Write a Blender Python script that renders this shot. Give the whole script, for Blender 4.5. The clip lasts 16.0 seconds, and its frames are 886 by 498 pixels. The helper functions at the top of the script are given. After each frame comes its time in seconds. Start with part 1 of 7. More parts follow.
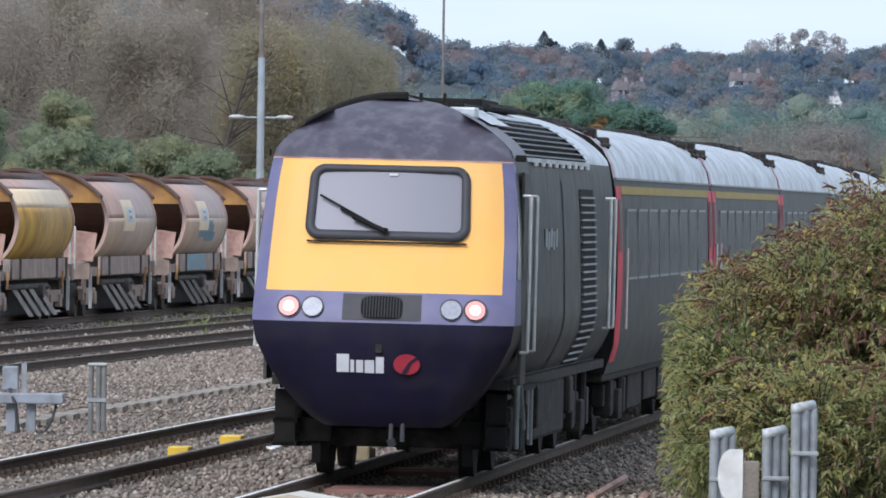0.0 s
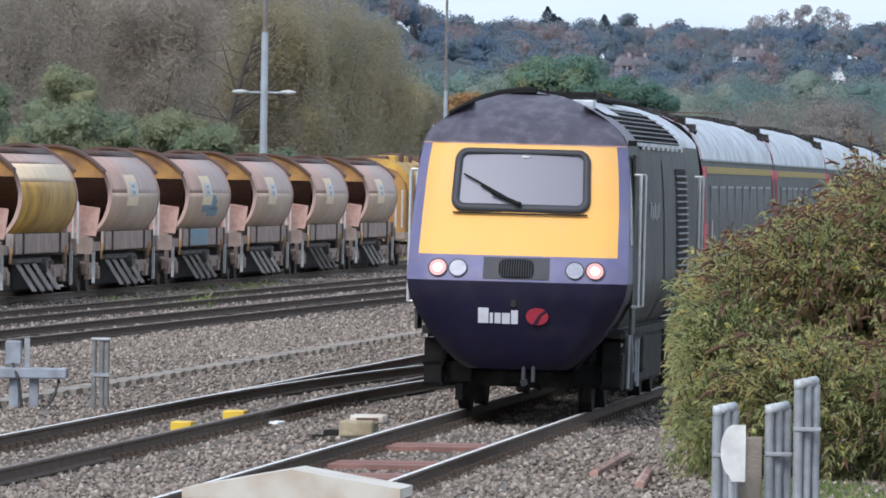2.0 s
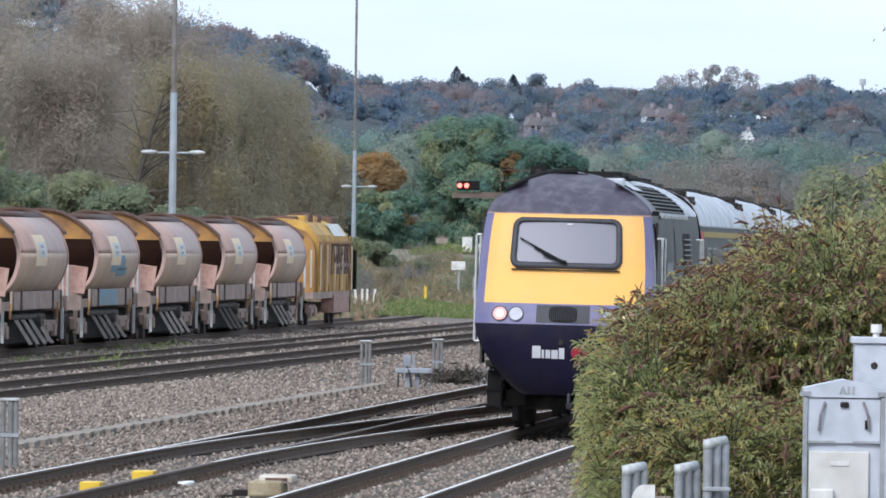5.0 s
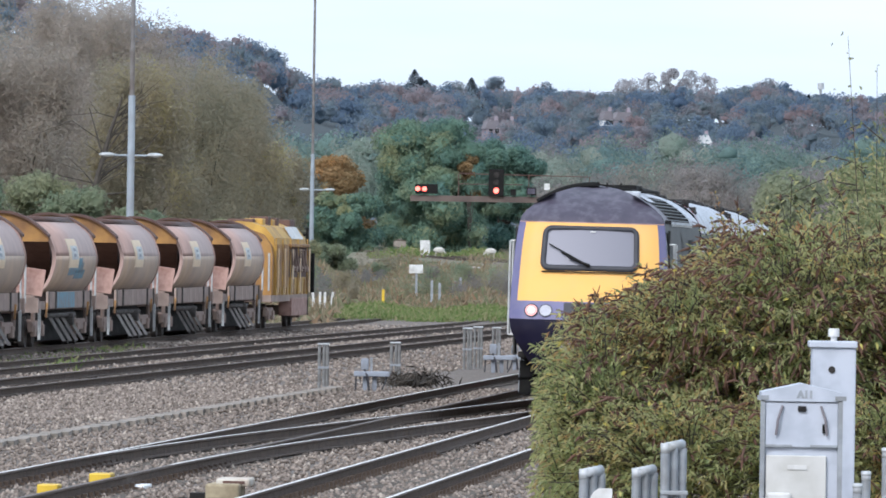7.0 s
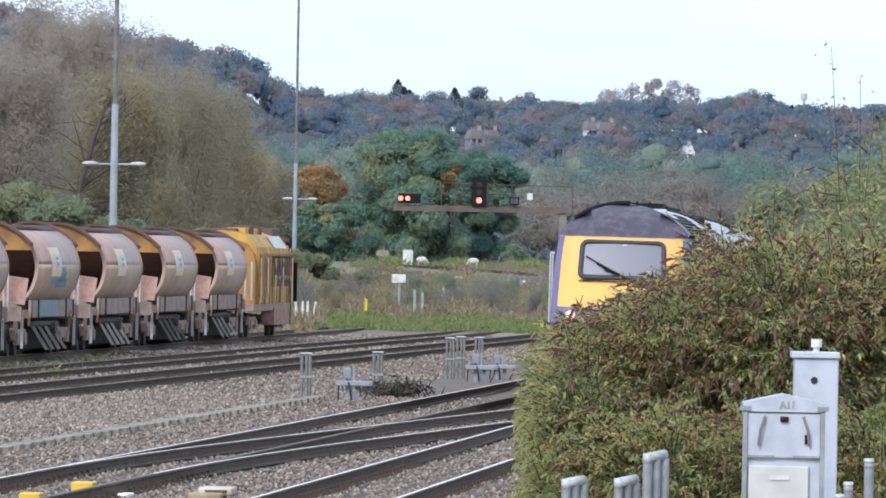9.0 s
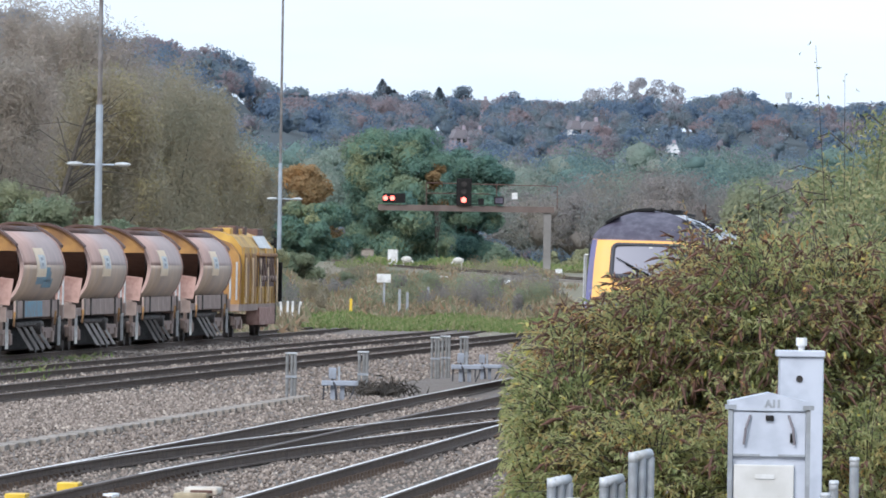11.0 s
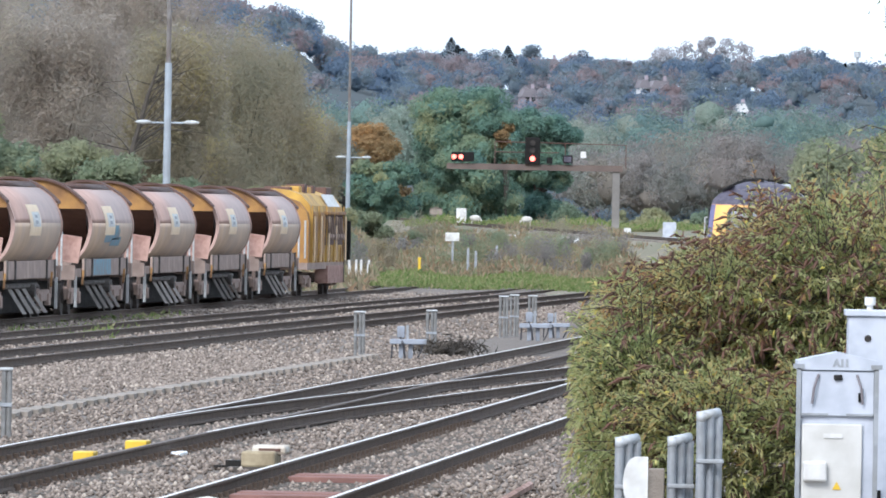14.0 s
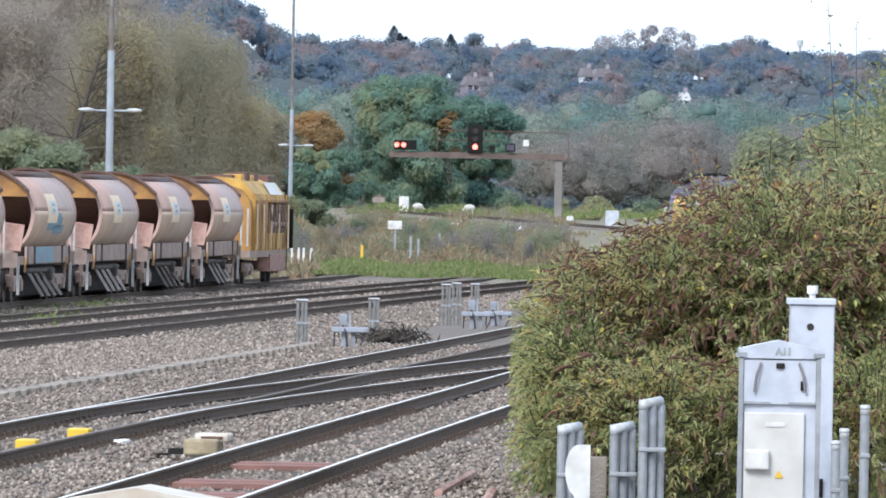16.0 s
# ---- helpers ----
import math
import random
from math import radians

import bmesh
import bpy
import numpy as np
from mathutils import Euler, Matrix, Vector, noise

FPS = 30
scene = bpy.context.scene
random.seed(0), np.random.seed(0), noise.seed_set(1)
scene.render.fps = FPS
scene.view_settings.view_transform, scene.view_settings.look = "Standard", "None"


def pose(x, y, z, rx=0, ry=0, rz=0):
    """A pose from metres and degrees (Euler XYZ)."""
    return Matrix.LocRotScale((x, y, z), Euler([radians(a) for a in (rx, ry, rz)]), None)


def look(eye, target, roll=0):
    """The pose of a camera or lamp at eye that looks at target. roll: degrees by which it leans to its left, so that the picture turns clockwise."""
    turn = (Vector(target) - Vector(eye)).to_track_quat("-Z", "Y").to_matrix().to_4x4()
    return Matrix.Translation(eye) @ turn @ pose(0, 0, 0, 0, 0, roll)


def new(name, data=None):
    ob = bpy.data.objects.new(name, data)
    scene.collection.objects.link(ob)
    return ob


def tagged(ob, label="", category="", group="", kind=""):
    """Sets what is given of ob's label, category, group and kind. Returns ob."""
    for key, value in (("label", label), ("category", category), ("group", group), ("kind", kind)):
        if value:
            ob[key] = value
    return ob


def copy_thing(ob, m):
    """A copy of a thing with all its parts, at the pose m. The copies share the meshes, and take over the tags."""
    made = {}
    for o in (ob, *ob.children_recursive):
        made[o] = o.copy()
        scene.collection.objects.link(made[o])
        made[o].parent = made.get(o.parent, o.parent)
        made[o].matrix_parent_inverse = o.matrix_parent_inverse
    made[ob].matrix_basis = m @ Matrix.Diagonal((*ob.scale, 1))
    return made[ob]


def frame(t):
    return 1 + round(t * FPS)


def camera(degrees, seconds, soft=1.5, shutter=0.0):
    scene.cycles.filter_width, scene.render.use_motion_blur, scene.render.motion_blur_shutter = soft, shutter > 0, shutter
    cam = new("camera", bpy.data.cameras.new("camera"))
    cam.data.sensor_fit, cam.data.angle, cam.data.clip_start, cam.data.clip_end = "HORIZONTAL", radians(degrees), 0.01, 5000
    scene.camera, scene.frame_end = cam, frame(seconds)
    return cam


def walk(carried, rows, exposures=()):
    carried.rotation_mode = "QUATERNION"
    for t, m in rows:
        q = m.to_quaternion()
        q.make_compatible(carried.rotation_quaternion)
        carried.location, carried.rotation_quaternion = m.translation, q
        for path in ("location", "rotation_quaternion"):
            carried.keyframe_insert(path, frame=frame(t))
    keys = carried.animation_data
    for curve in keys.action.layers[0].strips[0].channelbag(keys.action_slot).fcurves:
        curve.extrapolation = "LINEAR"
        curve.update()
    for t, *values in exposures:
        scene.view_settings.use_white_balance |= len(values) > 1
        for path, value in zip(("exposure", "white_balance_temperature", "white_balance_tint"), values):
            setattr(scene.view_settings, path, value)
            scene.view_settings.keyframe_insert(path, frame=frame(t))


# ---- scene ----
# ---- camera: it stands still on the platform and pans by hand ----
EYE = Vector((0.0, 0.0, 2.849))
FOV = 5.118
PATH = [
    (0, -0.8462, -0.2377, 0.746), (0.5, -1.0442, -0.3274, 0.733), (1, -0.9170, -0.3272, 0.865),
    (1.5, -0.8105, -0.3197, 0.830), (2, -0.8625, -0.3808, 0.837), (2.5, -0.9950, -0.4173, 0.872),
    (3, -0.8220, -0.2715, 0.928), (3.5, -0.6132, -0.1953, 0.857), (6, -0.2669, 0.0349, 0.846),
    (6.5, -0.2237, -0.0273, 0.886), (7, -0.0982, -0.0039, 0.899), (7.5, -0.0544, -0.0017, 0.959),
    (8, -0.0086, 0.0345, 1.010), (8.5, 0.0174, 0.0552, 0.982), (9, 0.0000, 0.0533, 1.050),
    (11.5, 0.0976, 0.0525, 0.896), (12, 0.1438, 0.0901, 0.996), (12.5, 0.0095, 0.0317, 1.005),
    (13, -0.0643, -0.0336, 0.995), (13.5, -0.2394, -0.1198, 0.825), (14, -0.3046, -0.1929, 1.008),
    (14.5, -0.1080, -0.1392, 0.976), (15, 0.0608, -0.1053, 1.003), (15.5, 0.0577, -0.1614, 1.013),
    (16, 0.0286, -0.2555, 1.059)]


def aim(yaw, pitch):
    a, e = radians(yaw), radians(pitch)
    return EYE + 100 * Vector((math.sin(a) * math.cos(e), math.cos(a) * math.cos(e), math.sin(e)))


cam = camera(FOV, 16.0, soft=1.75)
walk(cam, [(t, look(EYE, aim(yaw, pitch), roll)) for t, yaw, pitch, roll in PATH],
     exposures=[(0, 0.15, 6120, 12), (3.0, 0.20, 6120, 12), (6.0, 0.26, 6120, 12), (9.0, 0.33, 6120, 12), (12.0, 0.42, 6120, 12), (14.0, 0.60, 6120, 12), (16.0, 0.57, 6120, 12)])

# ---- sky and sun: a bright overcast afternoon ----
SUN_ELEV, SUN_ROT = radians(38), radians(205)
world = bpy.data.worlds.new("overcast_sky")
scene.world = world
world.use_nodes = True
wn, wl = world.node_tree.nodes, world.node_tree.links
wn.clear()
w_out, w_bg = wn.new("ShaderNodeOutputWorld"), wn.new("ShaderNodeBackground")
w_sky = wn.new("ShaderNodeTexSky")
w_sky.sky_type = "NISHITA"
w_sky.sun_disc = False
w_sky.sun_elevation, w_sky.sun_rotation = SUN_ELEV, SUN_ROT
w_sky.dust_density, w_sky.air_density = 4.0, 1.0
w_co, w_map, w_noise = wn.new("ShaderNodeTexCoord"), wn.new("ShaderNodeMapping"), wn.new("ShaderNodeTexNoise")
w_map.inputs["Scale"].default_value = (9, 9, 60)
w_noise.inputs["Scale"].default_value, w_noise.inputs["Detail"].default_value = 1.0, 5
w_ramp = wn.new("ShaderNodeValToRGB")
w_ramp.color_ramp.elements[0].position, w_ramp.color_ramp.elements[0].color = 0.34, (6.2, 7.5, 9.0, 1)
w_ramp.color_ramp.elements[1].position, w_ramp.color_ramp.elements[1].color = 0.66, (7.9, 8.8, 9.7, 1)
w_mix = wn.new("ShaderNodeMix")
w_mix.data_type = "RGBA"
w_mix.inputs[0].default_value = 0.86
wl.new(w_co.outputs["Generated"], w_map.inputs["Vector"])
wl.new(w_map.outputs["Vector"], w_noise.inputs["Vector"])
wl.new(w_noise.outputs["Fac"], w_ramp.inputs["Fac"])
wl.new(w_sky.outputs["Color"], w_mix.inputs[6])
wl.new(w_ramp.outputs["Color"], w_mix.inputs[7])
wl.new(w_mix.outputs[2], w_bg.inputs["Color"])
w_bg.inputs["Strength"].default_value = 0.115
wl.new(w_bg.outputs["Background"], w_out.inputs["Surface"])
sun_data = bpy.data.lights.new("sun", "SUN")
sun_data.energy, sun_data.angle, sun_data.color = 2.1, radians(25), (1.0, 0.975, 0.95)
sun = new("sun", sun_data)
sun.matrix_world = look((0, 0, 50), Vector((0, 0, 50)) - Vector((math.sin(SUN_ROT) * math.cos(SUN_ELEV), math.cos(SUN_ROT) * math.cos(SUN_ELEV), math.sin(SUN_ELEV))))

# ---- materials ----


def material(name, base, second=None, scale=6.0, rough=0.7, metal=0.0, bump=0.0, bump_scale=40.0, spread=(0.35, 0.65), stretch=(1, 1, 1), dirt=None, dirt_scale=1.2, coat=0.0, spec=0.5):
    """A surface of two shades in noise, optional dirt blotches and fine relief, in metres."""
    m = bpy.data.materials.new(name)
    m.use_nodes = True
    n, l = m.node_tree.nodes, m.node_tree.links
    b = n["Principled BSDF"]
    b.inputs["Roughness"].default_value, b.inputs["Metallic"].default_value = rough, metal
    b.inputs["Coat Weight"].default_value = coat
    b.inputs["Specular IOR Level"].default_value = spec
    co, mp = n.new("ShaderNodeTexCoord"), n.new("ShaderNodeMapping")
    mp.inputs["Scale"].default_value = stretch
    l.new(co.outputs["Object"], mp.inputs["Vector"])
    second = second or tuple(c * 0.75 for c in base)
    t, r = n.new("ShaderNodeTexNoise"), n.new("ShaderNodeValToRGB")
    t.inputs["Scale"].default_value, t.inputs["Detail"].default_value = scale, 6
    l.new(mp.outputs["Vector"], t.inputs["Vector"])
    r.color_ramp.elements[0].position, r.color_ramp.elements[1].position = spread
    r.color_ramp.elements[0].color, r.color_ramp.elements[1].color = (*base, 1), (*second, 1)
    l.new(t.outputs["Fac"], r.inputs["Fac"])
    colour = r.outputs["Color"]
    if dirt:
        t2, r2, mx = n.new("ShaderNodeTexNoise"), n.new("ShaderNodeValToRGB"), n.new("ShaderNodeMix")
        t2.inputs["Scale"].default_value, t2.inputs["Detail"].default_value = dirt_scale, 8
        l.new(mp.outputs["Vector"], t2.inputs["Vector"])
        r2.color_ramp.elements[0].position, r2.color_ramp.elements[1].position = 0.45, 0.72
        r2.color_ramp.elements[0].color, r2.color_ramp.elements[1].color = (0, 0, 0, 1), (0.8, 0.8, 0.8, 1)
        l.new(t2.outputs["Fac"], r2.inputs["Fac"])
        mx.data_type = "RGBA"
        mx.inputs[7].default_value = (*dirt, 1)
        l.new(r2.outputs["Color"], mx.inputs[0])
        l.new(colour, mx.inputs[6])
        colour = mx.outputs[2]
    l.new(colour, b.inputs["Base Color"])
    if bump:
        t3, bp = n.new("ShaderNodeTexNoise"), n.new("ShaderNodeBump")
        t3.inputs["Scale"].default_value, t3.inputs["Detail"].default_value = bump_scale, 5
        l.new(mp.outputs["Vector"], t3.inputs["Vector"])
        l.new(t3.outputs["Fac"], bp.inputs["Height"])
        bp.inputs["Strength"].default_value, bp.inputs["Distance"].default_value = bump, 0.03
        l.new(bp.outputs["Normal"], b.inputs["Normal"])
    return m


def leafy(name, colours, rough=0.65, through_light=0.25, cover=1.0):
    """Foliage or stones: each separate piece takes its own shade from the list. cover: how much of a spray of fine twigs is solid."""
    m = bpy.data.materials.new(name)
    m.use_nodes = True
    n, l = m.node_tree.nodes, m.node_tree.links
    b = n["Principled BSDF"]
    b.inputs["Roughness"].default_value = rough
    b.inputs["Specular IOR Level"].default_value = 0.25
    geo, r = n.new("ShaderNodeNewGeometry"), n.new("ShaderNodeValToRGB")
    r.color_ramp.interpolation = "LINEAR"
    while len(r.color_ramp.elements) < len(colours):
        r.color_ramp.elements.new(0.5)
    for i, c in enumerate(colours):
        r.color_ramp.elements[i].position = i / (len(colours) - 1)
        r.color_ramp.elements[i].color = (*c, 1)
    value = geo.outputs["Random Per Island"]
    if cover < 1:
        # fine twigs and leaves take the light of the whole crown's rounding
        at_n, at_t = n.new("ShaderNodeAttribute"), n.new("ShaderNodeAttribute")
        at_n.attribute_name, at_t.attribute_name = "crown_normal", "tone"
        l.new(at_n.outputs["Vector"], b.inputs["Normal"])
        blend = n.new("ShaderNodeMath")
        blend.operation = "MULTIPLY_ADD"
        blend.inputs[1].default_value = 2.6
        l.new(at_t.outputs["Fac"], blend.inputs[0])
        l.new(value, blend.inputs[2])
        whole = n.new("ShaderNodeMath")
        whole.operation = "MULTIPLY"
        whole.inputs[1].default_value = 1 / 3.6
        l.new(blend.outputs[0], whole.inputs[0])
        value = whole.outputs[0]
    l.new(value, r.inputs["Fac"])
    l.new(r.outputs["Color"], b.inputs["Base Color"])
    if through_light:
        tr, mx = n.new("ShaderNodeBsdfTranslucent"), n.new("ShaderNodeMixShader")
        mx.inputs[0].default_value = through_light
        l.new(r.outputs["Color"], tr.inputs["Color"])
        l.new(b.outputs[0], mx.inputs[1])
        l.new(tr.outputs[0], mx.inputs[2])
        l.new(mx.outputs[0], n["Material Output"].inputs["Surface"])
        if cover < 1:
            gap, thin = n.new("ShaderNodeBsdfTransparent"), n.new("ShaderNodeMixShader")
            thin.inputs[0].default_value = cover
            l.new(gap.outputs[0], thin.inputs[1])
            l.new(mx.outputs[0], thin.inputs[2])
            l.new(thin.outputs[0], n["Material Output"].inputs["Surface"])
    return m


def crown(name, colours, grain=1.0, thin=0.35, swing=0.3, cover=1.0):
    """Foliage seen from afar: each tree takes its hue from the list, leaf clumps of about 1/grain metres lighten and darken it."""
    m = bpy.data.materials.new(name)
    m.use_nodes = True
    n, l = m.node_tree.nodes, m.node_tree.links
    b = n["Principled BSDF"]
    b.inputs["Roughness"].default_value, b.inputs["Specular IOR Level"].default_value = 0.95, 0.1
    co, at, r = n.new("ShaderNodeTexCoord"), n.new("ShaderNodeAttribute"), n.new("ShaderNodeValToRGB")
    at.attribute_name = "tone"
    while len(r.color_ramp.elements) < len(colours):
        r.color_ramp.elements.new(0.5)
    for i, c in enumerate(colours):
        r.color_ramp.elements[i].position = i / (len(colours) - 1)
        r.color_ramp.elements[i].color = (*c, 1)
    big, fine = n.new("ShaderNodeTexNoise"), n.new("ShaderNodeTexNoise")
    big.inputs["Scale"].default_value, big.inputs["Detail"].default_value = grain * 0.3, 3
    fine.inputs["Scale"].default_value, fine.inputs["Detail"].default_value = grain * 1.6, 6
    fine.inputs["Roughness"].default_value = 0.65
    for t in (big, fine):
        l.new(co.outputs["Object"], t.inputs["Vector"])
    hue = n.new("ShaderNodeMath")
    hue.operation = "MULTIPLY_ADD"
    hue.inputs[1].default_value = 0.9
    off = n.new("ShaderNodeMath")
    off.operation = "SUBTRACT"
    off.inputs[1].default_value = 0.45
    l.new(at.outputs["Fac"], off.inputs[0])
    l.new(big.outputs["Fac"], hue.inputs[0])
    l.new(off.outputs[0], hue.inputs[2])
    l.new(hue.outputs[0], r.inputs["Fac"])
    val, hs = n.new("ShaderNodeMapRange"), n.new("ShaderNodeHueSaturation")
    val.inputs["From Min"].default_value, val.inputs["From Max"].default_value = 0.3, 0.7
    val.inputs["To Min"].default_value, val.inputs["To Max"].default_value = 1 - swing, 1 + swing
    l.new(fine.outputs["Fac"], val.inputs["Value"])
    l.new(val.outputs["Result"], hs.inputs["Value"])
    l.new(r.outputs["Color"], hs.inputs["Color"])
    l.new(hs.outputs["Color"], b.inputs["Base Color"])
    # leaves take the light of the whole crown's rounding
    at_n = n.new("ShaderNodeAttribute")
    at_n.attribute_name = "crown_normal"
    l.new(at_n.outputs["Vector"], b.inputs["Normal"])
    tr, mx = n.new("ShaderNodeBsdfTranslucent"), n.new("ShaderNodeMixShader")
    mx.inputs[0].default_value = thin
    l.new(hs.outputs["Color"], tr.inputs["Color"])
    l.new(b.outputs[0], mx.inputs[1])
    l.new(tr.outputs[0], mx.inputs[2])
    l.new(mx.outputs[0], n["Material Output"].inputs["Surface"])
    if cover < 1:
        # a spray of twigs lets part of what is behind it through
        gap, open_ = n.new("ShaderNodeBsdfTransparent"), n.new("ShaderNodeMixShader")
        open_.inputs[0].default_value = cover
        l.new(gap.outputs[0], open_.inputs[1])
        l.new(mx.outputs[0], open_.inputs[2])
        l.new(open_.outputs[0], n["Material Output"].inputs["Surface"])
    return m


def glowing(name, colour, strength):
    m = bpy.data.materials.new(name)
    m.use_nodes = True
    b = m.node_tree.nodes["Principled BSDF"]
    b.inputs["Base Color"].default_value = (*colour, 1)
    b.inputs["Emission Color"].default_value = (*colour, 1)
    b.inputs["Emission Strength"].default_value = strength
    return m


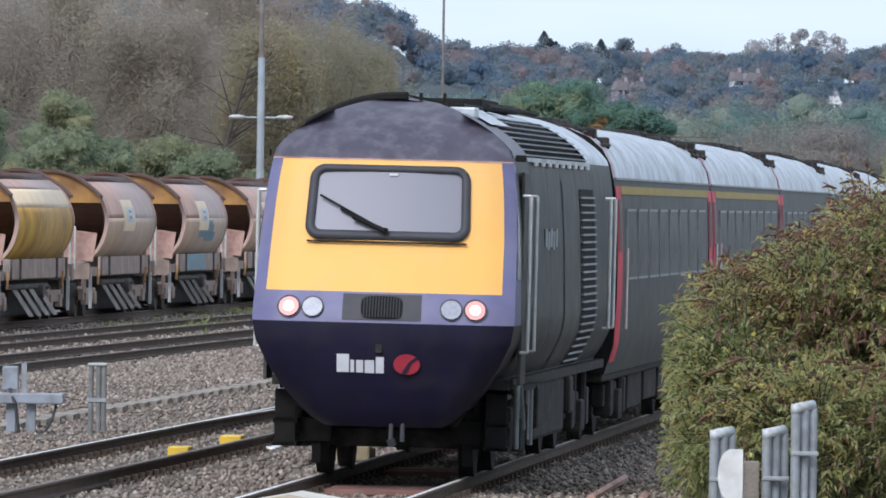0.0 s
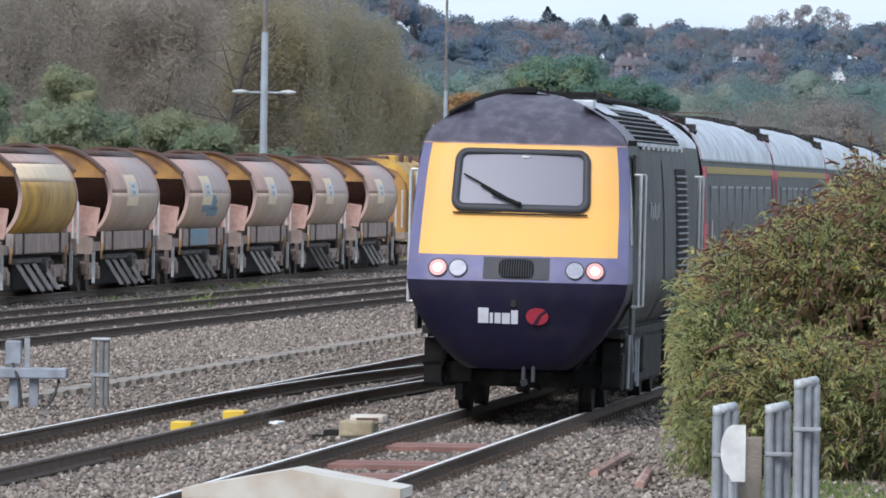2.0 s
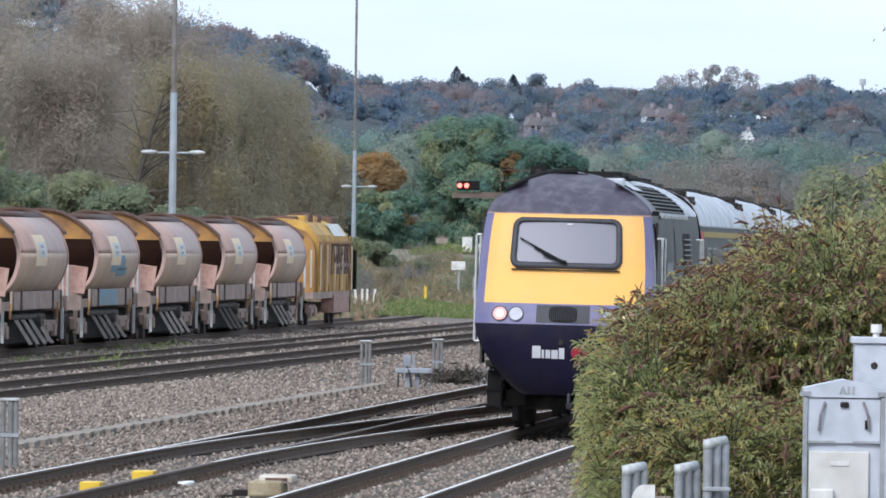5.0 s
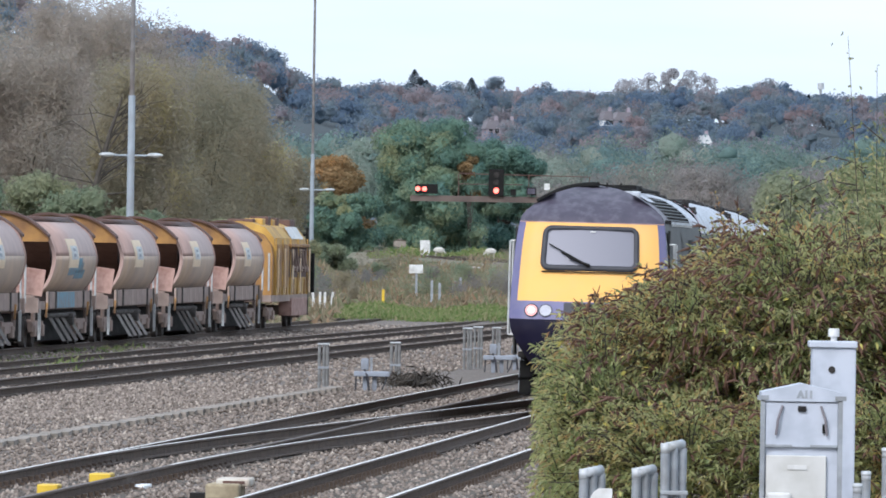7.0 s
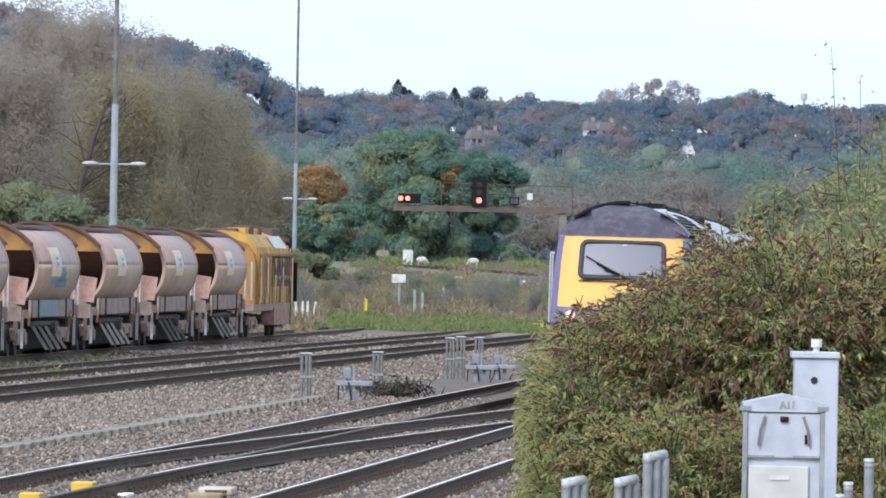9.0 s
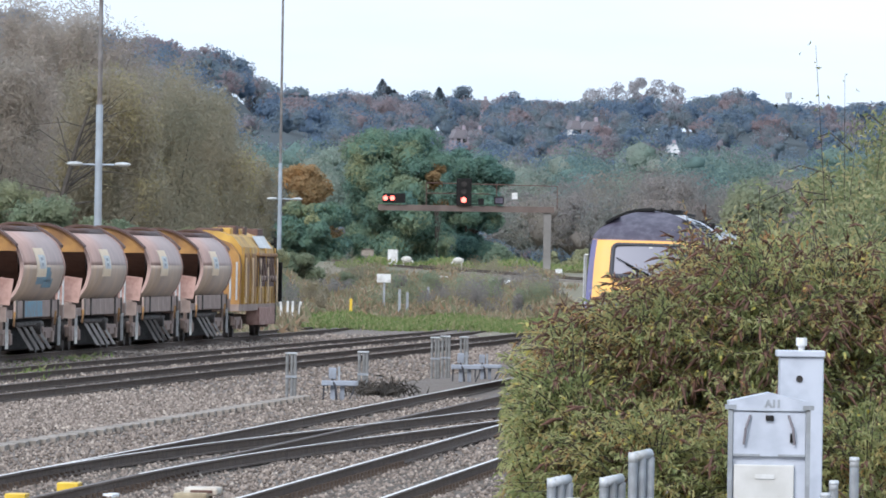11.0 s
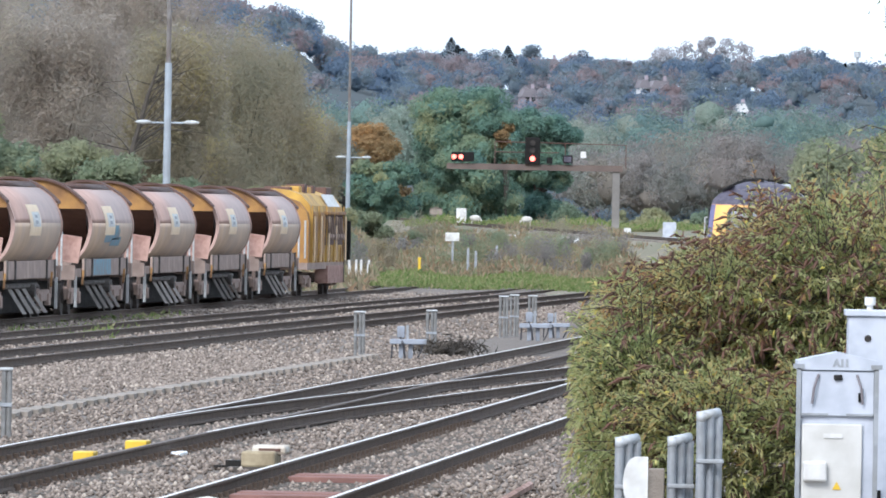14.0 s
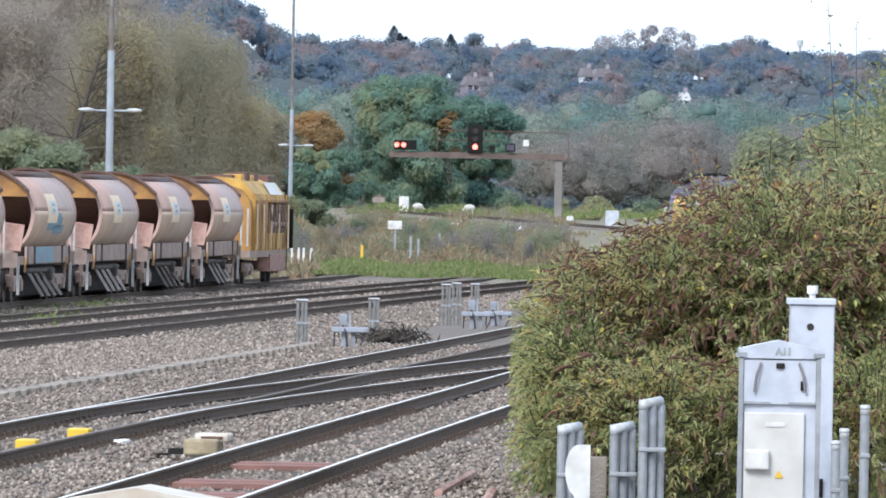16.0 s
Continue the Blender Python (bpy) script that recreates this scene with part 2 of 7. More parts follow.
M = {
    "ballast": material("ballast", (0.205, 0.170, 0.142), (0.125, 0.104, 0.087), 9.0, 0.95, bump=1.0, bump_scale=22, dirt=(0.124, 0.110, 0.097), dirt_scale=0.35),
    "stones": leafy("ballast_stones", [(0.109, 0.088, 0.074), (0.159, 0.129, 0.108), (0.190, 0.155, 0.130), (0.219, 0.180, 0.150), (0.249, 0.204, 0.170), (0.288, 0.237, 0.199), (0.309, 0.255, 0.214), (0.448, 0.386, 0.323)], 0.9, 0.0),
    "rail_side": material("rusty_rail_side", (0.115, 0.082, 0.062), (0.07, 0.05, 0.038), 5, 0.9, bump=0.4, dirt=(0.10, 0.07, 0.05)),
    "rail_top": material("worn_rail_head", (0.86, 0.84, 0.81), (0.66, 0.62, 0.58), 3, 0.5, 0.45),
    "rail_rust": material("rusty_rail_head", (0.15, 0.122, 0.105), (0.09, 0.074, 0.064), 3, 0.6, 0.15),
    "sleeper": material("weathered_sleeper", (0.13, 0.115, 0.10), (0.07, 0.06, 0.05), 7, 0.9, bump=0.5),
    "concrete": material("weathered_concrete", (0.34, 0.295, 0.25), (0.25, 0.215, 0.18), 4, 0.9, bump=0.5, dirt=(0.12, 0.11, 0.09)),
    "galv": material("galvanised_steel", (0.36, 0.38, 0.40), (0.27, 0.29, 0.31), 9, 0.6, 0.25, bump=0.1, dirt=(0.20, 0.20, 0.19), dirt_scale=3),
    "galv_light": material("pale_cast_cap", (0.55, 0.57, 0.58), (0.45, 0.47, 0.48), 9, 0.6, 0.1, dirt=(0.30, 0.30, 0.28), dirt_scale=6),
    "yellow_paint": material("yellow_warning_paint", (0.84, 0.445, 0.115), (0.81, 0.42, 0.10), 1.2, 0.5, spec=0.4, dirt=(0.74, 0.42, 0.14), dirt_scale=2.0),
    "yellow_box": material("yellow_plastic", (0.75, 0.50, 0.04), (0.62, 0.40, 0.03), 4, 0.5),
    "purple": material("dark_purple_paint", (0.012, 0.010, 0.031), (0.009, 0.008, 0.022), 2, 0.42, spec=0.25, dirt=(0.022, 0.019, 0.03), dirt_scale=2.5),
    "lilac": material("lilac_blue_paint", (0.155, 0.15, 0.275), (0.125, 0.12, 0.225), 2, 0.45, spec=0.4, dirt=(0.19, 0.17, 0.25), dirt_scale=3),
    "roof_grey": material("weathered_grey_roof_paint", (0.072, 0.062, 0.088), (0.05, 0.044, 0.064), 3, 0.45, bump=0.1, dirt=(0.125, 0.115, 0.145), dirt_scale=7),
    "green": material("grimy_dark_green_paint", (0.058, 0.064, 0.060), (0.042, 0.046, 0.046), 1.5, 0.55, spec=0.2, dirt=(0.10, 0.093, 0.085), dirt_scale=2.2),
    "silver": material("pale_weathered_roof", (0.56, 0.59, 0.64), (0.42, 0.45, 0.50), 2.2, 0.4, 0.2, dirt=(0.17, 0.17, 0.18), dirt_scale=2.6, stretch=(1, 0.55, 1)),
    "red_door": material("pinkish_red_door_paint", (0.62, 0.05, 0.085), (0.52, 0.04, 0.07), 2, 0.5, spec=0.15),
    "gold": material("gold_stripe", (0.36, 0.26, 0.05), (0.30, 0.21, 0.04), 3, 0.55, spec=0.15),
    "blind": material("pale_seat_cover_behind_glass", (0.13, 0.125, 0.12), (0.08, 0.078, 0.075), 3, 0.6, spec=0.2),
    "black": material("sooty_black_metal", (0.009, 0.009, 0.009), (0.015, 0.014, 0.013), 6, 0.8, spec=0.2, bump=0.2),
    "grime": material("brake_dust_underframe", (0.020, 0.018, 0.017), (0.011, 0.010, 0.009), 5, 0.75, spec=0.3, bump=0.4, dirt=(0.06, 0.052, 0.046), dirt_scale=4),
    "rubber": material("grey_window_rubber", (0.042, 0.042, 0.05), (0.034, 0.034, 0.04), 5, 0.6),
    "steel": material("pale_handrail_steel", (0.62, 0.62, 0.60), (0.5, 0.5, 0.49), 8, 0.4, 0.3),
    "lamp_lens": material("clear_lamp_lens", (0.33, 0.34, 0.40), (0.27, 0.28, 0.33), 20, 0.35, 0.0),
    "white_text": material("white_lettering", (0.62, 0.62, 0.66), (0.55, 0.55, 0.6), 6, 0.5),
    "red_logo": material("red_roundel_paint", (0.33, 0.03, 0.05), (0.27, 0.025, 0.04), 6, 0.6, spec=0.2),
    "tank": material("dusty_pink_brown_hopper_paint", (0.52, 0.355, 0.30), (0.43, 0.285, 0.24), 1.6, 0.5, dirt=(0.36, 0.24, 0.205), dirt_scale=1.3, stretch=(1, 0.7, 0.5)),
    "tank_dust": material("ochre_dusted_hopper_side", (0.575, 0.42, 0.295), (0.47, 0.345, 0.25), 1.2, 0.55, bump=0.15, dirt=(0.43, 0.335, 0.28), dirt_scale=0.9),
    "wagon_gear": material("dusty_wagon_running_gear", (0.12, 0.105, 0.095), (0.06, 0.052, 0.047), 4, 0.85, bump=0.3, dirt=(0.15, 0.13, 0.115), dirt_scale=3),
    "rust_dark": material("dark_rusty_hopper_edge", (0.13, 0.072, 0.056), (0.09, 0.05, 0.04), 3, 0.8, bump=0.3),
    "ochre": material("rusty_ochre_hood", (0.42, 0.22, 0.06), (0.28, 0.135, 0.045), 1.8, 0.7, dirt=(0.12, 0.062, 0.035), dirt_scale=1.3),
    "ochre_plain": material("yellow_ochre_tank", (0.60, 0.37, 0.075), (0.45, 0.25, 0.05), 1.5, 0.65, dirt=(0.22, 0.13, 0.065), dirt_scale=1.0),
    "cream": material("cream_band_paint", (0.86, 0.68, 0.47), (0.78, 0.60, 0.40), 2, 0.6),
    "salmon": material("faded_salmon_plate", (0.46, 0.285, 0.23), (0.34, 0.19, 0.155), 3, 0.7, dirt=(0.2, 0.1, 0.07), dirt_scale=3),
    "wagon_grey": material("dusty_wagon_frame", (0.42, 0.315, 0.26), (0.30, 0.22, 0.185), 2, 0.8, bump=0.2, dirt=(0.25, 0.19, 0.165), dirt_scale=1.5),
    "chute": material("pale_dusty_chute", (0.38, 0.335, 0.30), (0.22, 0.19, 0.17), 3, 0.8),
    "graffiti": material("faded_blue_spray_paint", (0.17, 0.32, 0.40), (0.22, 0.25, 0.26), 3, 0.7, spread=(0.42, 0.6)),
    "white": material("dirty_white_paint", (0.72, 0.72, 0.70), (0.60, 0.60, 0.58), 5, 0.6, dirt=(0.42, 0.40, 0.37), dirt_scale=4),
    "bright_white": material("clean_white_plastic", (0.85, 0.85, 0.84), (0.78, 0.78, 0.77), 4, 0.5),
    "cab_grey": material("pale_blue_grey_cabinet", (0.51, 0.54, 0.60), (0.46, 0.49, 0.55), 3, 0.5, dirt=(0.34, 0.37, 0.42), dirt_scale=3),
    "cab_door": material("off_white_cabinet_door", (0.60, 0.59, 0.56), (0.54, 0.53, 0.50), 3, 0.5, dirt=(0.46, 0.45, 0.41), dirt_scale=3),
    "slab": material("cream_glass_fibre_lid", (0.58, 0.54, 0.47), (0.48, 0.43, 0.36), 2, 0.6, dirt=(0.42, 0.30, 0.20), dirt_scale=2),
    "motor_case": material("sand_coloured_casing", (0.42, 0.35, 0.23), (0.33, 0.27, 0.17), 5, 0.8, dirt=(0.20, 0.16, 0.10), dirt_scale=5),
    "wood_red": material("reddish_crossing_board", (0.27, 0.14, 0.115), (0.19, 0.10, 0.085), 5, 0.9, bump=0.3, stretch=(0.4, 3, 1)),
    "pole": material("pale_blue_grey_mast", (0.36, 0.41, 0.46), (0.30, 0.34, 0.38), 1, 0.55, 0.1, dirt=(0.22, 0.23, 0.24), dirt_scale=0.8),
    "pole_rust": material("rust_streaked_mast", (0.16, 0.15, 0.145), (0.13, 0.105, 0.09), 1, 0.7, dirt=(0.30, 0.30, 0.30), dirt_scale=1.2),
    "bark": material("grey_brown_bark", (0.085, 0.072, 0.058), (0.05, 0.043, 0.036), 3, 0.95, bump=0.5),
    "grass_floor": material("rough_grass_and_earth", (0.17, 0.155, 0.105), (0.24, 0.205, 0.155), 0.4, 0.95, bump=0.8, bump_scale=6, dirt=(0.13, 0.145, 0.085), dirt_scale=0.12),
    # hillside floor shares the far woods' haze-blue tint
    "hill_floor": material("haze_blue_hillside_floor", (0.05, 0.066, 0.072), (0.06, 0.075, 0.08), 0.05, 0.95),
    "fleece": material("dirty_white_fleece", (0.62, 0.60, 0.55), (0.5, 0.48, 0.43), 6, 0.95, bump=0.6),
    "gantry_post": material("weathered_grey_gantry_post", (0.25, 0.235, 0.215), (0.18, 0.17, 0.16), 1.2, 0.85, dirt=(0.13, 0.12, 0.11), dirt_scale=1.0),
    "post_grey": material("dull_weathered_steel_tube", (0.25, 0.25, 0.245), (0.17, 0.17, 0.165), 6, 0.75, 0.1, dirt=(0.12, 0.115, 0.10), dirt_scale=3),
    "box_grey": material("blue_grey_trackside_box", (0.30, 0.33, 0.38), (0.24, 0.265, 0.31), 4, 0.6, dirt=(0.18, 0.18, 0.18), dirt_scale=4),
    "gantry_brown": material("dull_rusty_gantry_steel", (0.135, 0.10, 0.085), (0.095, 0.072, 0.064), 1.5, 0.85, dirt=(0.17, 0.13, 0.11), dirt_scale=0.8),
    # pink brick with the hillside's haze put into its colour
    "brick": material("hazed_pinkish_house_brick", (0.34, 0.29, 0.32), (0.29, 0.255, 0.28), 0.5, 0.9),
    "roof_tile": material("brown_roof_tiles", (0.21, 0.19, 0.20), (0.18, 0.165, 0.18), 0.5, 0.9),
    "render_white": material("white_house_render", (0.7, 0.7, 0.7), (0.62, 0.62, 0.62), 0.5, 0.9),
    "sign_red": material("faded_sign_red", (0.30, 0.05, 0.06), (0.24, 0.04, 0.05), 8, 0.6),
    "red_glow": glowing("lit_red_lamp", (1.0, 0.15, 0.11), 2.8),
    "tail_glow": glowing("lit_tail_lamp", (1.0, 0.66, 0.55), 1.3),
    "tail_rim": glowing("red_tail_lens", (0.75, 0.30, 0.28), 0.35),
    "leaf_yellow": leafy("turned_yellow_leaves", [(0.50, 0.42, 0.09), (0.62, 0.54, 0.14), (0.52, 0.52, 0.24)], 0.5, 0.4),
    "leaf_pale": leafy("pale_green_leaves", [(0.17, 0.21, 0.1), (0.27, 0.3, 0.15), (0.37, 0.385, 0.21), (0.46, 0.4, 0.2)], 0.55, 0.5),
    "seed": material("brown_seed_heads", (0.13, 0.062, 0.04), (0.085, 0.045, 0.03), 9, 0.9),
    # ridge trees: both shades are paled and blued to stand in for haze
    "leaf_far_dark": leafy("haze_blue_conifer_needles", [(0.13, 0.175, 0.215), (0.16, 0.205, 0.245)], 0.9, 0.45, cover=0.5),
    "leaf_far_pale": leafy("haze_paled_thin_crowns", [(0.36, 0.352, 0.375), (0.45, 0.42, 0.42)], 0.9, 0.45, cover=0.5),
    "grass": leafy("grass_blades", [(0.13, 0.20, 0.06), (0.19, 0.26, 0.085), (0.26, 0.29, 0.12), (0.36, 0.33, 0.18)], 0.7, 0.5),
    "weeds": leafy("dry_weed_stems", [(0.22, 0.17, 0.11), (0.32, 0.265, 0.175), (0.22, 0.245, 0.14), (0.36, 0.24, 0.15), (0.42, 0.37, 0.26)], 0.8, 0.5),
}
# leaf shades are lifted above real foliage to stand in for haze
for key, mat_name, shades, grain, thin, swing, cover in (
        ("leaf_bare", "thin_brown_autumn_twigs", [(0.376, 0.365, 0.314), (0.454, 0.404, 0.340), (0.493, 0.424, 0.362), (0.481, 0.444, 0.326)], 0.9, 0.7, 0.14, 0.6),
        ("leaf_olive", "thin_olive_autumn_leaves", [(0.347, 0.337, 0.258), (0.403, 0.371, 0.270), (0.437, 0.383, 0.281), (0.560, 0.486, 0.240)], 0.9, 0.7, 0.14, 0.6),
        ("leaf_green", "dull_green_shrub_leaves", [(0.222, 0.290, 0.209), (0.265, 0.327, 0.222), (0.333, 0.357, 0.234), (0.419, 0.407, 0.234)], 1.6, 0.6, 0.2, 0.8),
        ("leaf_oak", "dark_oak_leaves", [(0.139, 0.250, 0.236), (0.172, 0.296, 0.253), (0.228, 0.341, 0.253), (0.408, 0.425, 0.245)], 1.3, 0.6, 0.25, 0.8),
        ("leaf_rust", "orange_brown_leaves", [(0.350, 0.312, 0.188), (0.450, 0.306, 0.163), (0.550, 0.325, 0.138)], 1.6, 0.6, 0.2, 0.7),
        # belt trees: haze also pulls these colours paler and bluer
        ("leaf_belt", "hazed_green_belt_leaves", [(0.205, 0.303, 0.295), (0.241, 0.340, 0.300), (0.291, 0.363, 0.308), (0.359, 0.375, 0.327)], 0.8, 0.6, 0.15, 0.75),
        ("leaf_brown", "hazed_bare_brown_crowns", [(0.281, 0.303, 0.265), (0.325, 0.308, 0.289), (0.358, 0.325, 0.306), (0.363, 0.336, 0.282)], 1.0, 0.65, 0.12, 0.65),
        ("leaf_mid", "hazed_mixed_autumn_leaves", [(0.180, 0.253, 0.237), (0.224, 0.281, 0.242), (0.292, 0.303, 0.266), (0.348, 0.303, 0.261)], 0.9, 0.6, 0.15, 0.75),
        # far woods: blue-grey distance haze is mixed into the leaf colours
        ("leaf_far", "haze_tinted_wood_leaves", [(0.188, 0.261, 0.355), (0.212, 0.285, 0.373), (0.242, 0.309, 0.367), (0.273, 0.327, 0.347), (0.363, 0.333, 0.355), (0.387, 0.321, 0.329)], 0.4, 0.7, 0.10, 0.85)):
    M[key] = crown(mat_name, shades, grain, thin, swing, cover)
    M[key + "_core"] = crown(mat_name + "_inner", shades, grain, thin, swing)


def spray_leaf(name, colours):
    """Leaf blades whose shade runs from green to rust from shoot to shoot, with a soft gloss and light through them."""
    m = bpy.data.materials.new(name)
    m.use_nodes = True
    n, l = m.node_tree.nodes, m.node_tree.links
    b = n["Principled BSDF"]
    b.inputs["Roughness"].default_value, b.inputs["Specular IOR Level"].default_value = 0.5, 0.3
    at, geo, ad, r = n.new("ShaderNodeAttribute"), n.new("ShaderNodeNewGeometry"), n.new("ShaderNodeMath"), n.new("ShaderNodeValToRGB")
    at.attribute_name = "tone"
    ad.operation = "MULTIPLY_ADD"
    ad.inputs[1].default_value = 0.16
    l.new(geo.outputs["Random Per Island"], ad.inputs[0])
    l.new(at.outputs["Fac"], ad.inputs[2])
    while len(r.color_ramp.elements) < len(colours):
        r.color_ramp.elements.new(0.5)
    for i, c in enumerate(colours):
        r.color_ramp.elements[i].position, r.color_ramp.elements[i].color = i / (len(colours) - 1), (*c, 1)
    l.new(ad.outputs[0], r.inputs["Fac"])
    l.new(r.outputs["Color"], b.inputs["Base Color"])
    tr, mx = n.new("ShaderNodeBsdfTranslucent"), n.new("ShaderNodeMixShader")
    mx.inputs[0].default_value = 0.55
    l.new(r.outputs["Color"], tr.inputs["Color"])
    l.new(b.outputs[0], mx.inputs[1])
    l.new(tr.outputs[0], mx.inputs[2])
    l.new(mx.outputs[0], n["Material Output"].inputs["Surface"])
    return m


M["leaf_spray"] = spray_leaf("buddleia_leaves", [(0.18, 0.225, 0.092), (0.255, 0.295, 0.118), (0.345, 0.365, 0.148), (0.45, 0.445, 0.21), (0.47, 0.375, 0.145), (0.41, 0.235, 0.105), (0.30, 0.14, 0.075)])
glass = bpy.data.materials.new("grey_reflecting_windscreen")
glass.use_nodes = True
gb = glass.node_tree.nodes["Principled BSDF"]
gb.inputs["Base Color"].default_value = (0.175, 0.175, 0.205, 1)
gb.inputs["Roughness"].default_value, gb.inputs["Metallic"].default_value = 0.45, 0.2
M["windscreen"] = glass
dark_glass = bpy.data.materials.new("dark_coach_glass")
dark_glass.use_nodes = True
db = dark_glass.node_tree.nodes["Principled BSDF"]
db.inputs["Base Color"].default_value = (0.035, 0.036, 0.036, 1)
db.inputs["Roughness"].default_value = 0.45
db.inputs["Specular IOR Level"].default_value = 0.2
M["dark_glass"] = dark_glass
cab_glass = bpy.data.materials.new("sky_reflecting_cab_glass")
cab_glass.use_nodes = True
cb = cab_glass.node_tree.nodes["Principled BSDF"]
cb.inputs["Base Color"].default_value = (0.16, 0.18, 0.23, 1)
cb.inputs["Roughness"].default_value, cb.inputs["Metallic"].default_value = 0.2, 0.25
M["cab_glass"] = cab_glass

# ---- mesh helpers ----


def part(name, bm, mat, parent=None, label="", smooth=False):
    me = bpy.data.meshes.new(name)
    bm.normal_update()
    bm.to_mesh(me)
    bm.free()
    me.materials.append(M[mat] if isinstance(mat, str) else mat)
    if smooth:
        me.polygons.foreach_set("use_smooth", [True] * len(me.polygons))
    ob = new(name, me)
    ob.parent = parent
    if label:
        ob["label"] = label
    return ob


def raw(name, verts, faces, mat, parent=None, smooth=False):
    me = bpy.data.meshes.new(name)
    me.from_pydata(verts, [], faces)
    me.materials.append(M[mat])
    if smooth:
        me.polygons.foreach_set("use_smooth", [True] * len(me.polygons))
    me.update()
    ob = new(name, me)
    ob.parent = parent
    return ob


def base(name, m, label, category, group=""):
    """An Empty at a thing's foot, which carries its parts."""
    ob = new(name)
    ob.empty_display_size = 0.2
    ob.matrix_basis = m
    return tagged(ob, label, category, group)


def box(bm, x0, x1, y0, y1, z0, z1, bevel=0.0):
    m = Matrix.Translation(((x0 + x1) / 2, (y0 + y1) / 2, (z0 + z1) / 2)) @ Matrix.Diagonal((x1 - x0, y1 - y0, z1 - z0, 1))
    g = bmesh.ops.create_cube(bm, size=1, matrix=m)
    if bevel:
        edges = list({e for v in g["verts"] for e in v.link_edges})
        bmesh.ops.bevel(bm, geom=edges, offset=bevel, segments=2, affect="EDGES", profile=0.5)
    return bm


def boxes(*rows, bevel=0.0):
    bm = bmesh.new()
    for r in rows:
        box(bm, *r, bevel=bevel)
    return bm


def rod(bm, a, b, r0, r1=None, n=8):
    a, b = Vector(a), Vector(b)
    d = b - a
    m = Matrix.Translation((a + b) / 2) @ d.to_track_quat("Z", "Y").to_matrix().to_4x4()
    bmesh.ops.create_cone(bm, cap_ends=True, segments=n, radius1=r0, radius2=r0 if r1 is None else r1, depth=d.length, matrix=m)
    return bm


def rods(*rows, n=8):
    bm = bmesh.new()
    for r in rows:
        rod(bm, *r, n=n)
    return bm


def slab(bm, outline, y0, y1):
    """A prism: the outline (x, z) drawn out from y0 to y1."""
    a = [bm.verts.new((x, y0, z)) for x, z in outline]
    b = [bm.verts.new((x, y1, z)) for x, z in outline]
    k = len(outline)
    for i in range(k):
        bm.faces.new((a[i], b[i], b[(i + 1) % k], a[(i + 1) % k]))
    bm.faces.new(a)
    bm.faces.new(b[::-1])
    return bm


def strip(bm, rows):
    """A skin over rows of points."""
    vs = [[bm.verts.new(p) for p in r] for r in rows]
    for r, q in zip(vs, vs[1:]):
        for i in range(len(r) - 1):
            bm.faces.new((r[i], r[i + 1], q[i + 1], q[i]))
    return bm


def soften(me, way, tone):
    """Give a crown's mesh its rounded shading normals and the tone of each tree."""
    soft = np.asarray(way) * 0.6 + (0, -0.32, 0.42)
    soft /= np.linalg.norm(soft, axis=1)[:, None] + 1e-9
    a = me.attributes.new("crown_normal", "FLOAT_VECTOR", "POINT")
    a.data.foreach_set("vector", np.ascontiguousarray(soft, np.float32).reshape(-1))
    t = me.attributes.new("tone", "FLOAT", "POINT")
    t.data.foreach_set("value", np.broadcast_to(np.asarray(tone, np.float32), (len(me.vertices),)).copy())


def leaves(name, places, size, aspect, mat, parent=None, droop=0.0, flat=0.0, facing=None, loose=0.6, tone=None):
    """Many small folded leaf blades in one mesh: two quads each."""
    rng = np.random.default_rng(len(places))
    k = len(places)
    places = np.asarray(places, float)
    d = rng.normal(size=(k, 3))
    d[:, 2] = d[:, 2] * (1 - flat) - droop
    d /= np.linalg.norm(d, axis=1)[:, None] + 1e-9
    if facing is not None:
        n0 = np.asarray(facing) + rng.normal(size=(k, 3)) * loose
        n0 /= np.linalg.norm(n0, axis=1)[:, None] + 1e-9
        d -= n0 * np.sum(d * n0, axis=1)[:, None]
        d /= np.linalg.norm(d, axis=1)[:, None] + 1e-9
        e = np.cross(n0, d)
    else:
        e = np.cross(d, rng.normal(size=(k, 3)))
    e /= np.linalg.norm(e, axis=1)[:, None] + 1e-9
    nrm = np.cross(d, e)
    s = size * rng.uniform(0.6, 1.35, k)[:, None]
    w = s * aspect
    v = np.empty((k, 4, 3))
    v[:, 0] = places - d * s / 2
    v[:, 1] = places + e * w / 2 + nrm * w * 0.25
    v[:, 2] = places + d * s / 2 - nrm * s * 0.12
    v[:, 3] = places - e * w / 2 + nrm * w * 0.25
    i = np.arange(k) * 4
    f = np.stack([np.stack([i, i + 1, i + 2], 1), np.stack([i, i + 2, i + 3], 1)], 1).reshape(-1, 3)
    me = bpy.data.meshes.new(name)
    me.vertices.add(4 * k)
    me.vertices.foreach_set("co", v.reshape(-1))
    me.loops.add(6 * k)
    me.loops.foreach_set("vertex_index", f.reshape(-1))
    me.polygons.add(2 * k)
    me.polygons.foreach_set("loop_start", np.arange(2 * k) * 3)
    me.materials.append(M[mat])
    me.update(calc_edges=True)
    soften(me, np.repeat(nrm if facing is None else np.asarray(facing), 4, 0), 0.5 if tone is None else np.repeat(tone, 4))
    ob = new(name, me)
    ob.parent = parent
    return ob


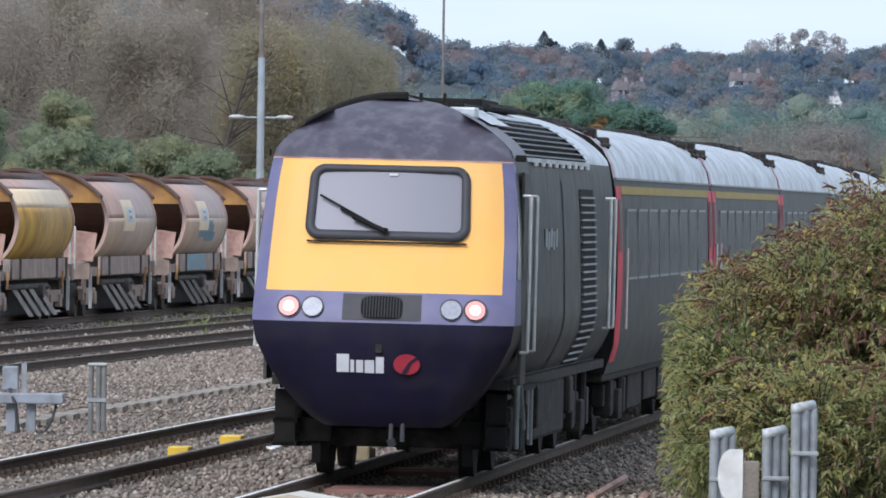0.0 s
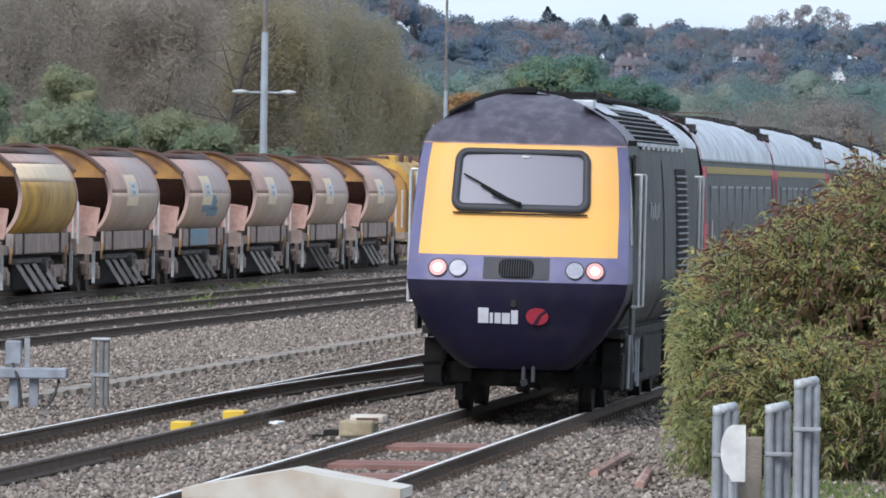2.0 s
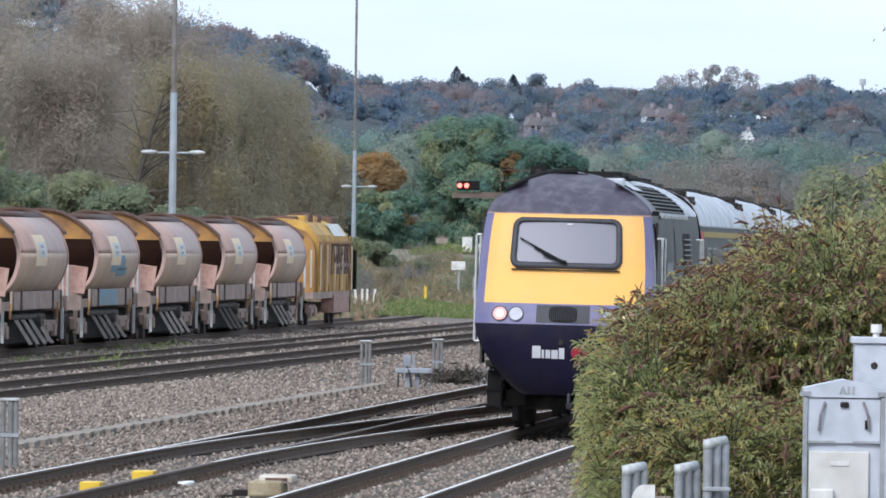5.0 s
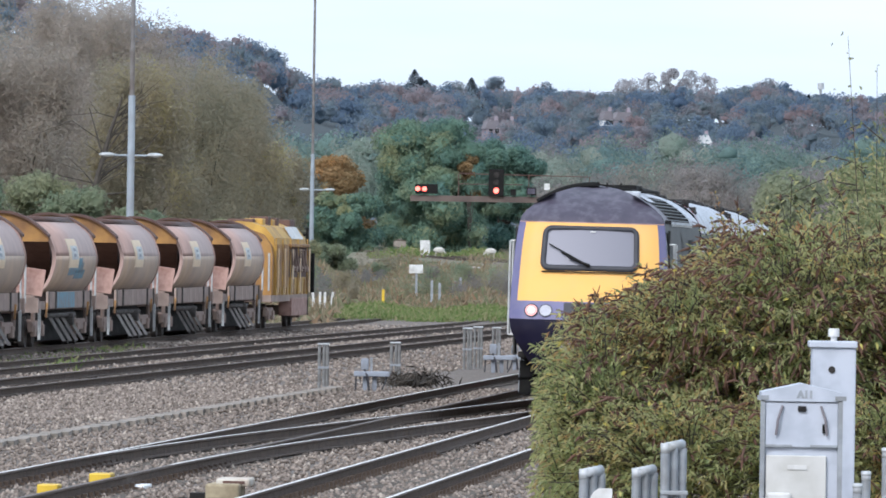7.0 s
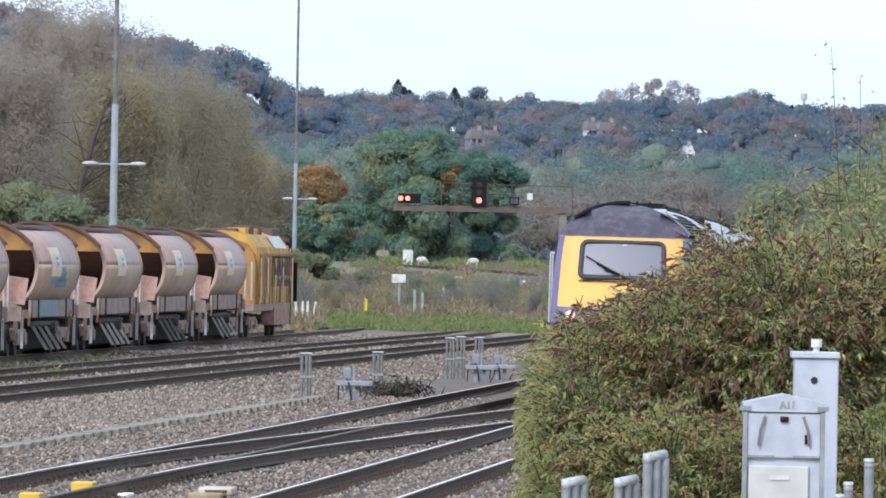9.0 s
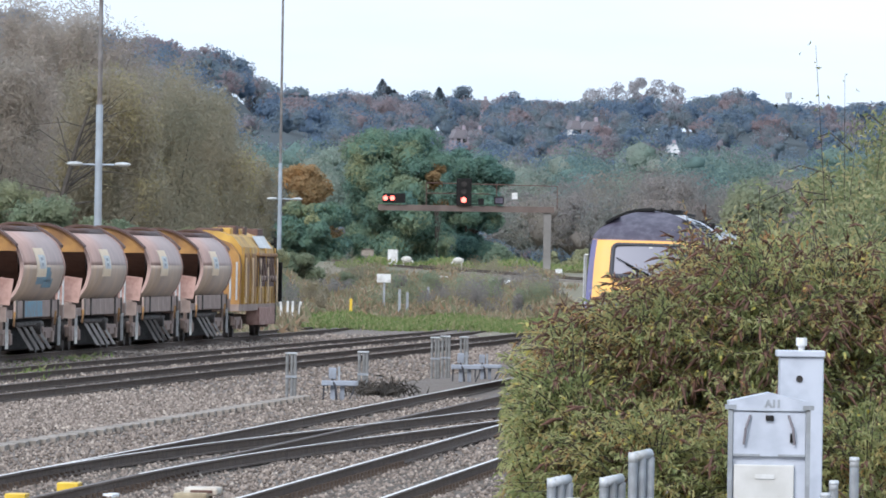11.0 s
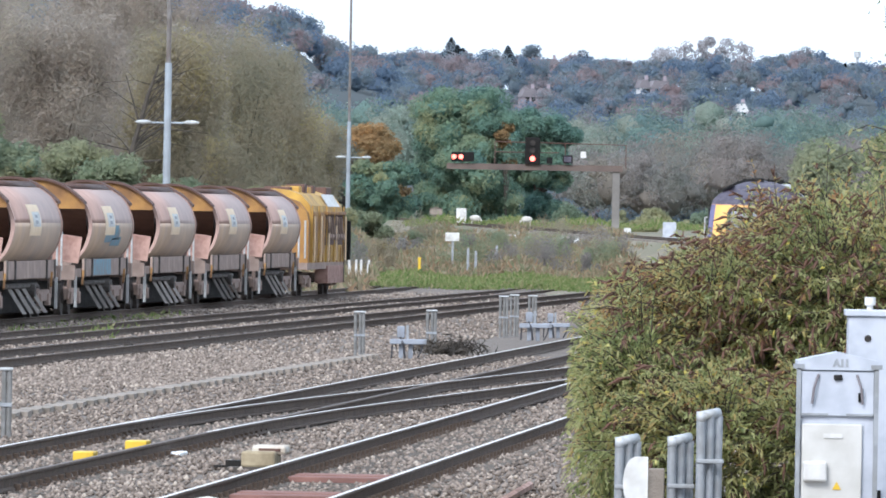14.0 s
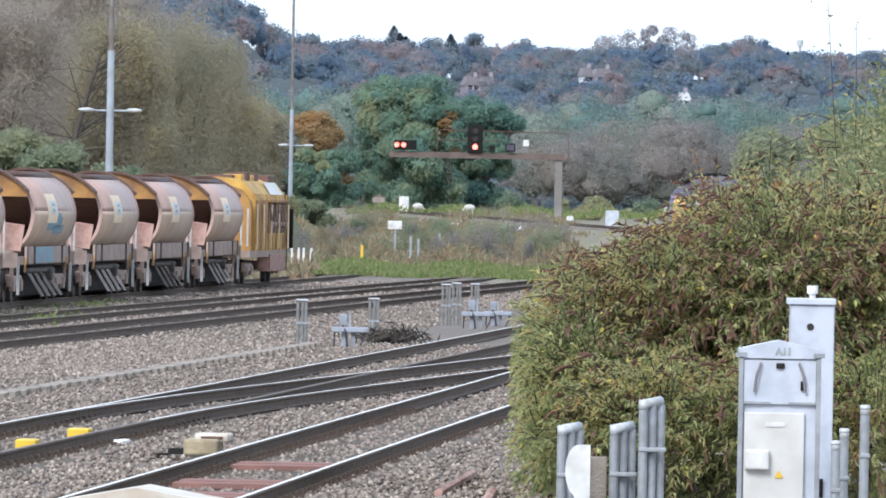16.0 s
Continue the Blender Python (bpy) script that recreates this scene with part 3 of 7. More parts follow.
def blob_points(rng, blobs, count, shell=0.55):
    """Points in a heap of ellipsoids (x, y, z, rx, ry, rz), denser towards their skins."""
    b = np.array(blobs, float)
    wgt = (b[:, 3] * b[:, 5]) ** 1.0
    pick = rng.choice(len(b), count, p=wgt / wgt.sum())
    d = rng.normal(size=(count, 3))
    d /= np.linalg.norm(d, axis=1)[:, None]
    r = rng.uniform(shell, 1.0, count) ** 0.7 * rng.uniform(0.9, 1.1, count)
    return b[pick, :3] + d * b[pick, 3:] * r[:, None], d, pick


def lumps(name, blobs, fill, mat, parent=None, rough=0.22, seed=1, fine=2, tone=None):
    """Uneven leafy masses inside a heap of ellipsoids, as one mesh of many small closed clumps."""
    r = np.random.default_rng(seed)
    bm = bmesh.new()
    bmesh.ops.create_icosphere(bm, subdivisions=fine, radius=1)
    unit = np.array([v.co[:] for v in bm.verts])
    tri = np.array([[v.index for v in f.verts] for f in bm.faces])
    bm.free()
    k, nv = len(blobs), len(unit)
    b = np.array(blobs, float)
    wob = 1 + rough * r.normal(size=(k, nv, 1)) * 0.6
    freq, ph = r.uniform(2, 4.5, (k, 1, 3)), r.uniform(0, 6.28, (k, 1, 3))
    wob = wob + rough * np.sin(unit[None] * freq + ph).sum(2, keepdims=True) * 0.45
    v = b[:, None, :3] + unit[None] * b[:, None, 3:] * fill * wob
    f = (np.arange(k)[:, None, None] * nv + tri[None]).reshape(-1, 3)
    me = bpy.data.meshes.new(name)
    me.vertices.add(k * nv)
    me.vertices.foreach_set("co", v.reshape(-1))
    me.loops.add(f.size)
    me.loops.foreach_set("vertex_index", f.reshape(-1))
    me.polygons.add(len(f))
    me.polygons.foreach_set("loop_start", np.arange(len(f)) * 3)
    me.materials.append(M[mat + "_core"])
    me.polygons.foreach_set("use_smooth", [True] * len(f))
    me.update(calc_edges=True)
    soften(me, np.tile(unit, (k, 1)), 0.5 if tone is None else np.repeat(np.asarray(tone), nv))
    ob = new(name, me)
    ob.parent = parent
    ob["kind"] = "stuff"
    return ob


# ---- the tracks' lines in plan ----
A_X, A_Y, A_TURN, A_BEND, A_EASE, CANT = -2.175, 103.26, 0.06194, 8.857e-5, -2.752e-6, 0.01206
GAUGE = 0.775


def main_line(s):
    """The main line's middle: x, y, z and heading at s metres past the first place of the train's end."""
    def turn(q):
        q = max(-60.0, min(q, 175.0))
        return A_TURN + A_BEND * q + 0.5 * A_EASE * q * q
    n = max(8, int(abs(s) / 4))
    x, y, h = A_X, A_Y, s / n
    for i in range(n):
        a = turn((i + 0.5) * h)
        x, y = x + math.sin(a) * h, y + math.cos(a) * h
    q = max(-60.0, min(s, 200.0))
    return x, y, 0.018 * q / 100 - 0.0464 * (q / 100) ** 2, turn(s)


def second_line(y):
    return -4.70 + 0.0665 * (y - 124.4)


def crossover(y):
    d = y - 126.0
    if d < 0:
        return second_line(y)
    bend = min(d, 26.0)
    return second_line(y) + 0.001 * bend * bend + 0.052 * max(0.0, d - 26.0)


def siding(y):
    return -8.37 + 0.0735 * (y - 209.35)


def second_siding(y):
    return -12.15 + 0.073 * (y - 209.35)


def wagon_line(y):
    return -13.75 + 0.066 * (y - 248.0)


# ---- ground ----
def ground_height(x, y):
    """Ballast level near the tracks, rising gently to the far embankment."""
    z = -0.2
    if y > 380:
        z += 1.3 * min(1.0, (y - 380) / 200.0)
    return z


gx = sorted({*np.linspace(-14, 10, 49).round(3), -2500, -900, -400, -150, -60, -30, -20, 16, 25, 45, 90, 200, 500, 1200, 2500})
gy = sorted({*np.linspace(60, 380, 81).round(2), -400, -50, 0, 30, 420, 460, 500, 540, 580, 640, 720, 850, 1100, 1500, 2200, 3200, 4600})
g_verts = [(x, y, ground_height(x, y) + 0.03 * noise.noise(Vector((x * 0.8, y * 0.3, 0)))) for y in gy for x in gx]
k = len(gx)
g_faces = [(j * k + i, j * k + i + 1, (j + 1) * k + i + 1, (j + 1) * k + i) for j in range(len(gy) - 1) for i in range(k - 1)]
ground = raw("ground", g_verts, g_faces, "ballast", smooth=True)
ground.data.materials.append(M["grass_floor"])
for p in ground.data.polygons:
    cx, cy = p.center.x, p.center.y
    far = cy > 372 and not -16 < cx < 2
    if cy > 400 or far or cx > 9 or cx < -22:
        p.material_index = 1
tagged(ground, "grey-brown railway ballast running out into rough grass", "ground", kind="structure")


def rail(name, line, mat_top, label):
    """A flat-bottomed rail along points of its foot's middle; the head is 14 cm above."""
    profile = [(-0.07, -0.16), (0.07, -0.16), (0.07, -0.145), (0.012, -0.125), (0.012, -0.045), (0.036, -0.03), (0.036, -0.008), (0.026, 0), (-0.026, 0), (-0.036, -0.008), (-0.036, -0.03), (-0.012, -0.045), (-0.012, -0.125), (-0.07, -0.145)]
    bm = bmesh.new()
    rings = []
    for i, (x, y, z) in enumerate(line):
        a, b = line[max(0, i - 1)], line[min(len(line) - 1, i + 1)]
        d = Vector((b[0] - a[0], b[1] - a[1]))
        d.normalize()
        rings.append([bm.verts.new((x + d.y * u, y - d.x * u, z + w)) for u, w in profile])
    for r, q in zip(rings, rings[1:]):
        for i in range(14):
            f = bm.faces.new((r[i], q[i], q[(i + 1) % 14], r[(i + 1) % 14]))
            f.material_index = 1 if i == 7 else 0
    ob = part(name, bm, "rail_side")
    ob.data.materials.append(M[mat_top])
    return tagged(ob, label, "rail", "running rails", "structure")


def line_of(fn, ys, off, z=0.0):
    pts = []
    for y in ys:
        a = math.atan((fn(y + 0.5) - fn(y - 0.5)))
        pts.append((fn(y) + off * math.cos(a), y - off * math.sin(a), z))
    return pts


for side in (-1, 1):
    pts = []
    for s in np.linspace(-60, 420, 100):
        x, y, z, a = main_line(s)
        pts.append((x + side * GAUGE * math.cos(a), y - side * GAUGE * math.sin(a), z - side * GAUGE * CANT))
    rail("rail", pts, "rail_top", "steel rail with a worn bright head")
    rail("rail", line_of(second_line, np.linspace(60, 330, 70), side * GAUGE), "rail_top" if side < 0 else "rail_rust", "steel rail with a worn bright head" if side < 0 else "brown steel rail with a dull head")
    rail("rail", line_of(crossover, np.linspace(128, 200, 50), side * GAUGE, 0.003), "rail_top", "curved turnout rail with a bright head")
    rail("rail", line_of(siding, np.linspace(120, 420, 60), side * GAUGE), "rail_rust", "rust-brown siding rail on ballast")
    rail("rail", line_of(second_siding, np.linspace(150, 420, 60), side * GAUGE, -0.03), "rail_rust", "rust-brown siding rail on ballast")
    rail("rail", line_of(wagon_line, np.linspace(150, 420, 40), side * GAUGE), "rail_rust", "dull siding rail under the hopper wagons")

# cable trough beside the second line
bm = bmesh.new()
for i in range(60):
    y = 120 + i * 1.5
    x = -6.62 + 0.067 * (y - 148.4) + 0.008 * math.sin(i * 1.7)
    box(bm, x - 0.15, x + 0.15, y, y + 1.6, -0.3, -0.105 + 0.003 * math.sin(i * 2.3))
tagged(part("cable_trough", bm, "concrete"), "brown-grey concrete cable trough lids in the ballast", "trough", kind="structure")


# ---- loose stones ----
def stones(count, area, size, seed):
    rng = np.random.default_rng(seed)
    x0, x1, y0, y1 = area
    y = y0 + (y1 - y0) * rng.uniform(0, 1, count) ** 1.5
    x = rng.uniform(x0, x1, count) + 0.066 * (y - 120)
    s = size * rng.uniform(0.5, 1.5, count)
    octa = np.array([(1, 0, 0), (0, 1, 0), (-1, 0, 0), (0, -1, 0), (0, 0, 0.8), (0, 0, -0.8)], float)
    v = octa[None] * s[:, None, None] * rng.uniform(0.55, 1.2, (count, 6, 1))
    ang = rng.uniform(0, 6.28, count)
    c, sn = np.cos(ang)[:, None], np.sin(ang)[:, None]
    vx, vy = v[..., 0] * c - v[..., 1] * sn, v[..., 0] * sn + v[..., 1] * c
    v = np.stack([vx + x[:, None], vy + y[:, None], v[..., 2] - 0.19 + 0.02 * rng.uniform(0, 1, count)[:, None]], 2)
    f = np.array([(0, 1, 4), (1, 2, 4), (2, 3, 4), (3, 0, 4), (1, 0, 5), (2, 1, 5), (3, 2, 5), (0, 3, 5)])
    faces = (np.arange(count)[:, None, None] * 6 + f[None]).reshape(-1, 3)
    me = bpy.data.meshes.new("ballast_stones")
    me.vertices.add(6 * count)
    me.vertices.foreach_set("co", v.reshape(-1))
    me.loops.add(faces.size)
    me.loops.foreach_set("vertex_index", faces.reshape(-1))
    me.polygons.add(len(faces))
    me.polygons.foreach_set("loop_start", np.arange(len(faces)) * 3)
    me.materials.append(M["stones"])
    me.update(calc_edges=True)
    ob = new("ballast_stones", me)
    return tagged(ob, "loose grey and brown ballast stones", "stones", kind="stuff")


stones(90000, (-15.5, 5.5, 90, 215), 0.036, 5)
stones(26000, (-23, -8.5, 170, 340), 0.045, 6)
stones(14000, (-27, -8, 300, 425), 0.06, 8)


# ---- the departing express: a power car and its coaches ----
FACE = [  # height, half width, how far the nose leans back
    (0.55, 0.62, 0.42), (0.62, 0.74, 0.34), (0.75, 0.88, 0.24), (0.95, 1.05, 0.14), (1.20, 1.22, 0.06), (1.45, 1.34, 0.01), (1.62, 1.37, 0.0),
    (1.66, 1.375, 0.005), (1.80, 1.372, 0.05), (1.95, 1.367, 0.13), (2.10, 1.362, 0.22), (2.50, 1.35, 0.46), (2.90, 1.325, 0.63), (3.15, 1.30, 0.74), (3.34, 1.27, 0.83),
    (3.46, 1.235, 0.92), (3.57, 1.14, 1.06), (3.68, 1.00, 1.22), (3.78, 0.84, 1.40), (3.88, 0.64, 1.62), (3.95, 0.45, 1.82), (4.00, 0.24, 2.02), (4.02, 0.0, 2.2)]


def nose(z):
    zs = [f[0] for f in FACE]
    return float(np.interp(z, zs, [f[1] for f in FACE])), float(np.interp(z, zs, [f[2] for f in FACE]))


def nose_point(x, z, proud=0.0):
    w, back = nose(z)
    u = min(1.0, abs(x) / max(w, 0.01))
    return Vector((x, back + (0.10 * u ** 2 + 0.16 * (max(0.0, u - 0.75) / 0.25) ** 2) * (1.0 if z < 3.3 else max(0.0, 1 - (z - 3.3) / 0.5)) - proud, z))


def nose_skin(zs, us, proud=0.0):
    """A patch of the nose between heights zs and shares us of the half width."""
    bm = bmesh.new()
    rows = []
    for z in zs:
        w, _ = nose(z)
        rows.append([nose_point(u * w, z, proud) for u in us])
    return strip(bm, rows)


def heights(a, b, step=0.07):
    return list(np.linspace(a, b, max(2, int((b - a) / step) + 1)))


def shares(a, b, n):
    return list(np.linspace(a, b, n))


def side_outline(z0, z1, step=0.08):
    return [(nose(z)[0], z) for z in heights(z0, z1, step)]


def side_skin(z0, z1, y0, y1, sign, front=False):
    """The body side between two heights; with front it starts at the nose's edge."""
    bm = bmesh.new()
    rows = []
    for z in heights(z0, z1):
        w, _ = nose(z)
        start = nose_point(w, z).y if front else y0
        rows.append([(sign * w, start + (y1 - start) * q, z) for q in (0, 0.2, 0.6, 1)])
    return strip(bm, rows)


def lettering(text, size, m, mat, name, parent, label):
    cu = bpy.data.curves.new(name, "FONT")
    cu.body, cu.size, cu.extrude, cu.align_x = text, size, 0.004, "CENTER"
    cu.offset = 0.018 * size / 0.25
    tmp = new(name + "_outline", cu)
    me = bpy.data.meshes.new_from_object(tmp.evaluated_get(bpy.context.evaluated_depsgraph_get()))
    bpy.data.objects.remove(tmp)
    me.materials.append(M[mat])
    ob = new(name, me)
    ob.parent = parent
    ob.matrix_basis = m
    ob["label"] = label
    return ob


def wheel_bm(x, y, r=0.46):
    bm = bmesh.new()
    rod(bm, (x - 0.065, y, r), (x + 0.065, y, r), r, n=28)
    rod(bm, (x - 0.09 * math.copysign(1, x), y, r), (x - 0.06 * math.copysign(1, x), y, r), r + 0.03, n=28)
    rod(bm, (x + 0.06, y, r), (x + 0.11, y, r), 0.12, n=12)
    return bm


def bogie(parent, y, wheel_base=2.6):
    bg = part("bogie", boxes(
        (-1.14, -0.98, y - 1.75, y + 1.75, 0.42, 0.70, ), (0.98, 1.14, y - 1.75, y + 1.75, 0.42, 0.70), (-1.0, 1.0, y - 0.3, y + 0.3, 0.45, 0.75),
        (-1.22, -1.0, y - 1.5, y - 1.1, 0.3, 0.75), (-1.22, -1.0, y + 1.1, y + 1.5, 0.3, 0.75), (1.0, 1.22, y - 1.5, y - 1.1, 0.3, 0.75), (1.0, 1.22, y + 1.1, y + 1.5, 0.3, 0.75),
        (1.02, 1.25, y - 0.35, y + 0.35, 0.25, 0.62), (-1.25, -1.02, y - 0.35, y + 0.35, 0.25, 0.62), (-1.0, 1.0, y - 1.72, y - 1.6, 0.3, 0.5), bevel=0.025), "grime", parent)
    for dy in (-wheel_base / 2, wheel_base / 2):
        for x in (-GAUGE, GAUGE):
            part("wheel", wheel_bm(x, y + dy), "grime", bg)
    for x in (-1.17, 1.17):
        for dy in (-0.9, 0.9):
            part("damper", rods(((x, y + dy, 0.35), (x, y + dy, 0.95), 0.05)), "grime", bg)
    return bg


def power_car():
    car = base("power_car", pose(0, 0, 0), "purple and green diesel power car with a yellow nose", "locomotive")
    L = 17.75
    full = shares(-1, 1, 33)
    part("nose_lower", nose_skin(heights(0.55, 1.64, 0.05), full), "purple", car, "dark purple lower nose", True)
    part("nose_band", nose_skin(heights(1.64, 1.96, 0.04), full), "lilac", car, "lilac-blue light band", True)
    for sgn in (-1, 1):
        part("nose_edge", nose_skin(heights(1.96, 3.34, 0.06), shares(sgn * 0.905, sgn * 1.0, 9) if sgn > 0 else shares(-1.0, -0.905, 9)), "lilac", car, "lilac-blue nose corner", True)
    # yellow panel, left open where the windscreen sits
    part("nose_panel", nose_skin(heights(1.96, 3.34, 0.06), shares(-0.905, 0.905, 25)), "yellow_paint", car, "warning-yellow nose panel", True)
    part("cab_roof", nose_skin(heights(3.34, 4.015, 0.045), full), "roof_grey", car, "streaked grey-purple cab roof", True)
    bm = nose_skin([3.34, 3.355], shares(-1, 1, 33), 0.004)
    part("trim_line", bm, "salmon", car, "thin pale orange line", True)
    # windscreen: rubber surround, pane, sill and wiper
    def frame_ring(x0, z0, x1, z1, rad, n=8):
        pts = []
        for cx, cz, a0 in ((x1 - rad, z1 - rad, 0), (x0 + rad, z1 - rad, 90), (x0 + rad, z0 + rad, 180), (x1 - rad, z0 + rad, 270)):
            for i in range(n + 1):
                a = radians(a0 + 90 * i / n)
                pts.append((cx + rad * math.cos(a), cz + rad * math.sin(a)))
        return pts
    def taper(x, z):
        return x * (1.0 - 0.035 * (z - 2.57) / 0.7)
    outer, inner = frame_ring(-0.87, 2.50, 0.87, 3.29, 0.16), frame_ring(-0.775, 2.60, 0.775, 3.215, 0.075)
    bm = bmesh.new()
    rings = [[bm.verts.new(nose_point(taper(x, z), z, pr)) for x, z in ring] for ring, pr in ((outer, 0.004), (outer, 0.035), (inner, 0.04), (inner, 0.0))]
    kk = len(outer)
    for r, q in zip(rings, rings[1:]):
        for i in range(kk):
            bm.faces.new((r[i], r[(i + 1) % kk], q[(i + 1) % kk], q[i]))
    ws = part("windscreen_frame", bm, "rubber", car, "dark grey rubber windscreen surround", True)
    bm = bmesh.new()
    strip(bm, [[nose_point(taper(x, z), z, 0.012) for x in np.linspace(-0.785, 0.785, 17)] for z in np.linspace(2.595, 3.22, 9)])
    part("windscreen", bm, "windscreen", ws, "large pale reflecting windscreen", True)
    bm = bmesh.new()
    a, b, c = nose_point(-0.72, 2.96, 0.07), nose_point(-0.36, 2.74, 0.09), nose_point(-0.02, 2.60, 0.07)
    rod(bm, a, c, 0.012)
    rod(bm, b, c, 0.026)
    rod(bm, nose_point(-0.5, 2.82, 0.06), nose_point(-0.1, 2.62, 0.06), 0.014)
    rod(bm, c, nose_point(-0.02, 2.60, 0.0), 0.035)
    part("wiper", bm, "black", ws, "single black wiper arm")
    bm = bmesh.new()
    strip(bm, [[nose_point(x, 2.47, 0.02 if z else 0.045) + Vector((0, 0, z)) for x in np.linspace(-0.84, 0.84, 17)] for z in (0, 0.02)])
    part("sill", bm, "black", ws, "thin black rain sill")
    part("tag", boxes((-0.04, 0.05, -0.003, 0.003, -0.012, 0.012)), "white", ws).location = nose_point(0.03, 3.19, 0.03)
    # lamp clusters
    def disc(x, z, r, proud, name, mat, parent, label="", ring=0.0):
        bm = bmesh.new()
        cen = nose_point(x, z, proud)
        nx = nose_point(x + 0.05, z, proud) - nose_point(x - 0.05, z, proud)
        nz = nose_point(x, z + 0.05, proud) - nose_point(x, z - 0.05, proud)
        q = nx.cross(nz).normalized().to_track_quat("-Z", "Y").to_matrix().to_4x4()
        m = Matrix.Translation(cen) @ q
        bmesh.ops.create_cone(bm, cap_ends=True, segments=28, radius1=r, radius2=r * 0.8, depth=0.03, matrix=m)
        return part(name, bm, mat, parent, label, False)
    for sgn in (-1, 1):
        out_x, in_x = sgn * 0.975, sgn * 0.725
        hz = disc(out_x, 1.79, 0.125, 0.0, "tail_light", "rubber", car, "round tail light, lit red")
        disc(out_x, 1.79, 0.105, 0.014, "lens", "tail_rim", hz, "red lens")
        disc(out_x, 1.79, 0.058, 0.022, "bulb", "tail_glow", hz, "glowing bulb")
        hd = disc(in_x, 1.79, 0.12, 0.0, "headlight", "rubber", car, "round unlit headlight")
        disc(in_x, 1.79, 0.105, 0.016, "lens", "lamp_lens", hd)
    bm = nose_skin([1.67, 1.80, 1.94], shares(-0.30, 0.30, 9), 0.008)
    gp = part("horn_panel", bm, "rubber", car, "grey horn panel in the nose", True)
    bm = bmesh.new()
    ell = [(0.215 * math.copysign(abs(math.cos(a)) ** 0.45, math.cos(a)), 1.805 + 0.115 * math.copysign(abs(math.sin(a)) ** 0.45, math.sin(a))) for a in np.linspace(0, 2 * math.pi, 33)[:-1]]
    bm.faces.new([bm.verts.new(nose_point(x, z, 0.026)) for x, z in ell])
    part("horn_opening", bm, "black", gp)
    for i in range(-6, 7):
        x = i * 0.031
        hh = 0.105
        bm = bmesh.new()
        p0, p1 = nose_point(x, 1.805 - hh, 0.032), nose_point(x, 1.805 + hh, 0.032)
        rod(bm, p0, p1, 0.006, n=5)
        part("grille_bar", bm, "rubber", gp)
    part("socket_cover", boxes((-0.035, 0.035, -0.02, 0.01, -0.045, 0.045), bevel=0.008), "grime", car).location = nose_point(-0.02, 1.37, 0.0)
    # company lettering, drawn as plain bars
    for x0, x1, z0, z1 in ((-0.46, -0.33, 1.12, 1.31), (-0.315, -0.275, 1.12, 1.25), (-0.255, -0.18, 1.12, 1.25), (-0.165, -0.065, 1.115, 1.25), (-0.05, 0.035, 1.115, 1.285)):
        bm = bmesh.new()
        strip(bm, [[nose_point(x, z, 0.006) for x in (x0, (x0 + x1) / 2, x1)] for z in (z0, z1)])
        part("lettering_bar", bm, "white_text", car, "plain white lettering bar")
    bm = bmesh.new()
    cen = nose_point(0.275, 1.215, 0.02)
    bmesh.ops.create_circle(bm, cap_ends=True, segments=28, radius=0.14, matrix=Matrix.Translation(cen) @ pose(0, 0, 0, 90 + 9, 0, 0) @ Matrix.Diagonal((1, 0.78, 1, 1)))
    lg = part("roundel", bm, "red_logo", car, "red roundel")
    bm = bmesh.new()
    strip(bm, [[cen + Vector((-0.055, -0.008, -0.10)), cen + Vector((-0.01, -0.008, -0.10))], [cen + Vector((0.02, -0.014, 0.02)), cen + Vector((0.055, -0.014, 0.02))], [cen + Vector((0.10, -0.018, 0.085)), cen + Vector((0.13, -0.018, 0.06))]])
    part("stroke", bm, "purple", lg)
    # body sides
    for sgn in (-1, 1):
        part("cab_side", side_skin(1.64, 3.40, 0, 1.25, sgn, True), "lilac", car, "lilac-blue cab side", True)
        part("cab_skirt", side_skin(0.75, 1.64, 0, 1.25, sgn, True), "purple", car, "dark purple cab skirt", True)
        body = part("body_side", side_skin(0.95, 3.40, 1.25, L, sgn), "green", car, "grimy dark green body side", True)
        bm = bmesh.new()
        strip(bm, [[(sgn * (nose(z)[0] + 0.008), y, z) for y in ys] for z, ys in ((2.12, (0.62, 1.20)), (2.7, (0.82, 1.20)), (3.24, (1.06, 1.20)))])
        part("cab_window", bm, "cab_glass", car, "tapered cab side window reflecting the sky")
        dr = part("cab_door", boxes((sgn * 1.345 - 0.02, sgn * 1.345 + 0.02, 1.5, 2.2, 1.0, 3.25), bevel=0.01), "green", car, "dark green cab door")
        for y in (1.36, 2.34):
            part("handrail", rods(((sgn * 1.44, y, 1.35), (sgn * 1.44, y, 3.0), 0.022), ((sgn * 1.36, y, 1.35), (sgn * 1.44, y, 1.35), 0.018), ((sgn * 1.36, y, 3.0), (sgn * 1.44, y, 3.0), 0.018)), "steel", car, "pale vertical handrail")
        for y in (15.5, 16.4):
            part("handrail", rods(((sgn * 1.43, y, 1.45), (sgn * 1.43, y, 3.0), 0.022), ((sgn * 1.36, y, 1.45), (sgn * 1.43, y, 1.45), 0.018), ((sgn * 1.36, y, 3.0), (sgn * 1.43, y, 3.0), 0.018)), "steel", car, "pale vertical handrail")
        part("lamp", boxes((sgn * 1.30 - 0.03, sgn * 1.30 + 0.05 * sgn + 0.03, 1.28, 1.38, 3.36, 3.43), bevel=0.01), "black", car)
        # radiator grille beside the rear
        def skin(z0, z1, ya, yb, proud):
            bm = bmesh.new()
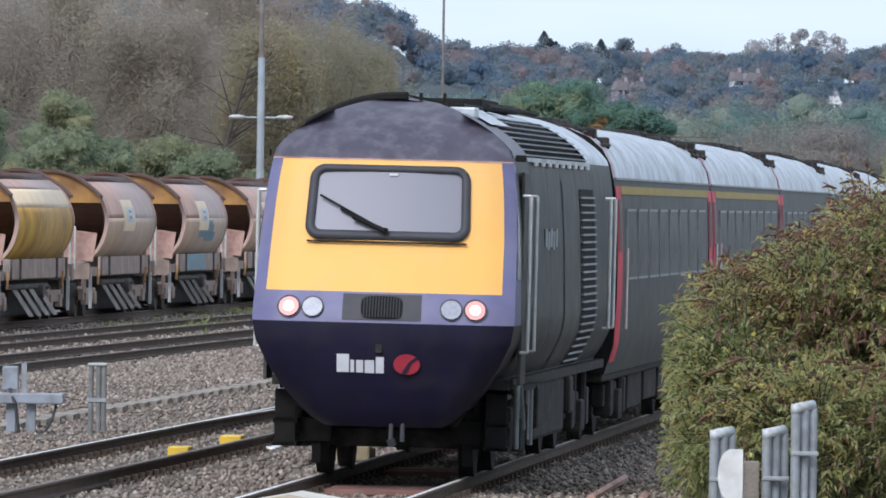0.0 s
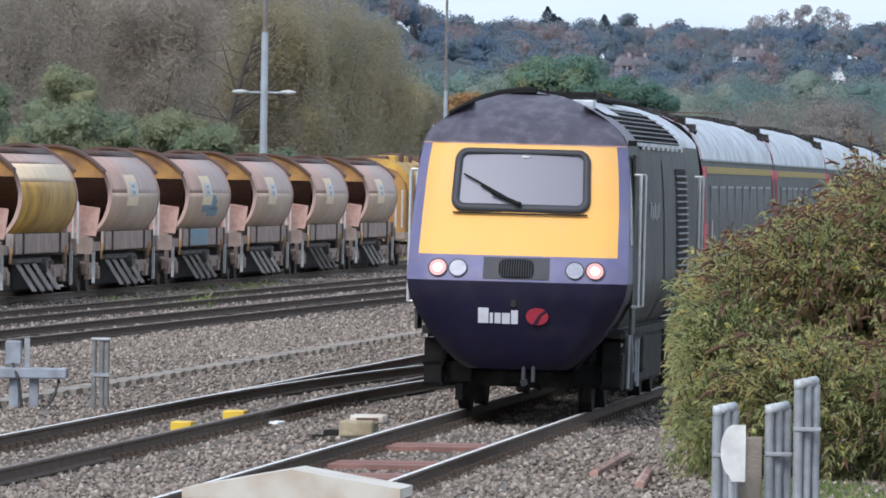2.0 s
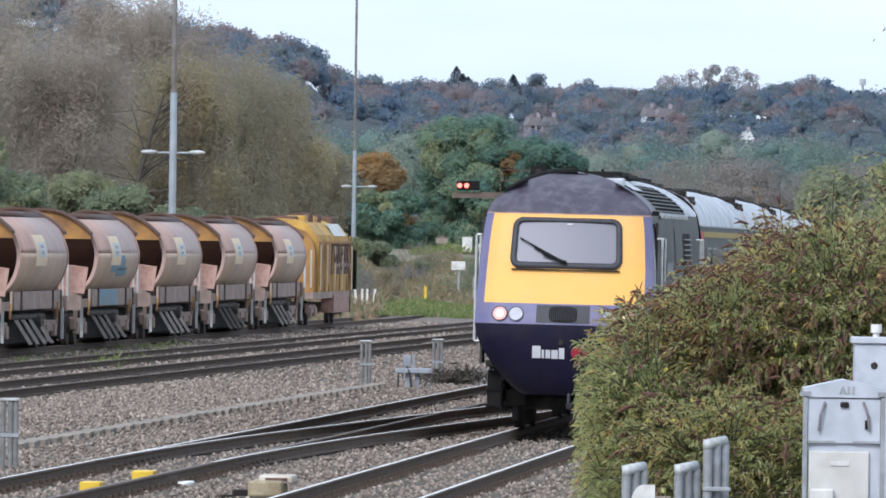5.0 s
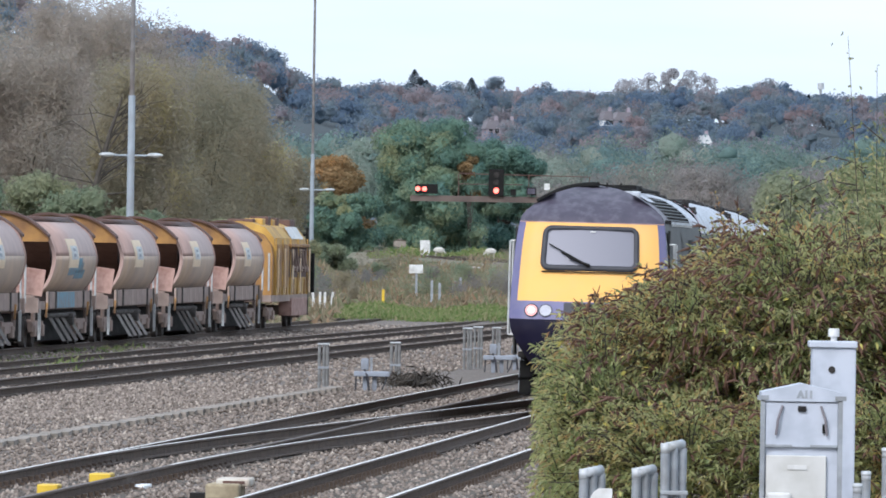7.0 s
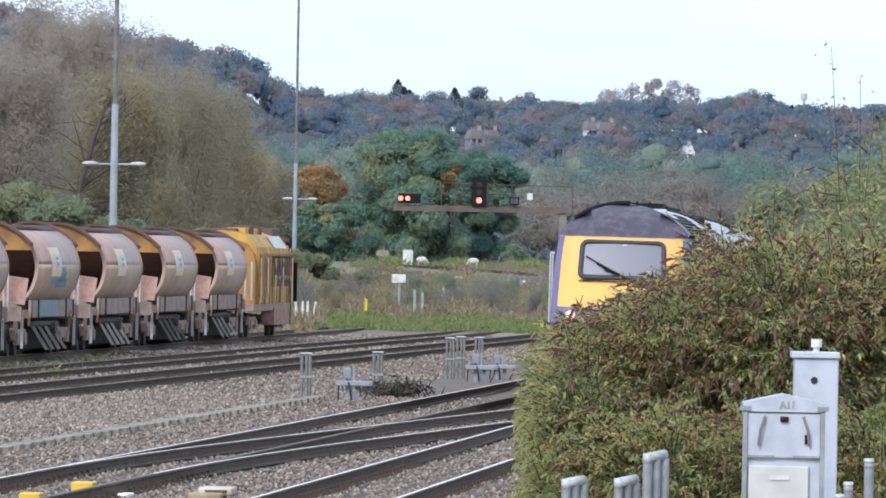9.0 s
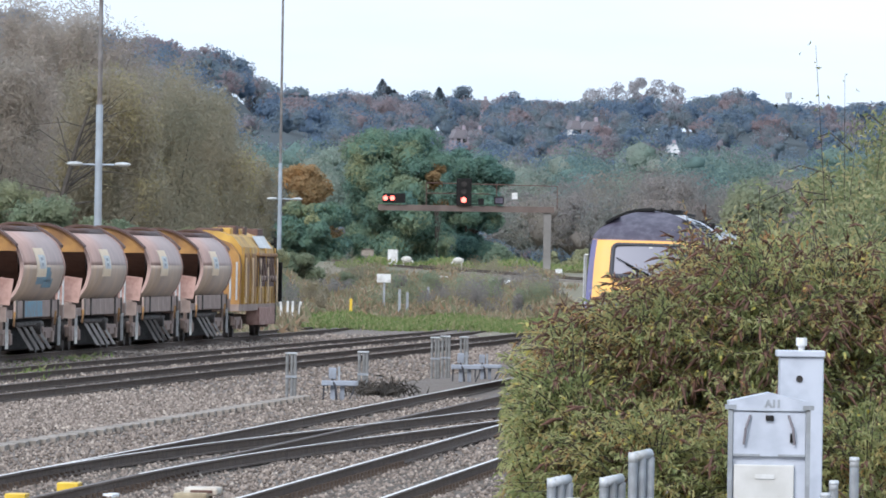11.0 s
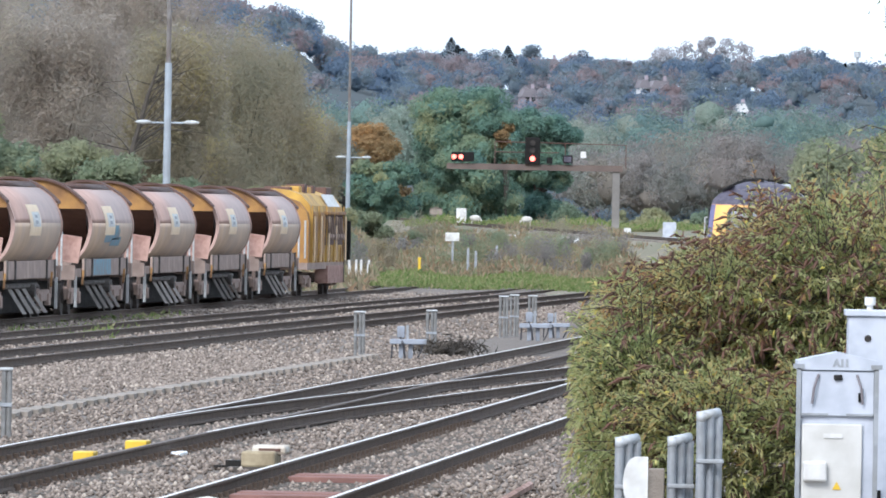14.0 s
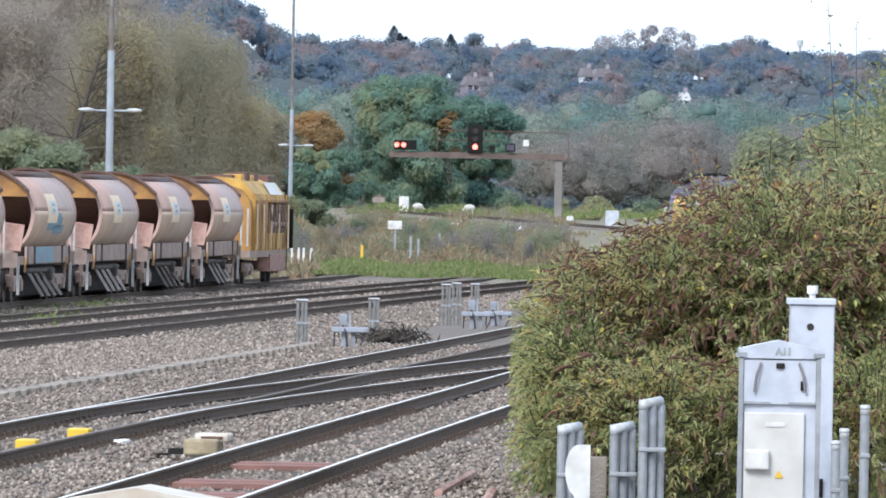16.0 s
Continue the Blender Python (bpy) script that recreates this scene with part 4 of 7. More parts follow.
            return strip(bm, [[(sgn * (nose(z)[0] + proud), y, z) for y in (ya, yb)] for z in heights(z0, z1)])
        gr = part("side_grille", skin(1.05, 3.10, 11.2, 13.8, 0.008), "black", car, "tall black radiator grille")
        for i in range(23):
            z = 1.10 + i * 0.086
            w = nose(z)[0]
            part("louvre", boxes((sgn * (w + 0.012) - 0.02, sgn * (w + 0.012) + 0.02, 11.25, 13.75, z, z + 0.022)), "galv", gr)
        part("equipment_door", skin(1.05, 3.2, 8.2, 10.6, 0.010), "green", car, "dark green access door", True)
        # numbers too small to read
        for i in range(5):
            z0 = 2.42 if i % 2 else 2.45
            part("number_bar", boxes((sgn * 1.36 - 0.006, sgn * 1.36 + 0.006, 5.0 + i * 0.42, 5.25 + i * 0.42, z0, z0 + 0.2)), "galv", car, "worn pale lettering bar")
        # roof shoulders: dark clean-air grilles, then a pale end panel
        bm = bmesh.new()
        zz = heights(3.40, 3.86, 0.06)
        strip(bm, [[(sgn * (nose(z)[0]), y, z) for y in (1.25, 3.3)] for z in zz])
        part("roof_shoulder", bm, "roof_grey", car, "", True)
        bm = bmesh.new()
        strip(bm, [[(sgn * (nose(z)[0] - 0.05), y, z) for y in (3.3, 13.4)] for z in zz])
        sh = part("air_intake", bm, "black", car, "dark ribbed air intake on the roof shoulder", True)
        for i in range(20):
            y = 3.35 + i * 0.515
            bm = bmesh.new()
            strip(bm, [[(sgn * (nose(z)[0] + 0.004), yy, z) for yy in (y, y + 0.09)] for z in zz])
            part("intake_rib", bm, "grime", sh)
        for j in range(7):
            z = 3.435 + 0.062 * j
            part("intake_slat", boxes((sgn * nose(z)[0] - 0.025, sgn * nose(z)[0] + 0.025, 3.3, 13.4, z, z + 0.014)), "galv", sh)
        part("pale_rail", boxes((sgn * 1.265 - 0.03, sgn * 1.265 + 0.03, 3.3, 13.4, 3.37, 3.415)), "silver", car, "pale rail under the intake")
        for i in range(9):
            part("latch", boxes((sgn * 1.30 - 0.012, sgn * 1.30 + 0.012, 3.9 + i * 1.1, 4.3 + i * 1.1, 3.33, 3.372)), "white", car)
        for y in (3.2, 5.9, 8.1, 10.7, 14.0):
            part("panel_seam", skin(1.0, 3.34, y, y + 0.035, 0.006), "black", car)
        part("waist_strip", skin(1.02, 1.06, 1.3, L - 0.1, 0.012), "galv", car)
        bm = bmesh.new()
        strip(bm, [[(sgn * nose(z)[0], y, z) for y in (13.4, L)] for z in zz])
        part("rear_shoulder", bm, "silver", car, "pale grey rear roof panel", True)
    bm = bmesh.new()
    strip(bm, [[(x, y, 3.86 + 0.13 * (1 - (x / 0.66) ** 2)) for x in np.linspace(-0.68, 0.68, 13)] for y in (1.9, 8, L)])
    rf = part("roof", bm, "silver", car, "weathered pale roof", True)
    for sgn in (-1, 1):
        bm = bmesh.new()
        strip(bm, [[(sgn * x, y, z) for x, z in ((0.93, 3.755), (0.62, 3.925))] for y in (2.35, 5.2)])
        part("roof_panel", bm, "silver", rf, "pale sloping roof panel")
        part("roof_rail", rods(((sgn * 0.66, 5.4, 3.97), (sgn * 0.66, 13.2, 3.97), 0.03)), "black", rf)
    for dims in ((-0.55, 0.55, 6.0, 8.6, 3.94, 4.06), (-0.5, 0.5, 10.0, 12.4, 3.95, 4.04), (0.2, 0.62, 2.6, 5.4, 3.88, 3.97)):
        part("exhaust_housing", boxes(dims, bevel=0.02), "black", rf, "sooty exhaust housing")
    # black cable and lip over the cab roof
    bm = bmesh.new()
    prof = [(x, 3.88 + 0.0 + 0.13 * (1 - (x / 0.66) ** 2)) for x in np.linspace(-0.66, 0.05, 9)]
    lip = [(-1.02, 3.68)] + [(-0.84, 3.79)] + prof
    for (xa, za), (xb, zb) in zip(lip, lip[1:]):
        rod(bm, (xa, 2.0, za + 0.02), (xb, 2.0, zb + 0.02), 0.045, n=6)
    rod(bm, (0.05, 2.0, 4.04), (0.55, 2.2, 3.96), 0.008, n=6)
    for x in (0.05, 0.2, 0.45):
        rod(bm, (x, 2.0, 3.9), (x, 2.0, 4.07), 0.02, n=6)
    part("roof_cable", bm, "black", car, "black cable along the cab roof's lip")
    part("roof_hatch", boxes((0.50, 0.78, 2.05, 2.55, 3.80, 3.93), bevel=0.02), "silver", car, "pale roof hatch")
    # ends, floor and underframe
    part("rear_wall", slab(bmesh.new(), [(-w, z) for w, z in side_outline(0.95, 3.98)] + [(w, z) for w, z in side_outline(0.95, 3.98)][::-1], L - 0.05, L), "black", car)
    part("floor", boxes((-1.25, 1.25, 1.3, L, 0.95, 1.05)), "grime", car)
    part("bulkhead", slab(bmesh.new(), [(-0.72, 0.56), (0.72, 0.56), (1.2, 1.2), (1.3, 1.6), (-1.3, 1.6), (-1.2, 1.2)], 0.9, 1.3), "black", car)
    part("fuel_tank", boxes((-1.2, 1.2, 6.2, 11.2, 0.30, 0.95), (1.0, 1.28, 5.6, 6.1, 0.45, 0.95), (1.0, 1.26, 11.4, 12.0, 0.5, 0.95), bevel=0.05), "grime", car, "grimy fuel tank and battery boxes")
    for sgn in (-1, 1):
        part("pipework", rods(((sgn * 1.16, 2.2, 0.86), (sgn * 1.16, 6.0, 0.80), 0.03), ((sgn * 1.20, 4.9, 0.35), (sgn * 1.20, 4.9, 0.95), 0.035), ((sgn * 1.22, 5.3, 0.28), (sgn * 1.22, 5.3, 0.95), 0.03), ((sgn * 1.27, 2.5, 0.3), (sgn * 1.27, 2.5, 0.98), 0.025), ((sgn * 1.24, 3.75, 0.5), (sgn * 1.24, 3.2, 0.98), 0.04)), "galv", car, "grimy pale pipes behind the bogie")
        part("skirt_rail", boxes((sgn * 1.22 - 0.03, sgn * 1.22 + 0.03, 2.2, 6.0, 0.90, 0.98)), "grime", car)
    part("air_pipe", rods(((0.10, 0.42, 0.75), (0.10, 0.38, 0.42), 0.025), ((0.22, 0.42, 0.75), (0.22, 0.38, 0.40), 0.025), ((0.1, 0.38, 0.42), (0.12, 0.40, 0.36), 0.045)), "rubber", car, "hanging brake hoses")
    for x in (-0.80, 0.80):
        part("guard_iron", boxes((x - 0.05, x + 0.05, 1.75, 1.85, 0.12, 0.7), (x - 0.16, x + 0.16, 1.70, 1.80, 0.35, 0.6), bevel=0.01), "black", car)
    for x in (-1.12, 1.12):
        part("step", boxes((x - 0.13, x + 0.13, 1.5, 2.1, 0.55, 0.60), (x - 0.11, x + 0.11, 1.5, 1.55, 0.3, 0.9), (x - 0.13, x + 0.13, 1.5, 2.1, 0.3, 0.34)), "black", car, "black cab steps")
    bogie(car, 3.75)
    bogie(car, 14.0)
    return car


def coach(first):
    car = base("coach", pose(0, 0, 0), "dark green first class coach with a gold stripe" if first else "dark green passenger coach with red doors", "railway coach", "coaches of the train")
    L = 22.85
    W0 = 1.365
    out = [(1.24, 0.85), (1.34, 1.2), (1.37, 1.8), (1.365, 2.4), (1.335, 3.0), (1.30, 3.24)]
    roof = [(1.30, 3.24), (1.26, 3.42), (1.16, 3.60), (1.0, 3.74), (0.74, 3.85), (0.4, 3.92), (0.0, 3.95)]
    def wall(sgn, z0, z1, y0, y1, proud=0.0):
        bm = bmesh.new()
        zs, ws = [o[1] for o in out], [o[0] for o in out]
        strip(bm, [[(sgn * (float(np.interp(z, zs, ws)) + proud), y, z) for y in (y0, (y0 + y1) / 2, y1)] for z in heights(z0, z1, 0.2)])
        return bm
    for sgn in (-1, 1):
        part("side_wall", wall(sgn, 0.85, 3.24, 0.0, L), "green", car, "grimy dark green side", True)
        for y0, y1 in ((0.02, 1.05), (L - 1.05, L - 0.02)):
            dr = part("door", wall(sgn, 1.0, 3.16, y0, y1, 0.012), "red_door", car, "pinkish red vestibule door")
            part("door_window", wall(sgn, 2.35, 3.0, y0 + 0.25, y1 - 0.25, 0.02), "dark_glass", dr)
            part("door_handrail", rods(((sgn * 1.43, y1 + 0.06, 1.4), (sgn * 1.43, y1 + 0.06, 2.4), 0.02)), "steel", dr)
        for i in range(8):
            y0 = 2.0 + i * 2.4
            wn_ = part("window", wall(sgn, 2.02, 2.86, y0, y0 + 2.05, 0.010), "dark_glass", car, "long dark sealed window")
            for q in range(3):
                part("blind", wall(sgn, 2.10 + 0.1 * ((i * 3 + q) % 3), 2.5 + 0.08 * ((i + 2 * q) % 4), y0 + 0.2 + 0.62 * q, y0 + 0.48 + 0.62 * q + 0.09 * ((i + q) % 2), 0.013), "blind", wn_, "pale shape behind the glass")
            part("window_rim", boxes((sgn * 1.375 - 0.015, sgn * 1.375 + 0.015, y0, y0 + 2.05, 2.0, 2.03), (sgn * 1.345 - 0.015, sgn * 1.345 + 0.015, y0, y0 + 2.05, 2.85, 2.88), (sgn * 1.36 - 0.012, sgn * 1.36 + 0.014, y0 - 0.03, y0 + 0.02, 2.0, 2.88)), "galv", wn_, "pale window rim")
        if first:
            part("gold_stripe", wall(sgn, 3.06, 3.16, 1.1, L - 1.1, 0.016), "gold", car, "gold first class stripe")
    bm = bmesh.new()
    full = [(-x, z) for x, z in roof] + [(x, z) for x, z in roof[::-1]][1:]
    strip(bm, [[(x, y, z) for x, z in full] for y in np.linspace(0, L, 9)])
    rf = part("roof", bm, "silver", car, "pale grey weather-streaked roof", True)
    for y in (0.0, L - 0.12):
        bm = bmesh.new()
        strip(bm, [[(x * 1.01, yy, z + 0.012) for x, z in full] for yy in (y, y + 0.12)])
        part("roof_end_band", bm, "red_door", car, "dull red band round the roof end")
    for y0, ww in ((1.2, 1.6), (4.0, 0.9), (18.2, 1.6), (20.6, 1.2)):
        part("roof_vent", boxes((-0.35, 0.45, y0, y0 + ww, 3.90, 3.985), (0.5, 0.75, y0 + 0.2, y0 + ww, 3.80, 3.90), bevel=0.02), "grime", rf, "sooty roof ventilator")
    for y0 in (0.15, L - 1.9):
        part("roof_pipe", rods(((0.94, y0, 3.79), (0.80, y0 + 1.7, 3.85), 0.03), ((0.45, y0, 3.93), (0.94, y0 + 0.7, 3.80), 0.022), ((1.13, y0 + 0.2, 3.66), (1.13, y0 + 1.6, 3.66), 0.025), ((0.94, y0 + 1.1, 3.80), (1.16, y0 + 1.1, 3.62), 0.022)), "grime", rf, "dark pipes across the roof end")
        part("roof_box", boxes((0.86, 1.02, y0 + 0.4, y0 + 0.9, 3.74, 3.86), bevel=0.02), "grime", rf)
        part("roof_box", boxes((0.98, 1.14, y0 + 1.2, y0 + 1.5, 3.64, 3.76), bevel=0.02), "grime", rf)
    part("gutter", boxes((1.30, 1.33, 0.1, L - 0.1, 3.235, 3.262), (-1.33, -1.30, 0.1, L - 0.1, 3.235, 3.262)), "galv", rf, "pale rain gutter")
    for i in range(9):
        y = 1.3 + i * 2.45
        bm = bmesh.new()
        strip(bm, [[(x * 1.004, yy, z + 0.006) for x, z in full] for yy in (y, y + 0.05)])
        part("roof_seam", bm, "galv", rf)
    for y in (0.0, L - 0.04):
        part("end_wall", slab(bmesh.new(), [(-w, z) for w, z in out + roof[1:]] + [(w, z) for w, z in (out + roof[1:])[::-1]][1:], y, y + 0.04), "black", car)
    part("gangway", boxes((-0.5, 0.5, -0.14, 0.0, 1.1, 3.2), (-0.5, 0.5, L, L + 0.1, 1.1, 3.2), bevel=0.02), "rubber", car)
    part("underframe", boxes((-1.22, 1.22, 0.1, L - 0.1, 0.75, 0.86), (-1.15, 1.15, 6.6, 9.6, 0.3, 0.8), (-1.15, 1.15, 10.2, 13.0, 0.35, 0.8), (-1.15, 1.15, 13.6, 16.0, 0.3, 0.8), bevel=0.03), "grime", car)
    bogie(car, 3.45)
    bogie(car, 19.4)
    return car


train_end = power_car()
coaches = [coach(True)]
coaches.append(copy_thing(coaches[0], pose(0, 0, 0)))
plain = coach(False)
coaches.append(plain)
for _ in range(4):
    coaches.append(copy_thing(plain, pose(0, 0, 0)))


# ---- hopper wagons on the siding ----
def smooth_curve(knots, n):
    """A rounded line of n points through a few knots (x, z)."""
    pts = []
    for i in range(n):
        q = i / (n - 1) * (len(knots) - 1)
        k = min(int(q), len(knots) - 2)
        f = q - k
        p = [knots[max(0, min(len(knots) - 1, k + j))] for j in (-1, 0, 1, 2)]
        pts.append(tuple(0.5 * (2 * p[1][c] + (p[2][c] - p[0][c]) * f + (2 * p[0][c] - 5 * p[1][c] + 4 * p[2][c] - p[3][c]) * f * f + (3 * p[1][c] - p[0][c] - 3 * p[2][c] + p[3][c]) * f ** 3) for c in (0, 1)))
    return pts


BARREL = smooth_curve([(0.80, 3.40), (1.20, 3.08), (1.43, 2.48), (1.32, 1.88), (1.04, 1.48)], 21)


def side_sheet(sgn, rows, y0, y1, thick=0.05):
    bm = bmesh.new()
    out = [(sgn * x, z) for x, z in rows]
    inn = [(sgn * (x - thick), z) for x, z in rows]
    slab(bm, out + inn[::-1], y0, y1)
    for f in bm.faces:
        f.smooth = len(f.verts) == 4
    for e in bm.edges:
        if len(e.link_faces) == 2 and abs(e.calc_face_angle(0)) > 0.6:
            e.smooth = False
    return bm


def wagon_bogie(parent, y):
    bg = part("bogie", boxes((-1.08, -0.94, y - 1.3, y + 1.3, 0.42, 0.72), (0.94, 1.08, y - 1.3, y + 1.3, 0.42, 0.72), (-0.95, 0.95, y - 0.2, y + 0.2, 0.4, 0.75),
                                   (1.0, 1.14, y - 1.15, y - 0.75, 0.3, 0.62), (1.0, 1.14, y + 0.75, y + 1.15, 0.3, 0.62), bevel=0.03), "wagon_grey", parent)
    for dy in (-0.95, 0.95):
        for x in (-GAUGE, GAUGE):
            part("wheel", wheel_bm(x, y + dy, 0.42), "wagon_gear", bg)
    return bg


def hopper_wagon(m, tank="tank", plain_tank=False, graffiti=False, label="dusty pink-brown hopper wagon with rounded sides"):
    w = base("hopper_wagon", m, label, "hopper wagon", "hopper wagons on the siding")
    y0, y1 = 3.0, 13.9
    for sgn in (-1, 1):
        if plain_tank:
            part("side_rim", side_sheet(sgn, BARREL[:5], y0, y1), "tank", w, "dusty pink upper side")
            part("side_band", side_sheet(sgn, BARREL[4:9], y0, y1), "cream", w, "cream painted band")
            part("side_sheet", side_sheet(sgn, BARREL[8:], y0, y1), "ochre_plain", w, "yellow ochre barrel side")
        else:
            part("side_sheet", side_sheet(sgn, BARREL[:11], y0, y1), tank, w, "dusty pink-brown barrel side")
            part("side_lower", side_sheet(sgn, BARREL[10:], y0, y1), "tank_dust", w, "ochre-dusted lower side")
        part("top_lip", side_sheet(sgn, [(0.62, 3.56), (0.80, 3.412)], y0 + 0.3, y1 - 0.1, 0.06), "rust_dark", w, "dark rusty top edge")
        part("side_edge", side_sheet(sgn, [(x + 0.03, z) for x, z in BARREL], y0 - 0.08, y0, 0.10), "tank", w)
        part("side_edge", side_sheet(sgn, [(x + 0.03, z) for x, z in BARREL], y1, y1 + 0.08, 0.10), "tank", w)
    # arched hoods at both ends and the sloped floors under them
    arch = [(x * 1.0, 2.98 + 0.64 * (1 - abs(x / 1.30) ** 2.1)) for x in np.linspace(-1.30, 1.30, 17)]
    for y, d in ((y0 - 0.55, 1), (y1 + 0.45, -1)):
        hd = part("end_hood", slab(bmesh.new(), arch + [(1.30, 2.86), (-1.30, 2.86)], y, y + 0.06), "ochre", w, "rusty ochre arched hood")
        part("hood_rim", slab(bmesh.new(), [(x, z + 0.07) for x, z in arch] + [(x, z) for x, z in arch[::-1]], y - 0.12, y + 0.5), "rust_dark", hd)
        bm = bmesh.new()
        strip(bm, [[(x, y + d * 0.5, 2.9) for x in (-1.28, 1.28)], [(x, y + d * 3.4, 1.66) for x in (-1.0, 1.0)]])
        part("slope_sheet", bm, "rust_dark", w, "dark rusty sloping end sheet")
    part("load", boxes((-0.66, 0.66, 3.6, 13.2, 3.0, 3.47), bevel=0.12), "rust_dark", w, "dark load in the hopper")
    part("floor_hopper", slab(bmesh.new(), [(-1.0, 1.66), (1.0, 1.66), (0.55, 0.75), (-0.55, 0.75)], 3.6, 11.2), "wagon_grey", w)
    # solid dark block closes the underside and stands in for its shade
    part("gear_shade_block", boxes((-0.9, 0.92, 3.6, 11.8, 0.14, 1.12), (-0.7, 0.7, 0.5, 3.6, 0.22, 1.1), (-0.7, 0.7, 11.8, 15.0, 0.22, 1.1), bevel=0.04), "grime", w, "dark block filling the shaded discharge gear space")
    # solebars and skirts
    part("underframe", boxes((-1.22, -1.08, 0.3, 15.2, 1.02, 1.24), (1.08, 1.22, 0.3, 15.2, 1.02, 1.24), (-1.3, 1.3, 0.2, 0.45, 0.95, 1.35), (-1.3, 1.3, 15.0, 15.3, 0.95, 1.35), (-0.3, 0.3, 0.3, 15.2, 1.0, 1.3)), "wagon_grey", w, "dusty grey-brown frame")
    for sgn in (-1, 1):
        part("skirt", boxes((sgn * 1.27 - 0.03, sgn * 1.27 + 0.03, 2.6, 13.6, 1.04, 1.50), bevel=0.01), "wagon_grey", w, "dusty lower skirt plate")
        for y in (2.62, 4.4, 11.6, 13.5):
            part("skirt_rib", boxes((sgn * 1.31 - 0.03, sgn * 1.31 + 0.03, y, y + 0.14, 1.02, 1.52)), "wagon_gear", w)
    part("end_plate", boxes((0.50, 1.22, -0.10, -0.04, 1.55, 2.28), bevel=0.01), "salmon", w, "faded salmon plate at the wagon end").rotation_euler = (radians(-8), radians(7), 0)
    part("handrail", rods(((0.86, -0.2, 1.2), (0.86, -0.2, 2.25), 0.028), ((0.98, -0.2, 1.2), (0.98, -0.2, 2.25), 0.028), ((0.86, -0.2, 2.25), (0.98, -0.2, 2.25), 0.028)), "steel", w, "pale looped handrail")
    for y in (0.7, 14.3):
        part("step_post", boxes((1.24, 1.31, y - 0.05, y + 0.05, 0.22, 1.05)), "steel", w, "pale step post")
        part("pipe", rods(((1.05, y + 0.5, 0.5), (1.05, y + 0.5, 1.7), 0.06)), "wagon_grey", w)
    for y, d in ((1.7, 0.5), (12.4, -0.5)):
        part("lever", boxes((-0.025, 0.025, -0.03, 0.03, -0.22, 0.22)), "ochre", w, "yellow lever").matrix_basis = pose(1.36, y, 1.0, -32 if d > 0 else -32, 0, 0)
    # discharge chutes
    for i in range(4):
        y = 4.4 + i * 1.6
        bm = bmesh.new()
        strip(bm, [[(1.05, y, 0.90), (1.05, y + 0.9, 0.90)], [(1.36, y + 1.5, 0.14), (1.36, y + 2.45, 0.14)]])
        bmesh.ops.solidify(bm, geom=bm.faces[:], thickness=0.05)
        part("chute", bm, "chute", w, "pale dusty ballast chute")
    part("valve", rods(((1.0, 9.4, 0.72), (1.28, 9.4, 0.72), 0.16), ((1.1, 4.2, 0.85), (1.1, 11.2, 0.85), 0.07), n=12), "wagon_gear", w)
    # stencilled panel, too worn to read
    if not plain_tank:
        def patch(name, mat, za, zb, ya, yb, proud, parent, lab=""):
            bm = bmesh.new()
            zs, xs = [q[1] for q in BARREL[::-1]], [q[0] for q in BARREL[::-1]]
            strip(bm, [[(float(np.interp(z, zs, xs)) + proud, y, z) for y in (ya, (ya + yb) / 2, yb)] for z in np.linspace(za, zb, 9)])
            return part(name, bm, mat, parent, lab)
        pn = patch("data_panel", "cream", 2.15, 2.95, 6.6, 9.2, 0.012, w, "cream data panel")
        lb = patch("label_sheet", "white", 2.38, 2.76, 7.3, 9.0, 0.018, pn, "white label sheet")
        for i in range(2):
            patch("bar", "galv", 2.46 + 0.15 * i, 2.54 + 0.15 * i, 7.8, 8.4, 0.023, lb)
        if graffiti:
            for za, zb, ya, yb in ((1.95, 2.30, 7.0, 10.6), (1.85, 2.1, 8.6, 11.2), (2.2, 2.42, 8.2, 10.2)):
                patch("graffiti", "graffiti", za, zb, ya, yb, 0.010, w, "faded blue spray paint")
            part("graffiti", boxes((1.302, 1.308, 4.8, 9.4, 1.06, 1.49)), "graffiti", w, "faded blue spray paint")
    else:
        for i in range(6):
            part("stanchion", boxes((1.18, 1.30, 2.2 + i * 1.9, 2.35 + i * 1.9, 1.04, 1.52)), "chute", w)
    wagon_bogie(w, 2.2)
    wagon_bogie(w, 13.2)
    return w


WAGON_STEP, WAGON_Y = 18.3, 247.3


def wagon_pose(i):
    y = WAGON_Y + WAGON_STEP * i
    a = math.atan(0.066)
    return pose(wagon_line(y), y, 0, 0, 0, -math.degrees(a))


first_hopper = hopper_wagon(wagon_pose(0))
for i in (2, 3, 4):
    copy_thing(first_hopper, wagon_pose(i))
hopper_wagon(wagon_pose(1), graffiti=True, label="dusty pink-brown hopper wagon sprayed with blue graffiti")
ochre_hopper = hopper_wagon(wagon_pose(-1), plain_tank=True, label="yellow ochre hopper wagon with a cream band")
copy_thing(ochre_hopper, wagon_pose(-2))


